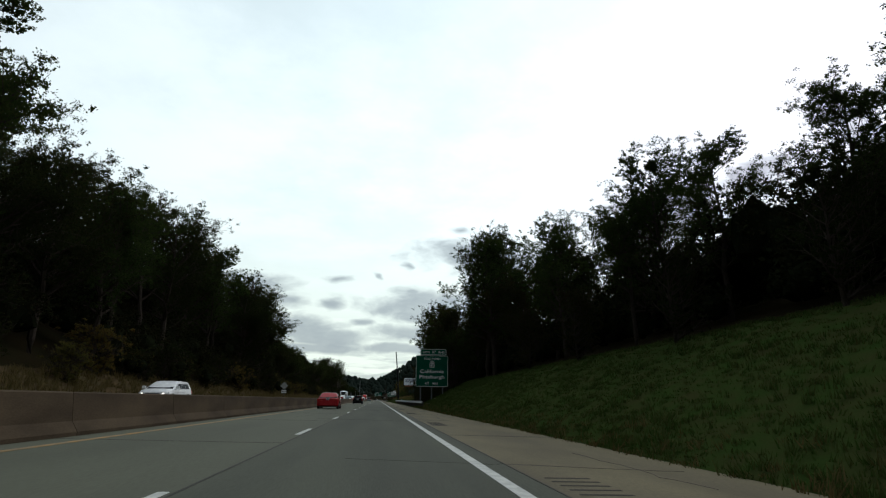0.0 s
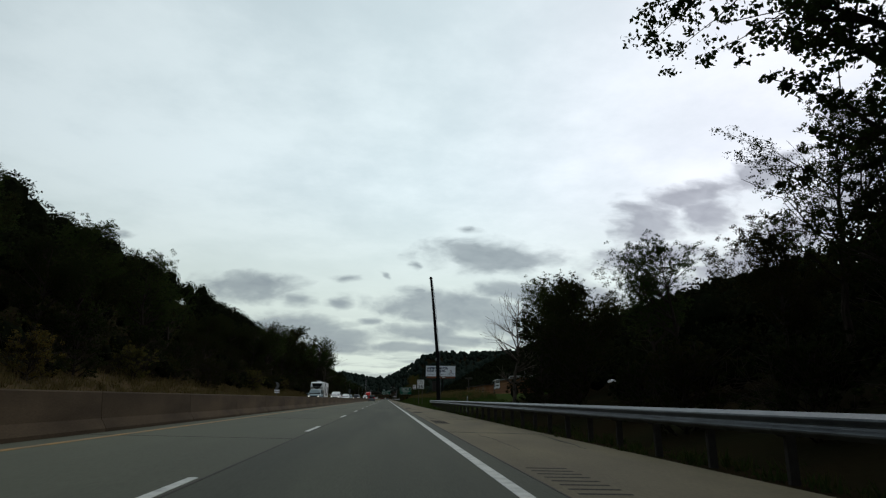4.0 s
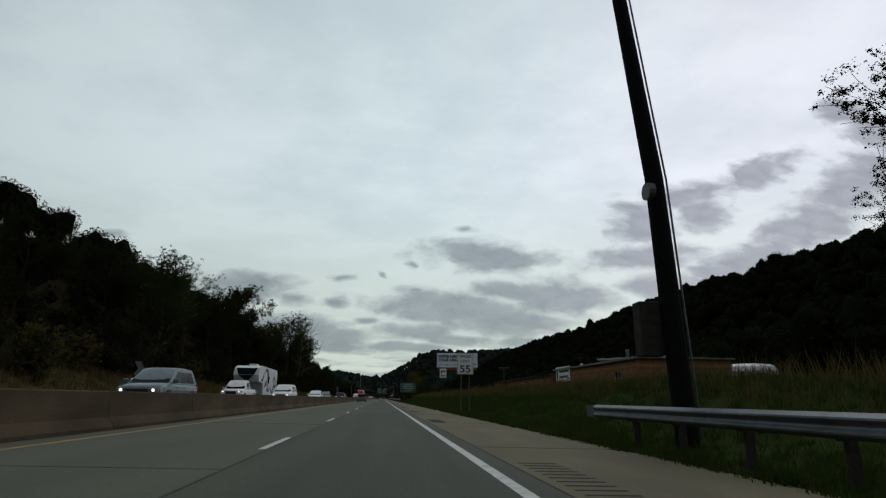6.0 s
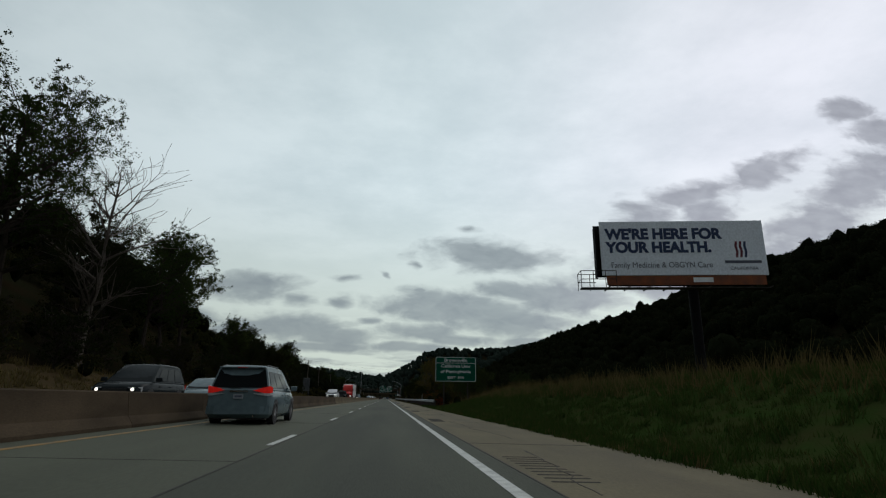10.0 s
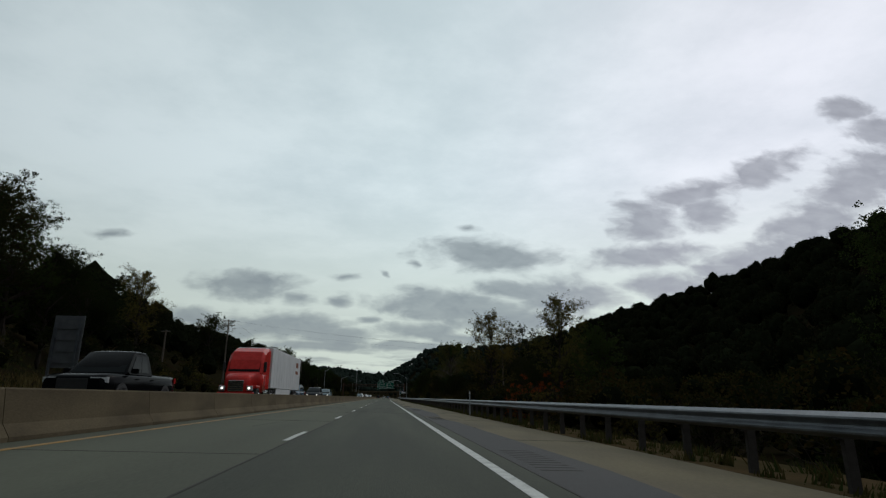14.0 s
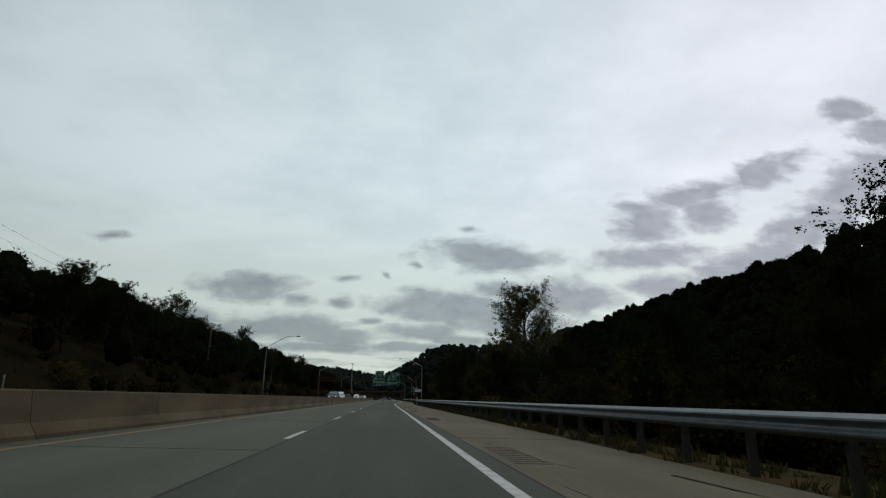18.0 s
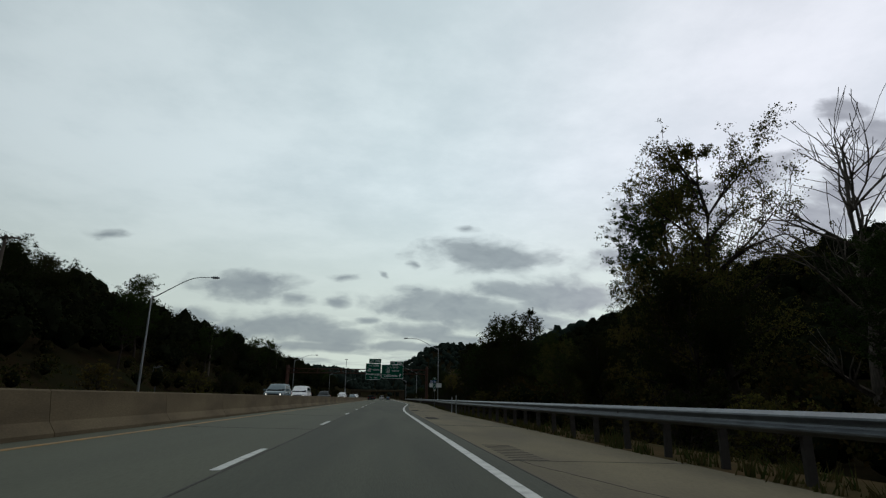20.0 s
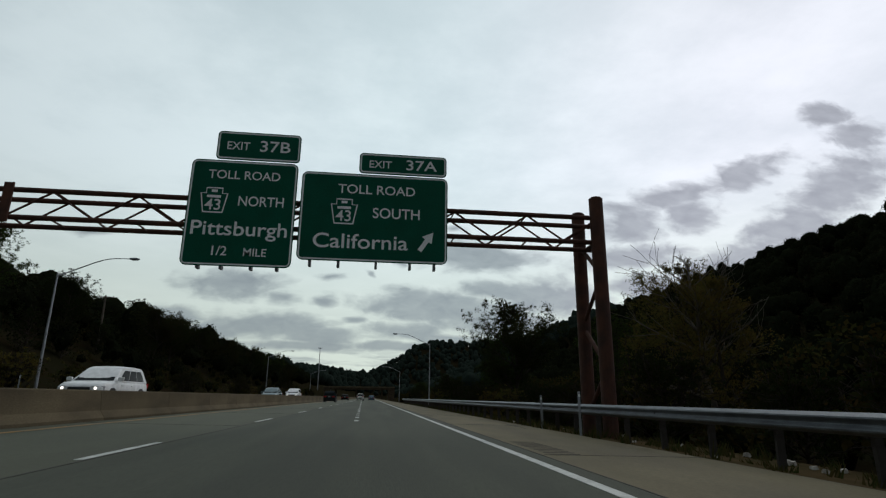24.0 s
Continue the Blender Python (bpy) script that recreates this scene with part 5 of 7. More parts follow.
for cx in (9.25, -21.5):
    for dy in (-0.6, 1.15):
        part("column", tubed([(cx, dy, land(cx, GY) - 0.6), (cx, dy, 7.75)], 0.24, 14), M_RUST, t)
        part("column_cap", tubed([(cx, dy, 7.75), (cx, dy, 7.80)], [0.25, 0.20], 14), M_RUST, t)
    for k in range(4):
        z0 = 0.4 + k * 1.55
        a, b = ((-0.6, 1.15) if k % 2 else (1.15, -0.6))
        part("column_brace", tubed([(cx, a, z0), (cx, b, z0 + 1.45)], 0.07, 8), M_RUST, t)
    part("column_tie", tubed([(cx, -0.6, 6.2), (cx, 1.15, 6.2)], 0.07, 8), M_RUST, t)

t = thing("overhead_exit_sign", "green overhead sign for the northbound toll road hung on the gantry", "road sign", "overhead signs on the gantry", at=pose(0.1, GY - 0.82, -0.28))
p = board(t, -4.52, -1.16, 5.08, 8.62, 0, M_GREEN, M_SIGNWHITE, radius=0.2, bw=0.045, gap=0.035)
q = board(t, -3.82, -1.14, 8.66, 9.66, 0, M_GREEN, M_SIGNWHITE, "exit_tab", radius=0.14, bw=0.045, gap=0.035)
lettering("EXIT", 0.28, M_SIGNWHITE, q, -3.15, 9.02, -0.006, 0.72, bold=0.012)
lettering("37B", 0.38, M_SIGNWHITE, q, -1.98, 9.0, -0.006, 0.98, bold=0.012)
lettering("TOLL ROAD", 0.29, M_SIGNWHITE, p, -2.84, 7.98, -0.006, 2.25, bold=0.01)
keystone(p, -3.72, 7.23, 0.86, 0)
lettering("NORTH", 0.33, M_SIGNWHITE, p, -2.25, 7.08, -0.006, 1.42, bold=0.01)
lettering("Pittsburgh", 0.46, M_SIGNWHITE, p, -2.84, 6.08, -0.006, 2.95, bold=0.012)
half_mile(p, -2.75, 5.42, 0.30, -0.006)
t2 = thing("overhead_exit_sign", "green overhead sign for the southbound toll road exit", "road sign", "overhead signs on the gantry", at=pose(0, GY - 0.82, -0.08))
p2 = board(t2, -0.92, 3.92, 5.18, 8.20, 0, M_GREEN, M_SIGNWHITE, radius=0.2, bw=0.045, gap=0.035)
q2 = board(t2, 0.92, 3.88, 8.24, 8.98, 0, M_GREEN, M_SIGNWHITE, "exit_tab", radius=0.14, bw=0.045, gap=0.035)
lettering("EXIT", 0.26, M_SIGNWHITE, q2, 1.62, 8.46, -0.006, 0.75, bold=0.012)
lettering("37A", 0.36, M_SIGNWHITE, q2, 3.0, 8.44, -0.006, 1.05, bold=0.012)
lettering("TOLL ROAD", 0.31, M_SIGNWHITE, p2, 1.55, 7.50, -0.006, 2.55, bold=0.01)
keystone(p2, 0.50, 6.86, 0.88, 0)
lettering("SOUTH", 0.35, M_SIGNWHITE, p2, 2.22, 6.68, -0.006, 1.55, bold=0.01)
lettering("California", 0.48, M_SIGNWHITE, p2, 1.08, 5.62, -0.006, 3.05, bold=0.012)
arrow = [(2.94, 5.66), (3.07, 5.58), (3.30, 5.93), (3.40, 5.86), (3.45, 6.26), (3.08, 6.10), (3.18, 6.02)]
part("arrow", prism(arrow, -0.010, -0.002), M_SIGNWHITE, p2, "white diagonal exit arrow")
for tt, xs in ((t, (-4.0, -3.3, -2.4, -1.6)), (t2, (-0.5, 0.4, 1.6, 2.7, 3.5))):
    for x in xs:
        part("hanger", boxed(x - 0.04, x + 0.04, 0.032, 0.26, 5.0, 8.1), M_SIGNBACK, tt)


# ---- lamps along the road ----
def street_lamp(x, y, h, arm, rise, side, label="tall aluminium street lamp with a curved arm reaching over the road"):
    t = thing("street_lamp", label, "street lamp", "lamps along the highway", at=pose(x, y, land(x, y) - 0.1))
    part("base", boxed(-0.22, 0.22, -0.22, 0.22, -0.3, 0.35, 0.02), M_SHOULDER, t, "concrete lamp base")
    part("pole", tubed([(0, 0, 0.3), (0, 0, h * 0.5), (0, 0, h)], [0.12, 0.095, 0.065], 12), M_LAMPPOLE, t)
    pts = []
    for i in range(11):
        f = i / 10
        u = max(0.0, min(f, 0.833) - 0.5)
        pts.append((side * arm * f, 0, h - 0.25 + rise * (1.5 * min(f, 0.5) + 1.5 * u - 2.25 * u * u)))
    part("arm", tubed(pts, [0.06 - 0.025 * i / 10 for i in range(11)], 8), M_LAMPPOLE, t)
    e = pts[-1]
    head = part("lamp_head", loft([[(e[0] + side * d, w * a, e[2] + b * k) for a, b in ((-1, 0.02), (-0.8, 0.10), (0.8, 0.10), (1, 0.02), (0.7, -0.08), (-0.7, -0.08))] for d, w, k in ((-0.08, 0.08, 0.7), (0.1, 0.15, 1), (0.55, 0.16, 1), (0.72, 0.09, 0.6))]), M_LAMPPOLE, t, "flat cobra lamp head")
    part("lens", boxed(min(e[0] + side * 0.12, e[0] + side * 0.55), max(e[0] + side * 0.12, e[0] + side * 0.55), -0.11, 0.11, e[2] - 0.11, e[2] - 0.07, 0.02), M_HEADOFF, head)
    return t


street_lamp(9.65, 648.1, 10.4, 5.75, 2.05, -1)
street_lamp(11.3, 747.0, 10.4, 5.6, 1.75, -1)
street_lamp(11.5, 850.0, 10.4, 5.6, 1.75, -1)
street_lamp(-23.6, 601.0, 9.6, 5.6, 2.3, 1)
street_lamp(-25.0, 702.0, 9.8, 5.6, 1.7, 1)
street_lamp(-24.5, 800.0, 9.8, 5.6, 1.7, 1)
street_lamp(-24.5, 905.0, 9.8, 5.6, 1.7, 1)


# the tall mast with a ring of floodlights, far down the valley
t = thing("high_mast_light", "very tall slim steel mast with a ring of floodlights", "street lamp", at=pose(-34, 1045, land(-34, 1045) - 0.2))
MH = 34.0 - land(-34, 1045)
part("pole", tubed([(0, 0, -0.3), (0, 0, MH * 0.5), (0, 0, MH)], [0.38, 0.28, 0.16], 12), M_LAMPPOLE, t)
part("ring", tubed([(0.95 * math.cos(a), 0.95 * math.sin(a), MH - 0.2) for a in np.linspace(0, 6.2831, 17)], 0.05, 6), M_LAMPPOLE, t)
for k in range(8):
    a = k * math.pi / 4
    c, q = math.cos(a), math.sin(a)
    f_ = part("floodlight", boxed(c * 1.1 - 0.26, c * 1.1 + 0.26, q * 1.1 - 0.26, q * 1.1 + 0.26, MH - 0.55, MH - 0.1, 0.05), M_SIGNBACK, t)
    part("spoke", tubed([(0, 0, MH - 0.15), (c * 1.0, q * 1.0, MH - 0.2)], 0.035, 5), M_LAMPPOLE, t)


# ---- utility poles and wires ----
def utility_pole(x, y, top, arm=2.4, lean=0.0, cross=1, turn=0.0):
    h = top - land(x, y)
    t = thing("utility_pole", "weathered wooden utility pole with a cross-arm and insulators", "utility pole", "utility poles in the valley", at=pose(x, y, land(x, y), 0, lean, turn))
    part("pole", tubed([(0, 0, -0.8), (0, 0, h * 0.5), (0, 0, h)], [0.17, 0.145, 0.11], 10), M_POLE, t)
    for k in range(cross):
        z = h - 0.35 - 0.75 * k
        a = part("cross_arm", boxed(-arm / 2, arm / 2, -0.17, -0.06, z, z + 0.13, 0.01), M_POLE, t)
        for xx in (-arm / 2 + 0.15, -arm / 5, arm / 5, arm / 2 - 0.15):
            part("insulator", tubed([(xx, -0.115, z + 0.13), (xx, -0.115, z + 0.2), (xx, -0.115, z + 0.27)], [0.03, 0.055, 0.03], 8), M_SIGNBACK, a)
        for s in (-1, 1):
            part("arm_brace", tubed([(s * arm * 0.3, -0.115, z), (0, -0.12, z - 0.6)], 0.02, 5), M_POST, t)
    return t


utility_pole(-29.2, 485.0, 14.4, cross=2)
utility_pole(-30.5, 531.0, 13.6)
utility_pole(-31.0, 590.0, 13.4)
utility_pole(-32.0, 650.0, 13.6)
utility_pole(-33.5, 468.0, 10.5, arm=1.4)
utility_pole(-36.0, 735.0, 14.5)
utility_pole(22.4, 488.3, 10.4, lean=-1, cross=2, turn=20)


def wire(a, b, sag, r=0.008):
    t = thing("overhead_wire", "thin black overhead wire spanning the highway", "wire", "overhead wires")
    n = 24
    pts = [(a[0] + (b[0] - a[0]) * i / n, a[1] + (b[1] - a[1]) * i / n, a[2] + (b[2] - a[2]) * i / n - sag * 4 * (i / n) * (1 - i / n)) for i in range(n + 1)]
    part("strand", tubed(pts, r, 5), M_WIRE, t)


for k, (dx, dz) in enumerate(((-1.0, 0.1), (-0.35, 0.1), (0.4, 0.0), (1.0, -1.3))):
    wire((-29.2 + dx, 484.9, 14.3 + dz), (22.4 + dx, 488.2, 10.2 + dz * 0.6), 0.7, 0.004)
for k, dx in enumerate((-1.0, 1.0)):
    wire((-29.2 + dx, 484.9, 14.3), (-30.5 + dx, 530.9, 13.5), 0.7)
    wire((-30.5 + dx, 530.9, 13.5), (-31.0 + dx, 589.9, 13.3), 0.9)
    wire((-31.0 + dx, 589.9, 13.3), (-32.0 + dx, 649.9, 13.5), 0.9)

# the tall dark mast beside the shoulder, leaning a little towards the road
t = thing("steel_mast", "tall dark tarred pole with cables at the grass verge", "pole", at=pose(5.9, 174.2, land(5.9, 174.2) - 0.3))
part("shaft", tubed([(0, 0, -0.5), (-0.2, 0, 6), (-0.85, 0, 13), (-1.1, 0, 15.3)], [0.24, 0.20, 0.15, 0.13], 14), M_WIRE, t)
part("top_cap", tubed([(-1.1, 0, 15.3), (-1.1, 0, 15.42), (-1.1, 0, 15.6)], [0.2, 0.2, 0.06], 12), M_POST, t)
part("cable", tubed([(0.26, -0.05, 0.5), (0.06, -0.05, 6), (-0.63, -0.05, 13), (-0.94, -0.05, 15.2)], 0.022, 6), M_GALV, t)
part("meter", tubed([(-0.45, -0.05, 5.7), (-0.30, -0.05, 5.7)], [0.2, 0.2], 14), M_SIGNBACK, t, "round grey meter")
part("meter_bracket", tubed([(-0.3, -0.05, 5.7), (-0.2, -0.03, 5.3), (-0.1, 0, 5.2)], 0.025, 6), M_POST, t)
part("control_box", boxed(-0.78, -0.32, 0.05, 0.4, 2.1, 3.25, 0.03), M_POST, t, "grey metal cabinet")

# white marker posts and delineators
for x, y, h in ((5.55, 361.7, 1.75), (4.98, 415.9, 1.45), (8.02, 669.8, 1.3), (8.02, 673.7, 1.2), (5.15, 586.2, 1.3), (5.2, 589.4, 1.2), (6.0, 152.0, 1.4), (-19.2, 520.0, 1.4), (-19.5, 690.0, 1.4)):
    t = thing("marker_post", "slim white roadside marker post", "marker post", "marker posts", at=pose(x, y, land(x, y) - 0.1, 0, random.uniform(-2, 2), random.uniform(-20, 20)))
    part("blade", boxed(-0.04, 0.04, -0.012, 0.012, -0.2, h + 0.1, 0.008), M_PLATE, t)
    part("reflector", boxed(-0.03, 0.03, -0.018, -0.012, h - 0.06, h + 0.02), M_SIGNWHITE, t)
t = thing("hazard_plate", "small red and white striped hazard plate below the guardrail", "road sign", at=pose(6.0, 98.6, land(6.0, 98.6)))
hp = part("plate", boxed(-0.28, 0.28, -0.01, 0.01, 0.10, 0.45, 0.01), M_SIGNWHITE, t)
for k in range(3):
    part("stripe", prism([(-0.25 + 0.19 * k, 0.17), (-0.16 + 0.19 * k, 0.17), (-0.06 + 0.19 * k, 0.48), (-0.15 + 0.19 * k, 0.48)], -0.014, -0.010), M_RAIL_END, hp)
part("stake", boxed(-0.03, 0.03, 0.01, 0.04, -0.2, 0.45), M_POST, t)


# ---- the billboard ----
t = thing("billboard", "large white billboard with navy lettering on a single dark column", "billboard", at=pose(13.35, 305.1, 0.72) @ Matrix.Rotation(radians(-9), 4, "Z") @ Matrix.Diagonal((0.939, 0.939, 1.0, 1)))
BW, Z0, Z1 = 10.95, 7.86, 11.44
face = part("poster", boxed(0, BW, -0.02, 0.10, Z0, Z1, 0.015), M_POSTER, t, "pale blue-white printed poster")
lettering("WE'RE HERE FOR", 0.66, M_INKBLUE, face, 4.25, 10.27, -0.03, 7.9, bold=0.075)
lettering("YOUR HEALTH.", 0.66, M_INKBLUE, face, 3.9, 9.38, -0.03, 7.1, bold=0.075)
lettering("Family Medicine & OBGYN Care", 0.36, M_INKGREY, face, 4.0, 8.36, -0.03, 6.7)
for k in range(3):
    x = 8.95 + 0.29 * k
    part("logo_stroke", prism([(x, 9.0), (x + 0.15, 9.0), (x + 0.22, 9.4), (x + 0.15, 9.75), (x + 0.2, 10.05), (x + 0.05, 10.05), (x - 0.01, 9.72), (x + 0.06, 9.4)], -0.03, -0.021), M_INKRED if k < 2 else M_INKBLUE, face)
part("name_bar", boxed(8.2, 10.6, -0.03, -0.021, 8.62, 8.80), M_INKGREY, face)
lettering("CALIFORNIA", 0.20, M_INKGREY, face, 9.4, 8.2, -0.03, 1.8)
part("apron", boxed(0.3, BW - 0.2, 0.0, 0.08, Z0 - 0.62, Z0 - 0.02, 0.01), M_ORANGE, t, "faded orange skirt board")
part("maker_plate", boxed(6.0, 7.3, -0.02, -0.001, Z0 - 0.45, Z0 - 0.15), M_SIGNWHITE, t)
part("back_panel", boxed(-0.3, BW - 0.5, 0.6, 0.7, Z0, Z1 - 0.1, 0.01), M_WIRE, t)
part("side_panel", boxed(-0.32, -0.22, 0.05, 0.72, Z0 - 0.1, Z1 - 0.3), M_WIRE, t)
part("column", tubed([(6.2, 0.8, land(19, 303) - 0.6), (6.2, 0.8, Z0 - 0.3)], 0.33, 16), M_WIRE, t)
part("torsion_beam", tubed([(0.6, 0.8, Z0 - 0.35), (BW - 0.6, 0.8, Z0 - 0.35)], 0.22, 12), M_WIRE, t)
part("catwalk", boxed(-1.6, BW - 0.5, -0.9, -0.25, Z0 - 0.98, Z0 - 0.92), M_POST, t)
for k in range(9):
    part("catwalk_bracket", boxed(0.2 + 1.3 * k, 0.26 + 1.3 * k, -0.9, 0.6, Z0 - 0.92, Z0 - 0.84), M_POST, t)
for x, y in ((-1.6, -0.9), (-1.6, 0.3), (-0.8, -0.9), (0.0, -0.9), (0.7, -0.9), (-0.8, 0.3)):
    part("rail_post", tubed([(x, y, Z0 - 0.95), (x, y, Z0 + 0.15)], 0.025, 6), M_POST, t)
for z in (Z0 - 0.4, Z0 + 0.13):
    part("handrail", tubed([(0.7, -0.9, z), (-1.6, -0.9, z), (-1.6, 0.3, z), (-0.4, 0.3, z)], 0.025, 6), M_POST, t)
for k in range(5):
    part("stringer", boxed(0.4 + 2.4 * k, 0.52 + 2.4 * k, 0.1, 0.6, Z0 + 0.2, Z0 + 0.32), M_POST, t)


# ---- the low brick workshops beyond the grass ----
def workshop(ox, oy, turn, w, d, h, label, windows, edge=None):
    edge = edge or M_ROOFING
    t = thing("workshop", label, "building", "brick workshops", at=pose(ox, oy, land(ox, oy) - 0.1, 0, 0, turn))
    part("wall", boxed(0, w, 0, d, -1.2, h, 0.02), M_BRICK, t, "orange brick wall")
    # courses stand a little proud of one another
    for k in range(int(h / 0.6)):
        part("brick_course", boxed(-0.012, w + 0.012, -0.012, d + 0.012, 0.25 + 0.6 * k, 0.53 + 0.6 * k), M_BRICK, t)
    part("roof", boxed(-0.35, w + 0.35, -0.35, d + 0.35, h, h + 0.18, 0.02), edge, t, "flat roof with a metal edge")
    part("fascia", boxed(-0.36, w + 0.36, -0.37, -0.33, h - 0.06, h + 0.16), edge, t)
    for x, ww, z0, z1 in windows:
        win = part("window", boxed(x, x + ww, -0.05, 0.01, z0, z1), M_WINDOW, t, "dark window")
        for a in (x, x + ww / 2 - 0.03, x + ww - 0.06):
            part("window_frame", boxed(a, a + 0.06, -0.07, -0.05, z0, z1), M_ROOFING, win)
        part("window_sill", boxed(x - 0.08, x + ww + 0.08, -0.12, 0.0, z0 - 0.1, z0), M_ROOFING, win)
    return t


# a tall signpost with a crossbar stands before the low workshop
t = thing("sign_post", "tall weathered grey post with a crossbar before the brick workshop", "sign post", at=pose(24.0, 274.7, land(24.0, 274.7)))
sign_top = 7.0 - land(24.0, 274.7)
part("post", boxed(-0.17, 0.17, -0.12, 0.12, -0.4, sign_top - 0.3, 0.03), M_POST, t)
part("crossbar", boxed(-1.1, 1.1, -0.16, 0.16, sign_top - 0.3, sign_top + 0.08, 0.03), M_POST, t)
part("cap", boxed(-1.14, 1.14, -0.2, 0.2, sign_top + 0.08, sign_top + 0.13, 0.01), M_ROOFDULL, t)

# long walls face the road
w1 = workshop(27.0, 250.0, -90, 28.5, 11.0, 3.5, "long low orange brick workshop with a weathered flat roof edge", [(23.0, 1.6, 0.9, 2.3)], M_ROOFDULL)
w4 = workshop(33.4, 225.9, 40, 31.0, 9.0, 3.9, "brick workshop wing with a pale metal roof edge", [(7 + 8 * k, 2.6, 0.6, 2.2) for k in range(3)])
w3 = workshop(27.5, 254.4, -90, 4.3, 8.0, 3.0, "recessed brick loading bay with a dark doorway", [(0.9, 2.9, -0.2, 2.55)], M_EAVES)
w2 = workshop(27.0, 299.0, -90, 36.0, 14.0, 2.9, "low orange brick workshop with dark windows and deep brown eaves", [(2.1, 3.3, 0.9, 2.4), (12.0, 3.2, 0.9, 2.4), (18.1, 1.0, 1.4, 2.3), (20.6, 1.2, 1.4, 2.3), (26.0, 1.6, 1.2, 2.3), (31.0, 1.6, 1.2, 2.3)], M_EAVES)
door = part("door", boxed(7.9, 9.6, -0.06, 0.01, 0.0, 2.35), M_WINDOW, w2, "glazed double door with pale frames")
for x in (7.9, 8.72, 9.52):
    part("door_frame", boxed(x, x + 0.08, -0.09, -0.06, 0.0, 2.35), M_ROOFING, door)
part("door_head", boxed(7.9, 9.6, -0.09, -0.06, 2.27, 2.35), M_ROOFING, door)
part("porch_roof", boxed(6.4, 16.2, -1.3, -0.38, 2.72, 2.9, 0.02), M_EAVES, w2, "brown porch roof")
part("pier", boxed(16.2, 16.9, -0.5, 0.0, -1.0, 2.7, 0.02), M_BRICK, w2)
t = thing("company_board", "white company board with two lines of writing on the brick front", "sign", at=pose(26.93, 249.6, land(27, 248) + 2.2, 0, 0, -90))
p = part("panel", boxed(0, 6.6, -0.06, 0, -0.55, 1.6, 0.02), M_SIGNWHITE, t)
part("panel_frame", boxed(-0.06, 6.66, -0.03, 0.02, -0.61, 1.66, 0.01), M_TRIM, t)
for z, words in ((0.75, ((1.75, 0.95), (2.85, 1.45), (4.45, 1.75))), (-0.05, ((1.85, 0.9), (2.9, 1.55), (4.6, 1.15)))):
    for a, w in words:
        part("writing_bar", boxed(a, a + w, -0.075, -0.061, z, z + 0.34), M_SIGNBLACK, p)
for z in (-0.44, 1.44):
    part("rule", boxed(0.12, 6.48, -0.075, -0.061, z, z + 0.05), M_SIGNBLACK, p)
part("emblem", prism([(0.3, -0.2), (1.1, -0.15), (1.2, 0.6), (0.8, 1.3), (0.5, 1.2), (0.25, 0.5)], -0.075, -0.061), M_INKGREY, p)
t = thing("vent_stack", "grey vent pipe standing on the workshop roof", "vent", at=pose(30.0, 230.0, land(27, 250.5) + 3.7))
part("pipe", tubed([(0, 0, 0), (0, 0, 1.3)], 0.2, 10), M_SIGNBACK, t)
part("cap", tubed([(0, 0, 1.3), (0, 0, 1.42)], [0.24, 0.2], 10), M_SIGNBACK, t)
t = thing("roof_aerial", "thin metal aerial with cross rods on the workshop roof", "aerial", at=pose(30.0, 247.0, land(27, 250.5) + 3.7))
part("mast", tubed([(0, 0, 0), (0, 0, 1.7)], 0.04, 6), M_POST, t)
for z in (1.2, 1.6):
    part("rod", tubed([(-0.5, 0, z), (0.5, 0, z)], 0.025, 5), M_POST, t)
part("dish", tubed([(0.15, -0.1, 0.5), (0.15, -0.05, 0.5)], [0.22, 0.2], 12), M_SIGNWHITE, t)

# the long white caravan parked beside the wing
t = thing("parked_caravan", "long weathered white caravan with a rounded roof parked by the workshop", "caravan", at=pose(38.5, 227.5, land(45, 231), 0, 0, 24.7))
secs = []
for f, h, w in ((0, 1.3, 0.8), (0.03, 1.9, 1.05), (0.12, 2.5, 1.2), (0.35, 3.0, 1.25), (0.75, 3.3, 1.25), (0.97, 3.3, 1.2), (1.0, 3.0, 1.1)):
    x = 14.0 * f
    secs.append([(x, -w, 0.5), (x, -w, h * 0.72), (x, -w * 0.82, h * 0.90), (x, -w * 0.45, h * 0.985), (x, 0, h), (x, w * 0.45, h * 0.985), (x, w * 0.82, h * 0.90), (x, w, h * 0.72), (x, w, 0.5)])
part("hull", loft(secs), P_TRAILER, t, "weathered white rounded hull")
for x, w in ((2.2, 0.7), (5.2, 0.9), (8.6, 1.0), (10.4, 0.8), (12.2, 0.7)):
    part("side_window", boxed(x, x + w, -1.275, -1.245, 1.4, 2.05, 0.01), M_WINDOW, t)
for x in (1.4, 3.6, 6.8, 9.9, 13.0):
    part("seam", boxed(x, x + 0.04, -1.268, -1.24, 0.55, 2.0), M_SIGNBACK, t)
for x in (6.4, 7.4):
    for s in (-1, 1):
        wheel_ = part("wheel", tubed([(x, s * 1.05, 0.36), (x, s * 1.26, 0.36)], 0.36, 18), M_TYRE, t)
part("chassis", boxed(-1.0, 13.6, -0.6, 0.6, 0.3, 0.52), M_TRIM, t)
part("jack_stand", tubed([(1.0, 0, -0.3), (1.0, 0, 0.4)], 0.06, 8), M_POST, t)

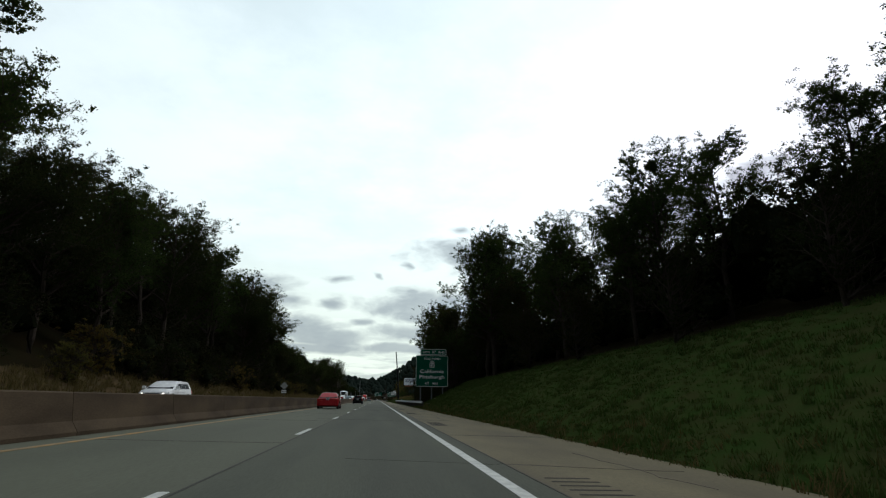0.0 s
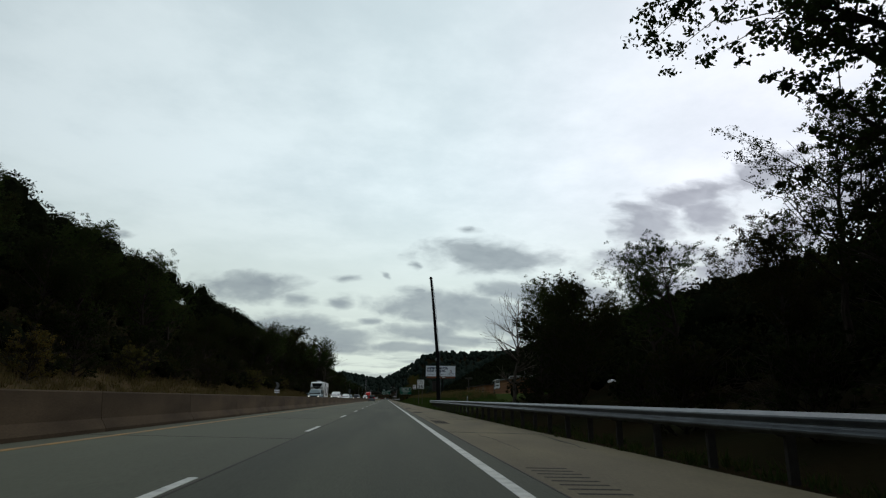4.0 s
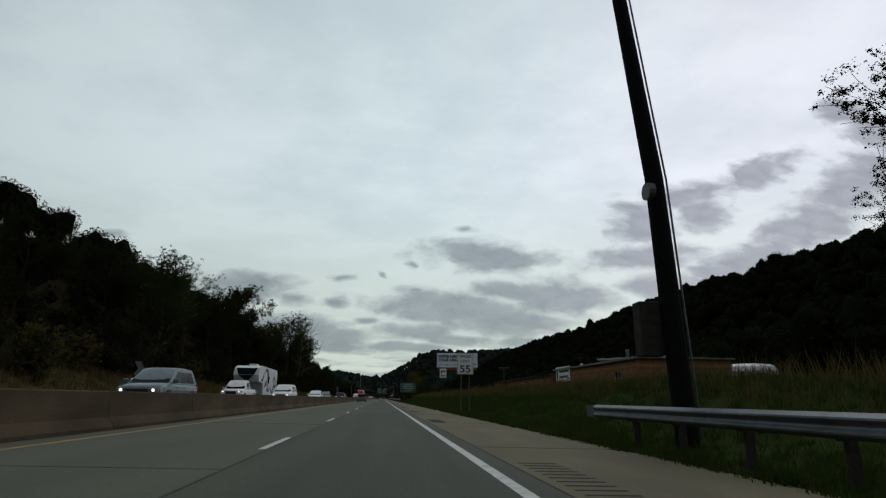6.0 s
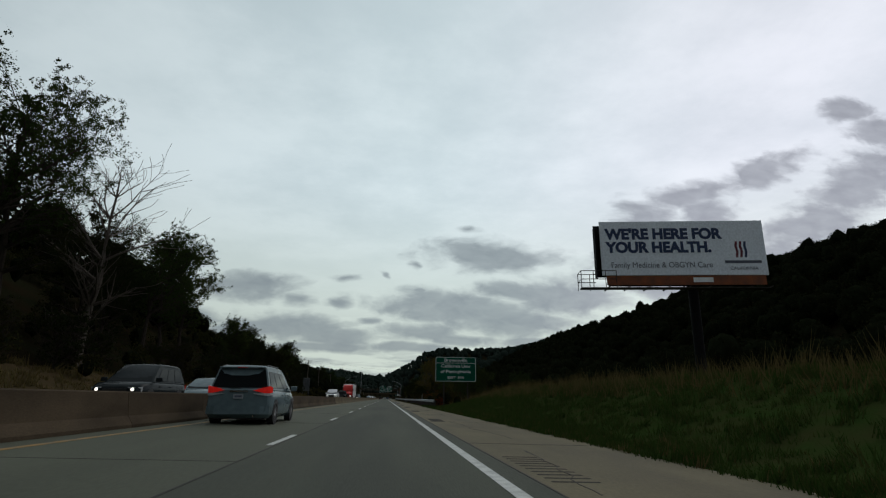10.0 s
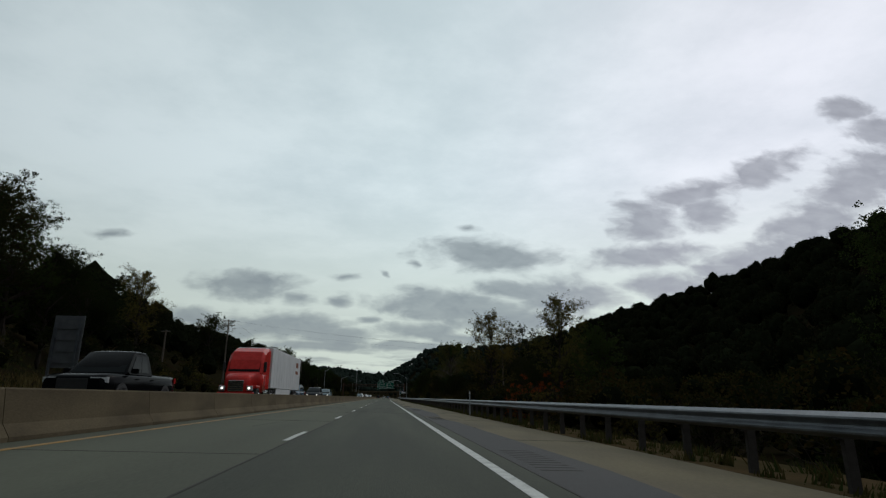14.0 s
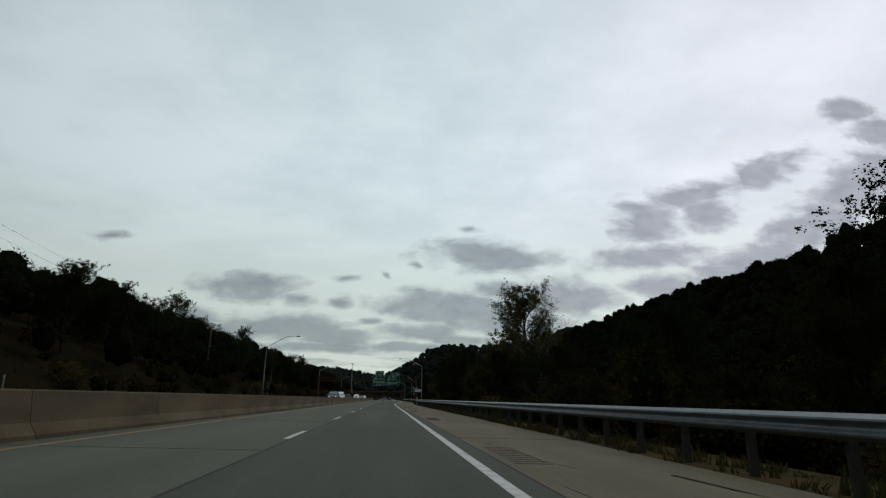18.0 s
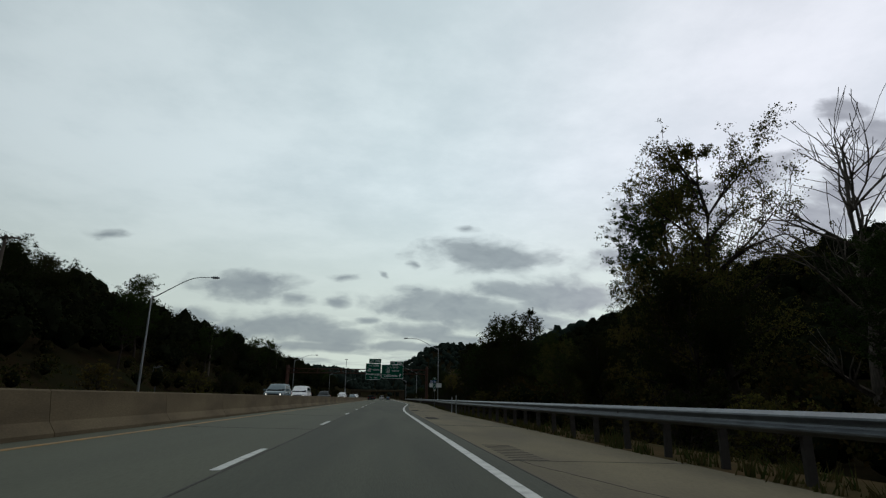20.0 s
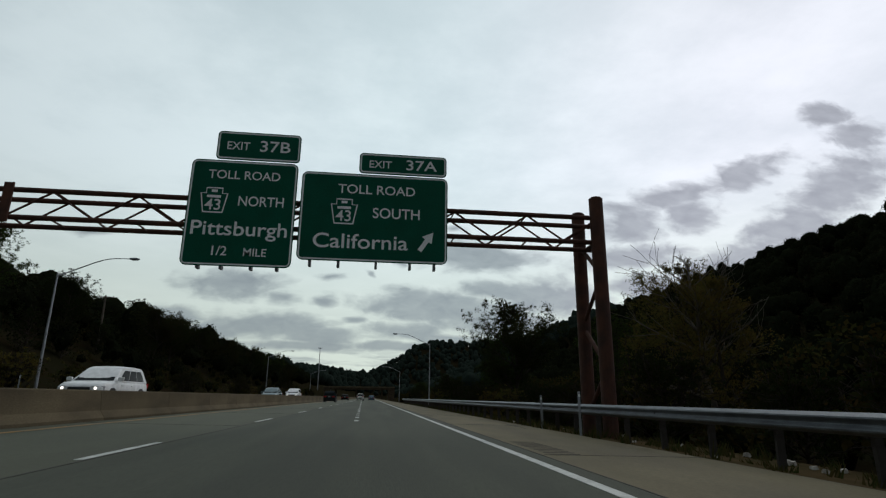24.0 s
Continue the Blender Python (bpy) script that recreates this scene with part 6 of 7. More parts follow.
# the bridge over the road far ahead
t = thing("overpass", "pale concrete overpass crossing the highway far ahead", "bridge", at=pose(0, 1000, 0))
part("deck", boxed(-26, 16, -5, 5, 5.4, 6.5, 0.05), M_BARRIER, t)
part("parapet", boxed(-26, 16, -5.2, -4.9, 6.5, 7.2), M_BARRIER_PALE, t)
for x in (-19, -6.9, 8.5):
    part("pier", boxed(x - 0.5, x + 0.5, -3, 3, -0.6, 5.4, 0.05), M_BARRIER, t)
for x in (-26, 12):
    part("abutment", boxed(x, x + 4, -5, 5, -1, 5.38), M_BARRIER, t)


# ---- vehicles ----
def wheel(car, x, y, r, w, side):
    bm = bmesh.new()
    prof = [(-w / 2, r * 0.70), (-w / 2, r * 0.93), (-w * 0.38, r), (w * 0.38, r), (w / 2, r * 0.93), (w / 2, r * 0.70)]
    n = 20
    rings = [[bm.verts.new((a, b * math.cos(2 * math.pi * k / n), b * math.sin(2 * math.pi * k / n))) for a, b in prof] for k in range(n)]
    for k in range(n):
        for i in range(len(prof)):
            bm.faces.new((rings[k][i], rings[(k + 1) % n][i], rings[(k + 1) % n][(i + 1) % 6], rings[k][(i + 1) % 6]))
    ty = part("wheel", bm, M_TYRE, car, "black tyre on an alloy rim", True)
    ty.location = (x, y, r)
    bm = bmesh.new()
    s = side * w * 0.42
    tube(bm, [(s - side * 0.10, 0, 0), (s - side * 0.09, 0, 0)], r * 0.70, 16)
    tube(bm, [(s - side * 0.09, 0, 0), (s, 0, 0)], r * 0.14, 8)
    for k in range(5):
        a = 2 * math.pi * k / 5
        c, q = math.cos(a), math.sin(a)
        tube(bm, [(s - side * 0.01, c * r * 0.1, q * r * 0.1), (s - side * 0.02, c * r * 0.68, q * r * 0.68)], [r * 0.11, r * 0.08], 6)
    part("rim", bm, M_RIM, ty, "five-spoke alloy rim")
    return ty


def quad_on(c, u0, u1, v0, v1):
    """A smaller quad on a quad: u along the first edge, v up."""
    a, b, d, e = [Vector(p) for p in c]
    def at(u, v):
        return a.lerp(b, u).lerp(e.lerp(d, u), v)
    return [at(u0, v0), at(u1, v0), at(u1, v1), at(u0, v1)]


def car(name, label, category, x, y, oncoming, L, W, H, coat, belt, cabin, hood=None, side_cuts=(0.08, 0.5, 0.92), group="", lit=False, wheel_r=0.34, rails=False, tail="wide", bed=None, clear=0.19, rear_z=None, plate_z=0.85, tilt_z=None):
    """cabin: base rear, base front, roof rear, roof front as shares of the length from the rear. hood: heights at the front end."""
    zx = OPP if x < -6.7 else -0.02 * x
    t = thing(name, label, category, group, at=pose(x, y, zx + 0.004, 0, 0, 180 if oncoming else 0))
    hw = W / 2
    nose, cowl = hood or (belt * 0.86, belt * 0.98)
    rear_top = rear_z or belt
    stations = [(0.0, 0.90, rear_top - 0.05, clear + 0.16), (0.025, 0.97, rear_top, clear + 0.06), (0.12, 1.0, rear_top, clear), (cabin[0] + 0.02, 1.0, belt if not bed else rear_top, clear), (0.5, 1.0, belt, clear), (cabin[1], 1.0, cowl, clear), (0.90, 0.98, (nose + cowl) / 2 + 0.02, clear), (0.97, 0.93, nose, clear + 0.02), (1.0, 0.82, nose - 0.10, clear + 0.08)]
    stations.sort()
    secs = []
    for f, w, zt, zb in stations:
        yy, w = (f - 0.5) * L, w * hw
        secs.append([(-w * 0.90, yy, zb), (-w * 0.98, yy, zb + 0.12), (-w, yy, zb + 0.45 * (zt - zb)), (-w * 0.975, yy, zt - 0.12), (-w * 0.90, yy, zt - 0.015), (-w * 0.5, yy, zt + 0.012),
                     (w * 0.5, yy, zt + 0.012), (w * 0.90, yy, zt - 0.015), (w * 0.975, yy, zt - 0.12), (w, yy, zb + 0.45 * (zt - zb)), (w * 0.98, yy, zb + 0.12), (w * 0.90, yy, zb)])
    body = part("body", loft(secs), coat, t, "", True)
    body.data.polygons.foreach_set("use_smooth", [abs(p.normal.y) < 0.9 for p in body.data.polygons])
    # cabin with rounded roof
    b0, b1, r0, r1 = [(f - 0.5) * L for f in cabin]
    wb, wr = hw * 0.93, hw * 0.74
    zb = belt - 0.03
    rows = [(b0, zb, wb), (r0 - 0.02 * L * 0.3, H - 0.09, wr * 1.03), (r0 + 0.03 * L, H - 0.012, wr), ((r0 + r1) / 2, H, wr * 1.01), (r1 - 0.05 * L, H - 0.012, wr), (r1, H - 0.07, wr * 1.02), (b1, zb, wb)]
    bm = bmesh.new()
    vs = []
    for yy, z, w in rows:
        k = 1 if z > belt else 0
        half_row = [(1.0, 0.0), (0.965, 0.022), (0.88, 0.04), (0.62, 0.052), (0.25, 0.058)]
        vs.append([bm.verts.new((-w * a, yy, z + k * b)) for a, b in half_row] + [bm.verts.new((w * a, yy, z + k * b)) for a, b in half_row[::-1]])
    for a, b in zip(vs, vs[1:]):
        for i in range(len(a) - 1):
            bm.faces.new((a[i], a[i + 1], b[i + 1], b[i]))
    lo = [bm.verts.new((s * wb, yy, zb - 0.02)) for s, yy in ((-1, b0), (1, b0), (1, b1), (-1, b1))]
    bm.faces.new([v[0] for v in vs])
    bm.faces.new([v[-1] for v in vs][::-1])
    bm.faces.new(lo)
    shell = part("cabin", bm, coat, t)
    shell.data.polygons.foreach_set("use_smooth", [abs(p.normal.x) < 0.75 for p in shell.data.polygons])
    rear = [(-wb, b0, zb), (wb, b0, zb), (wr * 1.03, r0 - 0.006 * L, H - 0.09), (-wr * 1.03, r0 - 0.006 * L, H - 0.09)]
    front = [(wb, b1, zb), (-wb, b1, zb), (-wr * 1.02, r1, H - 0.07), (wr * 1.02, r1, H - 0.07)]
    part("rear_window", panel(bmesh.new(), quad_on(rear, 0.03, 0.97, 0.10, 0.97), 0.012), M_GLASS, t, "dark tinted rear window")
    part("windshield", panel(bmesh.new(), quad_on(front, 0.05, 0.95, 0.06, 0.98), 0.012), M_GLASS, t)
    for s in (-1, 1):
        side = [(s * wb, b0 + 0.03 * L, zb + 0.02), (s * wb, b1 - 0.03 * L, zb + 0.02), (s * wr * 1.02, r1 - 0.02 * L, H - 0.10), (s * wr * 1.02, r0 + 0.02 * L, H - 0.10)]
        for u0, u1 in zip(side_cuts, side_cuts[1:]):
            c = quad_on(side, u0 + 0.012, u1 - 0.012, 0.08, 0.92)
            part("side_window", panel(bmesh.new(), c if s > 0 else c[::-1], 0.014), M_GLASS, t)
        m = part("mirror", boxed(min(s * hw * 0.96, s * (hw + 0.19)), max(s * hw * 0.96, s * (hw + 0.19)), b1 - 0.10 * L * 0.6, b1 - 0.10 * L * 0.6 + 0.11, zb + 0.02, zb + 0.19, 0.03), coat, t)
        for f in (0.40, 0.62):
            part("door_handle", boxed(min(s * hw * 0.985, s * (hw + 0.022)), max(s * hw * 0.985, s * (hw + 0.022)), (f - 0.5) * L, (f - 0.5) * L + 0.16, belt - 0.20, belt - 0.165, 0.008), coat, t)
        for f in (0.19, 0.815):
            yy = (f - 0.5) * L
            part("wheel_arch", tubed([(s * (hw * 0.80), yy, wheel_r + 0.02), (s * (hw * 1.004), yy, wheel_r + 0.02)], wheel_r + 0.07, 20), M_TRIM, t)
            wheel(t, s * (hw - 0.10), yy, wheel_r, 0.22, s)
        # lamps
        if tail == "tall":
            part("tail_light", loft([[(s * hw * 0.88 * k, -0.5 * L - 0.02 + d, z), (s * hw * 1.0 * k, -0.5 * L + 0.09 + d, z), (s * hw * 0.98 * k, -0.5 * L + 0.2 + d, z), (s * hw * 0.86 * k, -0.5 * L + 0.12 + d, z)] for z, d, k in ((0.68, 0.0, 1.0), (0.95, 0.0, 1.0), (belt + 0.02, 0.05, 0.985), (belt + 0.30, 0.30, 0.86))]), M_TAIL, t, "tall red tail lamp")
        elif tail == "wedge":
            # the lens is widest at the corner and tapers inwards over the tailgate, with a clear strip below
            for nm, m_, z0, z1, lab in (("tail_light", M_TAILGLOW if lit and not oncoming else M_TAIL, 0.06, 0.24, "red wedge-shaped tail lamp"), ("reverse_light", M_HEADOFF, -0.02, 0.055, "clear reversing lamp")):
                part(nm, loft([[(s * hw * a, -0.5 * L + d, zb - 0.16 + (z0 + dz0)), (s * hw * a, -0.5 * L + d, zb - 0.16 + (z1 + dz1)), (s * hw * a * 0.98, -0.5 * L + d + 0.10, zb - 0.16 + (z1 + dz1)), (s * hw * a * 0.98, -0.5 * L + d + 0.10, zb - 0.16 + (z0 + dz0))]
                               for a, d, dz0, dz1 in ((0.46, -0.035, 0.10 if z0 > 0 else 0.06, -0.10 if z0 > 0 else -0.005), (0.80, -0.03, 0.0, 0.0), (0.955, 0.03, 0.0, 0.04 if z0 > 0 else 0), (1.015, 0.22, 0.03, 0.0))]), m_, t, lab)
        else:
            zt = min(belt - 0.08, rear_top - 0.06)
            part("tail_light", loft([[(s * hw * a, -0.5 * L + d, zt - 0.20 + k), (s * hw * a, -0.5 * L + d, zt + k)] + [(s * hw * a * 0.98, -0.5 * L + d + 0.12, zt + k), (s * hw * a * 0.98, -0.5 * L + d + 0.12, zt - 0.2 + k)] for a, d, k in ((0.52, -0.02, 0.02), (0.80, 0.0, 0.02), (0.985, 0.09, 0.03))]), M_TAILGLOW if lit and not oncoming else M_TAIL, t, "red tail lamp")
        part("headlight", loft([[(s * hw * a, 0.5 * L - d, nose - 0.22), (s * hw * a, 0.5 * L - d, nose - 0.07), (s * hw * a, 0.5 * L - d - 0.12, nose - 0.05), (s * hw * a, 0.5 * L - d - 0.12, nose - 0.24)] for a, d in ((0.50, 0.0), (0.72, 0.03), (0.93, 0.16))]), M_HEADOFF, t, "headlamp")
        if lit and oncoming:
            part("bulb", tubed([(s * hw * 0.66, 0.5 * L - 0.06, nose - 0.145), (s * hw * 0.66, 0.5 * L + 0.004, nose - 0.145), (s * hw * 0.66, 0.5 * L + 0.012, nose - 0.145)], [0.06, 0.06, 0.03], 12), M_HEADON, t, "lit headlamp bulb")
        if rails:
            part("roof_rail", tubed([(s * wr * 0.92, r0 + 0.06 * L, H + 0.01), (s * wr * 0.92, r0 + 0.08 * L, H + 0.06), (s * wr * 0.92, r1 - 0.12 * L, H + 0.06), (s * wr * 0.92, r1 - 0.10 * L, H + 0.01)], 0.02, 6), M_TRIM, t)
    part("rear_bumper", loft([[(k * hw * a, -0.5 * L + d, z) for k in (1,) for z in ()] + [(hw * a, -0.5 * L + d, clear + 0.12), (hw * a, -0.5 * L + d, clear + 0.36), (hw * a, -0.5 * L + d + 0.15, clear + 0.36), (hw * a, -0.5 * L + d + 0.15, clear + 0.12)] for a, d in ((-0.97, 0.06), (-0.7, -0.05), (0.7, -0.05), (0.97, 0.06))]), M_CHROME if bed else coat, t)
    part("front_bumper", loft([[(hw * a, 0.5 * L - d, clear + 0.04), (hw * a, 0.5 * L - d, clear + 0.28), (hw * a, 0.5 * L - d - 0.2, clear + 0.28), (hw * a, 0.5 * L - d - 0.2, clear + 0.04)] for a, d in ((-0.93, 0.16), (-0.6, -0.03), (0.6, -0.03), (0.93, 0.16))]), M_CHROME if bed else coat, t)
    part("grille", boxed(-hw * 0.45, hw * 0.45, 0.5 * L - 0.05, 0.5 * L + 0.012, clear + 0.30, nose - 0.10, 0.02), M_TRIM, t, "dark radiator grille")
    part("number_plate", boxed(-0.15, 0.15, -0.5 * L - 0.035, -0.5 * L - 0.01, plate_z - 0.075, plate_z + 0.075, 0.004), M_PLATE, t)
    part("plate_bar", boxed(-0.11, 0.11, -0.5 * L - 0.040, -0.5 * L - 0.035, plate_z - 0.03, plate_z + 0.03), M_INKGREY, t)
    part("underbody", boxed(-hw * 0.82, hw * 0.82, -0.46 * L, 0.46 * L, clear - 0.03, clear + 0.12), M_TRIM, t)
    if bed:
        part("bed_floor", boxed(-hw * 0.80, hw * 0.80, -0.47 * L, b0 - 0.1, belt - 0.02, belt + 0.018), M_TRIM, t, "open dark cargo bed")
        part("tailgate_trim", boxed(-hw * 0.7, hw * 0.7, -0.5 * L - 0.03, -0.5 * L - 0.012, belt - 0.35, belt - 0.28), M_TRIM, t)
    else:
        part("badge_bar", boxed(-0.28, 0.28, -0.5 * L - 0.03, -0.5 * L - 0.005, plate_z + 0.13, plate_z + 0.18), M_CHROME, t)
        part("wiper", boxed(-0.28, 0.05, b0 - 0.02, b0 + 0.02, zb + 0.06, zb + 0.075), M_TRIM, t)
    if rails:
        part("spoiler", boxed(-wr * 0.98, wr * 0.98, r0 - 0.16, r0 + 0.10, H - 0.06, H - 0.015, 0.02), coat, t, "lip over the rear window")
        part("third_brake_light", boxed(-0.16, 0.16, r0 - 0.168, r0 - 0.15, H - 0.055, H - 0.03), M_TAIL, t)
    if tail == "tall":
        part("bumper_strip", boxed(-hw * 0.86, hw * 0.86, -0.5 * L - 0.062, -0.5 * L - 0.045, clear + 0.36, clear + 0.39), M_CHROME, t, "chrome strip over the bumper")
        part("gate_bar", boxed(-0.36, 0.36, -0.5 * L - 0.035, -0.5 * L - 0.008, plate_z + 0.12, plate_z + 0.19), M_CHROME, t)
        for s in (-1, 1):
            part("window_trim", tubed([(s * (wb + 0.012), b0 + 0.05 * L, zb + 0.02), (s * (wb + 0.012), b1 - 0.05 * L, zb + 0.02)], 0.014, 6), M_CHROME, t, "bright strip under the side windows")
    part("exhaust", tubed([(hw * 0.5, -0.5 * L - 0.03, clear + 0.06), (hw * 0.5, -0.42 * L, clear + 0.06)], 0.03, 8), M_CHROME, t)
    return t


GO, GA = "oncoming traffic", "traffic ahead"
VAN = dict(belt=1.08, cabin=(0.02, 0.83, 0.07, 0.60), hood=(0.84, 1.05), side_cuts=(0.02, 0.30, 0.62, 0.90))
WAGON = dict(belt=0.98, cabin=(0.03, 0.74, 0.14, 0.50), hood=(0.76, 0.95), side_cuts=(0.10, 0.34, 0.64, 0.93))
SUVS = dict(belt=1.05, cabin=(0.03, 0.77, 0.09, 0.56), hood=(0.88, 1.05), side_cuts=(0.06, 0.33, 0.62, 0.93))
SEDAN = dict(belt=0.92, cabin=(0.12, 0.76, 0.28, 0.54), hood=(0.70, 0.90), side_cuts=(0.10, 0.50, 0.92))
PICK = dict(belt=1.22, cabin=(0.40, 0.76, 0.43, 0.62), hood=(1.10, 1.20), side_cuts=(0.06, 0.46, 0.95), bed=True, wheel_r=0.40, clear=0.30, plate_z=0.62)

car("car", "black station wagon with tall red tail lamps in the passing lane", "car", -4.05, 110.6, False, 4.87, 1.86, 1.50, P_BLACK, group=GA, tail="tall", rails=True, **WAGON)
car("car", "red sports coupe with a low roof in the passing lane", "car", -4.75, 54.6, False, 4.83, 1.92, 1.37, P_RED, group=GA, **SEDAN)
car("minivan", "blue-grey silver minivan with red tail lamps in the passing lane", "minivan", -4.72, 293.0, False, 5.08, 1.98, 1.79, P_SILVER, group=GA, rails=True, lit=True, wheel_r=0.35, tail="wedge", **VAN)
car("pickup_truck", "white pickup truck far ahead in the driving lane", "pickup truck", -1.3, 824.0, False, 5.6, 2.0, 1.88, P_WHITE, group=GA, **PICK)
car("car", "dark grey sport utility car ahead in the passing lane", "car", -4.9, 748.0, False, 4.7, 1.9, 1.70, P_DARK, group=GA, **SUVS)
car("car", "black sedan far ahead in the passing lane", "car", -5.0, 806.0, False, 4.8, 1.86, 1.46, P_BLACK, group=GA, **SEDAN)
car("car", "dark blue car far ahead in the exit lane", "car", 2.0, 838.0, False, 4.6, 1.84, 1.5, P_BLUE, group=GA, **SEDAN)

NEAR, FARL = -9.9, -13.5
for lab, x, y, dims, coat, style in (
        ("white oncoming hatchback beyond the barrier", FARL, 37.5, (4.4, 1.82, 1.50), P_WHITE, SUVS),
        ("silver-blue oncoming sport utility car with lit headlamps", NEAR, 189.2, (4.6, 1.86, 1.68), P_SILVER, SUVS),
        ("white oncoming sport utility car with lit headlamps", NEAR, 221.4, (4.7, 1.88, 1.70), P_WHITE, SUVS),
        ("white oncoming sedan beyond the barrier", NEAR, 248.2, (4.8, 1.86, 1.46), P_WHITE, SEDAN),
        ("silver oncoming sedan beyond the barrier", NEAR, 262.5, (4.7, 1.84, 1.46), P_SILVER, SEDAN),
        ("dark grey oncoming sport utility car with lit headlamps", NEAR, 296.0, (4.7, 1.88, 1.72), P_DARK, SUVS),
        ("silver oncoming sedan following a dark car", NEAR, 304.5, (4.7, 1.84, 1.46), P_SILVER, SEDAN),
        ("slate blue oncoming sport utility car", NEAR, 441.8, (4.6, 1.86, 1.66), P_BLUE, SUVS),
        ("pale silver oncoming sedan with lit headlamps", FARL, 464.0, (4.8, 1.86, 1.48), P_WHITE, SEDAN),
        ("dark green-grey oncoming sport utility car", NEAR, 459.6, (4.6, 1.88, 1.68), P_DARK, SUVS),
        ("silver oncoming sport utility car with lit headlamps", NEAR, 474.0, (4.6, 1.86, 1.66), P_SILVER, SUVS),
        ("silver oncoming crossover with lit headlamps", NEAR, 597.5, (4.6, 1.86, 1.64), P_SILVER, SUVS),
        ("pale silver oncoming minivan with lit headlamps", NEAR, 612.0, (4.9, 1.92, 1.75), P_WHITE, VAN),
        ("dark oncoming sedan beyond the barrier", NEAR, 638.0, (4.7, 1.84, 1.46), P_DARK, SEDAN),
        ("white oncoming sport utility car beside the gantry", NEAR, 679.3, (4.6, 1.88, 1.66), P_WHITE, SUVS),
        ("silver oncoming sedan with lit headlamps", NEAR, 722.0, (4.7, 1.84, 1.46), P_SILVER, SEDAN),
        ("white oncoming crossover with lit headlamps", NEAR, 741.0, (4.6, 1.86, 1.64), P_WHITE, SUVS)):
    car("car", lab, "car", x, y, True, *dims, coat, group=GO, lit=True, **style)
car("pickup_truck", "white oncoming crew-cab pickup truck with lit headlamps", "pickup truck", NEAR, 379.0, True, 5.9, 2.03, 1.97, P_WHITE, group=GO, lit=True, **PICK)
car("pickup_truck", "black oncoming crew-cab pickup truck beyond the barrier", "pickup truck", NEAR, 402.3, True, 5.9, 2.05, 1.98, P_BLACK, group=GO, **PICK)
car("pickup_truck", "white oncoming pickup truck towing a camping trailer", "pickup truck", FARL, 217.9, True, 5.7, 2.03, 1.95, P_WHITE, group=GO, lit=True, **PICK)

# the camping trailer behind the white pickup
t = thing("camping_trailer", "tall white fifth-wheel camping trailer with black and grey swirls", "trailer", at=pose(FARL, 220.6, OPP + 0.004, 0, 0, 180))
hull = [(-9.2, 0.75), (-9.3, 3.2), (-8.9, 3.45), (-0.8, 3.55), (0.2, 3.3), (0.55, 2.6), (0.1, 2.0), (-1.7, 1.85), (-2.0, 0.75)]
bm = loft([[(s, yy, zz) for yy, zz in hull] for s in (-1.2, 1.2)])
part("hull", bm, P_TRAILER, t)
part("air_conditioner", boxed(-0.4, 0.4, -3.0, -2.0, 3.5, 3.8, 0.06), P_TRAILER, t)
part("front_mask", panel(bmesh.new(), [(0.75, 0.565, 2.62), (-0.75, 0.565, 2.62), (-1.0, 0.235, 3.27), (1.0, 0.235, 3.27)], 0.015), M_GLASS, t, "dark sloping front cap")
part("front_wedge", panel(bmesh.new(), [(0.1, 0.165, 2.08), (-0.1, 0.165, 2.08), (-0.72, 0.53, 2.58), (0.72, 0.53, 2.58)], 0.015), M_SIGNBLACK, t, "dark wedge under the front cap")
for s in (-1, 1):
    for k, (cy, cz, rr, a0, a1, th) in enumerate(((-3.4, 2.2, 1.2, 0.4, 4.6, 0.42), (-3.3, 2.3, 0.7, 1.6, 6.0, 0.26), (-6.6, 2.0, 1.1, 2.0, 6.4, 0.40), (-1.2, 2.9, 0.9, 2.9, 5.4, 0.36), (-7.6, 1.9, 0.8, 0.2, 3.4, 0.3), (-4.6, 1.9, 0.9, 3.4, 5.9, 0.34), (-8.0, 2.4, 0.9, 3.2, 5.8, 0.3), (-2.2, 3.0, 1.6, 3.5, 4.7, 0.3))):
        pts_o = [(cy + rr * math.cos(a0 + (a1 - a0) * i / 14), cz + rr * math.sin(a0 + (a1 - a0) * i / 14)) for i in range(15)]
        pts_i = [(cy + (rr - th * math.sin(math.pi * i / 14)) * math.cos(a0 + (a1 - a0) * i / 14), cz + (rr - th * math.sin(math.pi * i / 14)) * math.sin(a0 + (a1 - a0) * i / 14)) for i in range(15)][::-1]
        o = pts_o + pts_i[1:-1]
        xa, xb = s * 1.2, s * 1.212
        part("swirl", loft([[(xa, p_, q_) for p_, q_ in o], [(xb, p_, q_) for p_, q_ in o]]), M_INKGREY if k in (1, 4) else M_SIGNBLACK, t)
    for yy in (-6.4, -7.4):
        wheel(t, s * 1.05, yy, 0.38, 0.22, s)
    part("side_window", boxed(min(s * 1.2, s * 1.215), max(s * 1.2, s * 1.215), -4.9, -4.2, 1.9, 2.6, 0.004), M_GLASS, t)
part("chassis", boxed(-0.9, 0.9, -9.0, -1.9, 0.55, 0.78), M_TRIM, t)

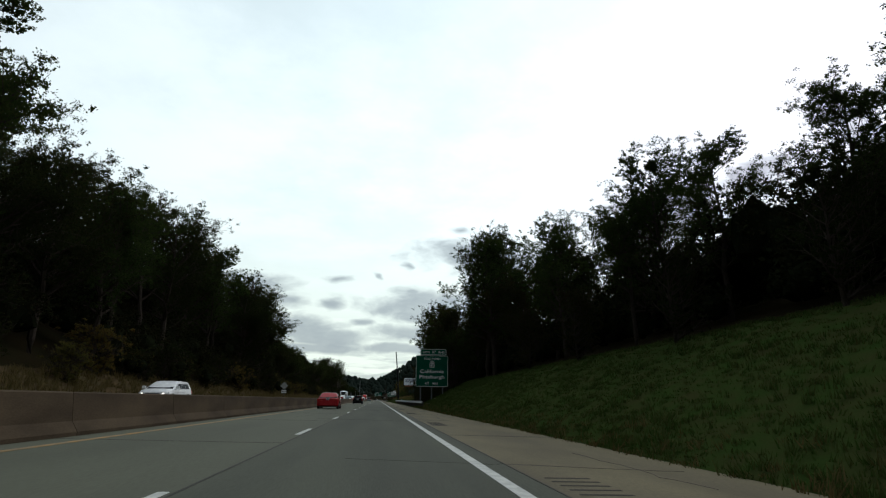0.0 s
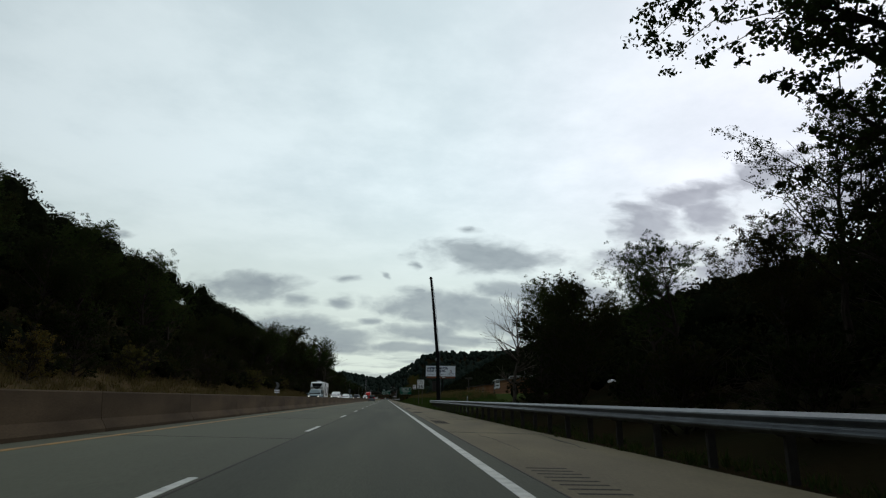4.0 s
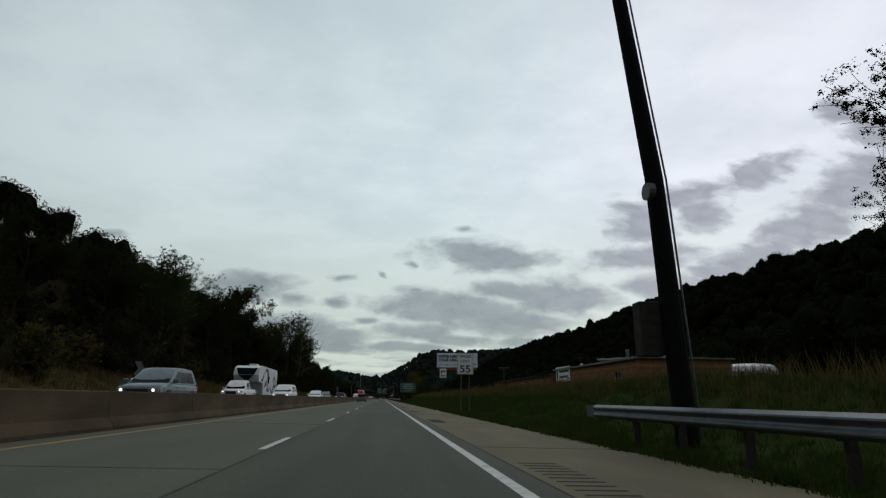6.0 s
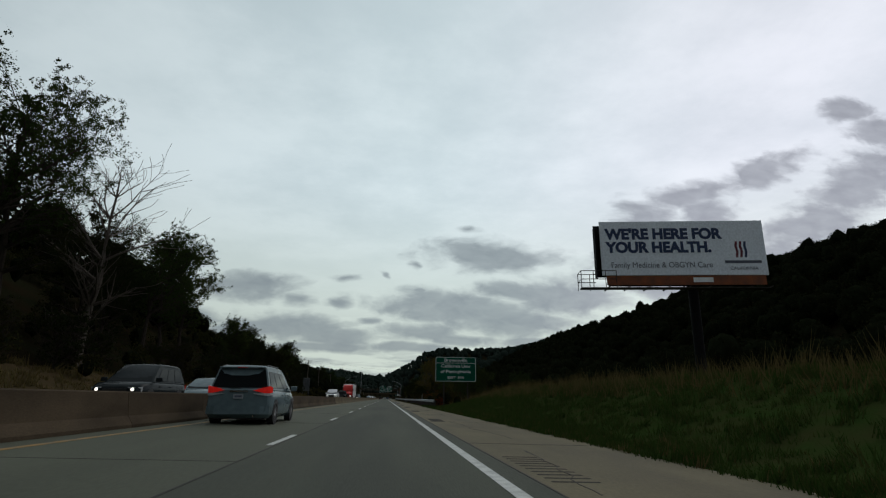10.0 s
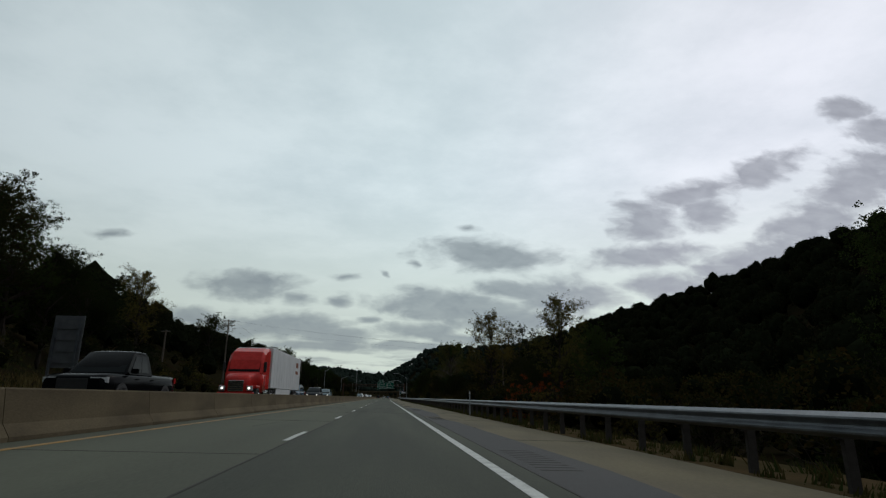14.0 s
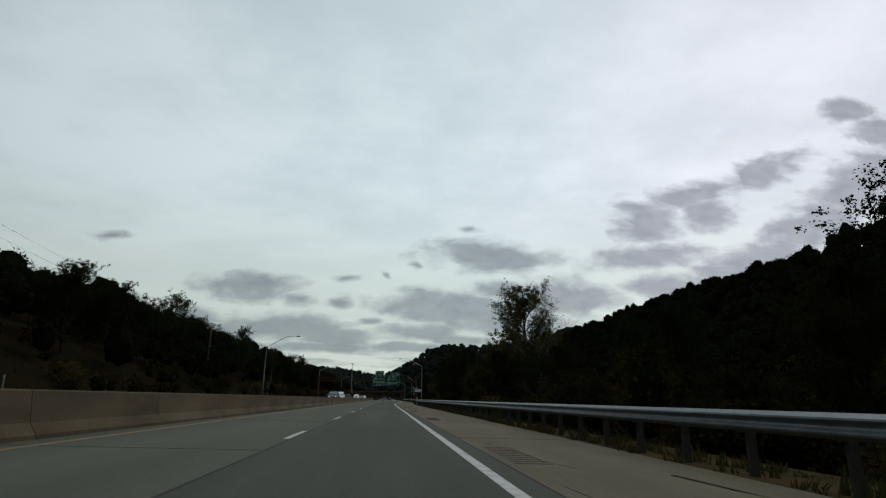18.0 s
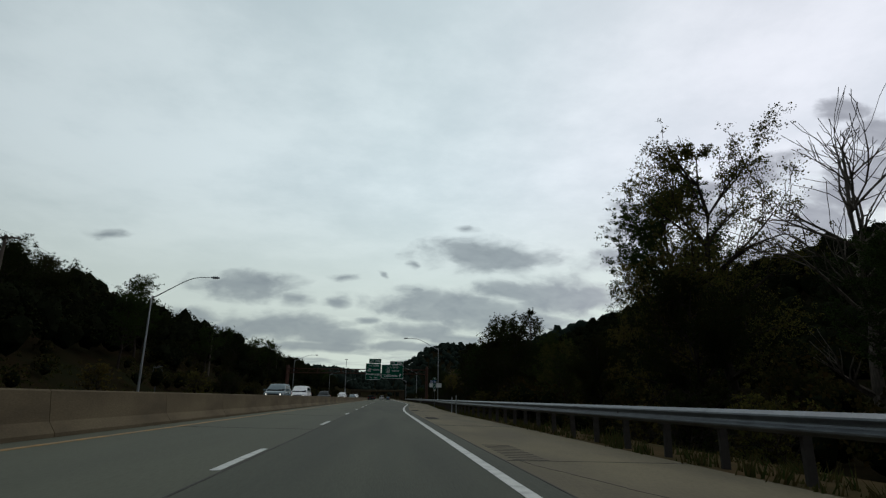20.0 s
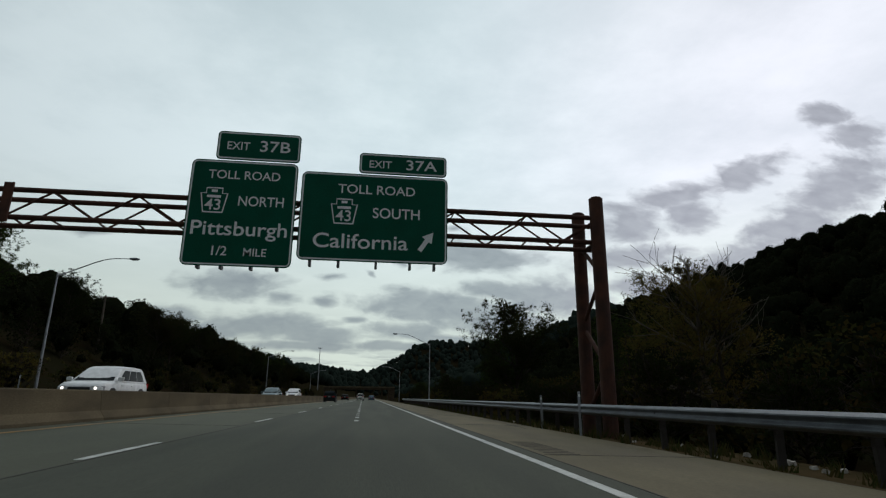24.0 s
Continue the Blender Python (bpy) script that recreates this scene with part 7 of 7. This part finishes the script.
# the red road tractor with its white box trailer
t = thing("semi_truck", "red road tractor pulling a long white box trailer", "truck", at=pose(-10.0, 419.0, OPP + 0.004, 0, 0, 180))
secs = []
for yy, w, zt in ((-0.05, 0.62, 1.55), (-0.35, 0.80, 1.85), (-1.7, 0.98, 2.05), (-1.75, 1.2, 2.08), (-3.2, 1.22, 2.1)):
    secs.append([(-w, yy, 0.75), (-w, yy, zt - 0.15), (-w * 0.85, yy, zt), (w * 0.85, yy, zt), (w, yy, zt - 0.15), (w, yy, 0.75)])
part("hood", loft(secs), P_TRUCK, t, "", True)
secs = []
for yy, z0, zt in ((-1.75, 2.05, 2.1), (-2.15, 2.05, 2.95), (-2.6, 1.0, 3.55), (-3.4, 1.0, 3.85), (-4.4, 1.0, 3.95)):
    secs.append([(-1.2, yy, z0), (-1.2, yy, zt - 0.25), (-1.0, yy, zt), (1.0, yy, zt), (1.2, yy, zt - 0.25), (1.2, yy, z0)])
part("cab", loft(secs), P_TRUCK, t)
part("windshield", panel(bmesh.new(), [(1.05, -1.78, 2.12), (-1.05, -1.78, 2.12), (-1.02, -2.13, 2.85), (1.02, -2.13, 2.85)], 0.02), M_GLASS, t)
part("grille", boxed(-0.5, 0.5, -0.12, 0.03, 0.80, 1.5, 0.03), M_CHROME, t, "chrome radiator grille")
for k in range(5):
    part("grille_bar", boxed(-0.45, 0.45, 0.03, 0.045, 0.88 + 0.12 * k, 0.93 + 0.12 * k), M_TRIM, t)
part("bumper", boxed(-1.15, 1.15, -0.25, 0.08, 0.38, 0.75, 0.05), P_TRUCK, t)
for s in (-1, 1):
    part("headlight", boxed(min(s * 0.70, s * 1.05), max(s * 0.70, s * 1.05), -0.3, -0.02, 0.85, 1.15, 0.04), M_HEADOFF, t, "large headlamp")
    part("bulb", tubed([(s * 0.86, -0.1, 1.0), (s * 0.86, -0.012, 1.0)], [0.08, 0.08], 12), M_HEADON, t, "lit headlamp bulb")
    part("mirror", boxed(min(s * 1.3, s * 1.48), max(s * 1.3, s * 1.48), -2.0, -1.9, 2.2, 2.8, 0.03), M_TRIM, t)
    part("side_window", boxed(min(s * 1.19, s * 1.23), max(s * 1.19, s * 1.23), -3.0, -2.3, 2.15, 2.8, 0.01), M_GLASS, t)
    part("fuel_tank", tubed([(s * 0.95, -2.6, 0.75), (s * 0.95, -4.2, 0.75)], 0.3, 14), M_CHROME, t)
    part("fender", boxed(min(s * 0.85, s * 1.2), max(s * 0.85, s * 1.2), -1.7, -0.5, 1.0, 1.2, 0.06), P_TRUCK, t)
    part("trailer_skirt", boxed(min(s * 1.24, s * 1.27), max(s * 1.24, s * 1.27), -13.5, -7.0, 0.45, 1.05, 0.01), P_TRAILER, t)
    for yy in (-1.1, -5.3, -6.5, -16.2, -17.4):
        wheel(t, s * 1.08, yy, 0.5, 0.28, s)
    for k, z in enumerate((3.1, 2.85)):
        part("writing_bar", boxed(min(s * 1.285, s * 1.292), max(s * 1.285, s * 1.292), -17.2, -15.9 + 0.1 * k, z - 0.35 * k, z + 0.45 - 0.5 * k), M_ORANGE, t)
    for k in range(12):
        part("side_rib", boxed(min(s * 1.28, s * 1.288), max(s * 1.28, s * 1.288), -5.8 - 1.1 * k, -5.76 - 1.1 * k, 1.15, 3.95), P_TRAILER, t)
part("trailer_box", boxed(-1.28, 1.28, -18.6, -4.75, 1.08, 4.02, 0.03), P_TRAILER, t, "white box trailer")
part("frame", boxed(-0.45, 0.45, -18.2, -0.6, 0.62, 1.06), M_TRIM, t)

# ---- litter along the shoulder ----
g = random.Random(9)
scrap = []
for k in range(4):
    c = [(g.uniform(0.8, 1.2) * math.cos(a) * 0.14, g.uniform(0.8, 1.2) * math.sin(a) * 0.10) for a in np.linspace(0, 5.4, 6)]
    scrap.append(mesh_of("sheet", [(x, y, 0.03 * g.random()) for x, y in c] + [(x * 0.8, y * 0.8, 0.06 + 0.05 * g.random()) for x, y in c], [tuple(range(6)), tuple(range(11, 5, -1))] + [(i, i + 6, (i + 1) % 6 + 6, (i + 1) % 6) for i in range(6)], M_SCRAP))
for k in range(56):
    y = g.choice([g.uniform(70, 100), g.uniform(205, 260), g.uniform(440, 480), g.uniform(600, 690), g.uniform(640, 690)])
    if k >= 46:
        y = g.uniform(657, 669)
    x = verge_x(y) + (g.uniform(0.4, 2.6) if y > 440 or 67 < y < 110 else g.uniform(-1.2, 0.6))
    t = thing("litter", "crumpled pale scrap of litter at the roadside", "litter", "litter along the shoulder")
    s = g.uniform(0.3, 0.85) if k < 46 else g.uniform(0.5, 1.0)
    t.matrix_world = Matrix.Translation((x, y, land(x, y) + 0.012)) @ Matrix.Rotation(g.uniform(0, 6.28), 4, "Z") @ Matrix.Diagonal((s, s, s, 1))
    child("sheet", scrap[k % 4], t)
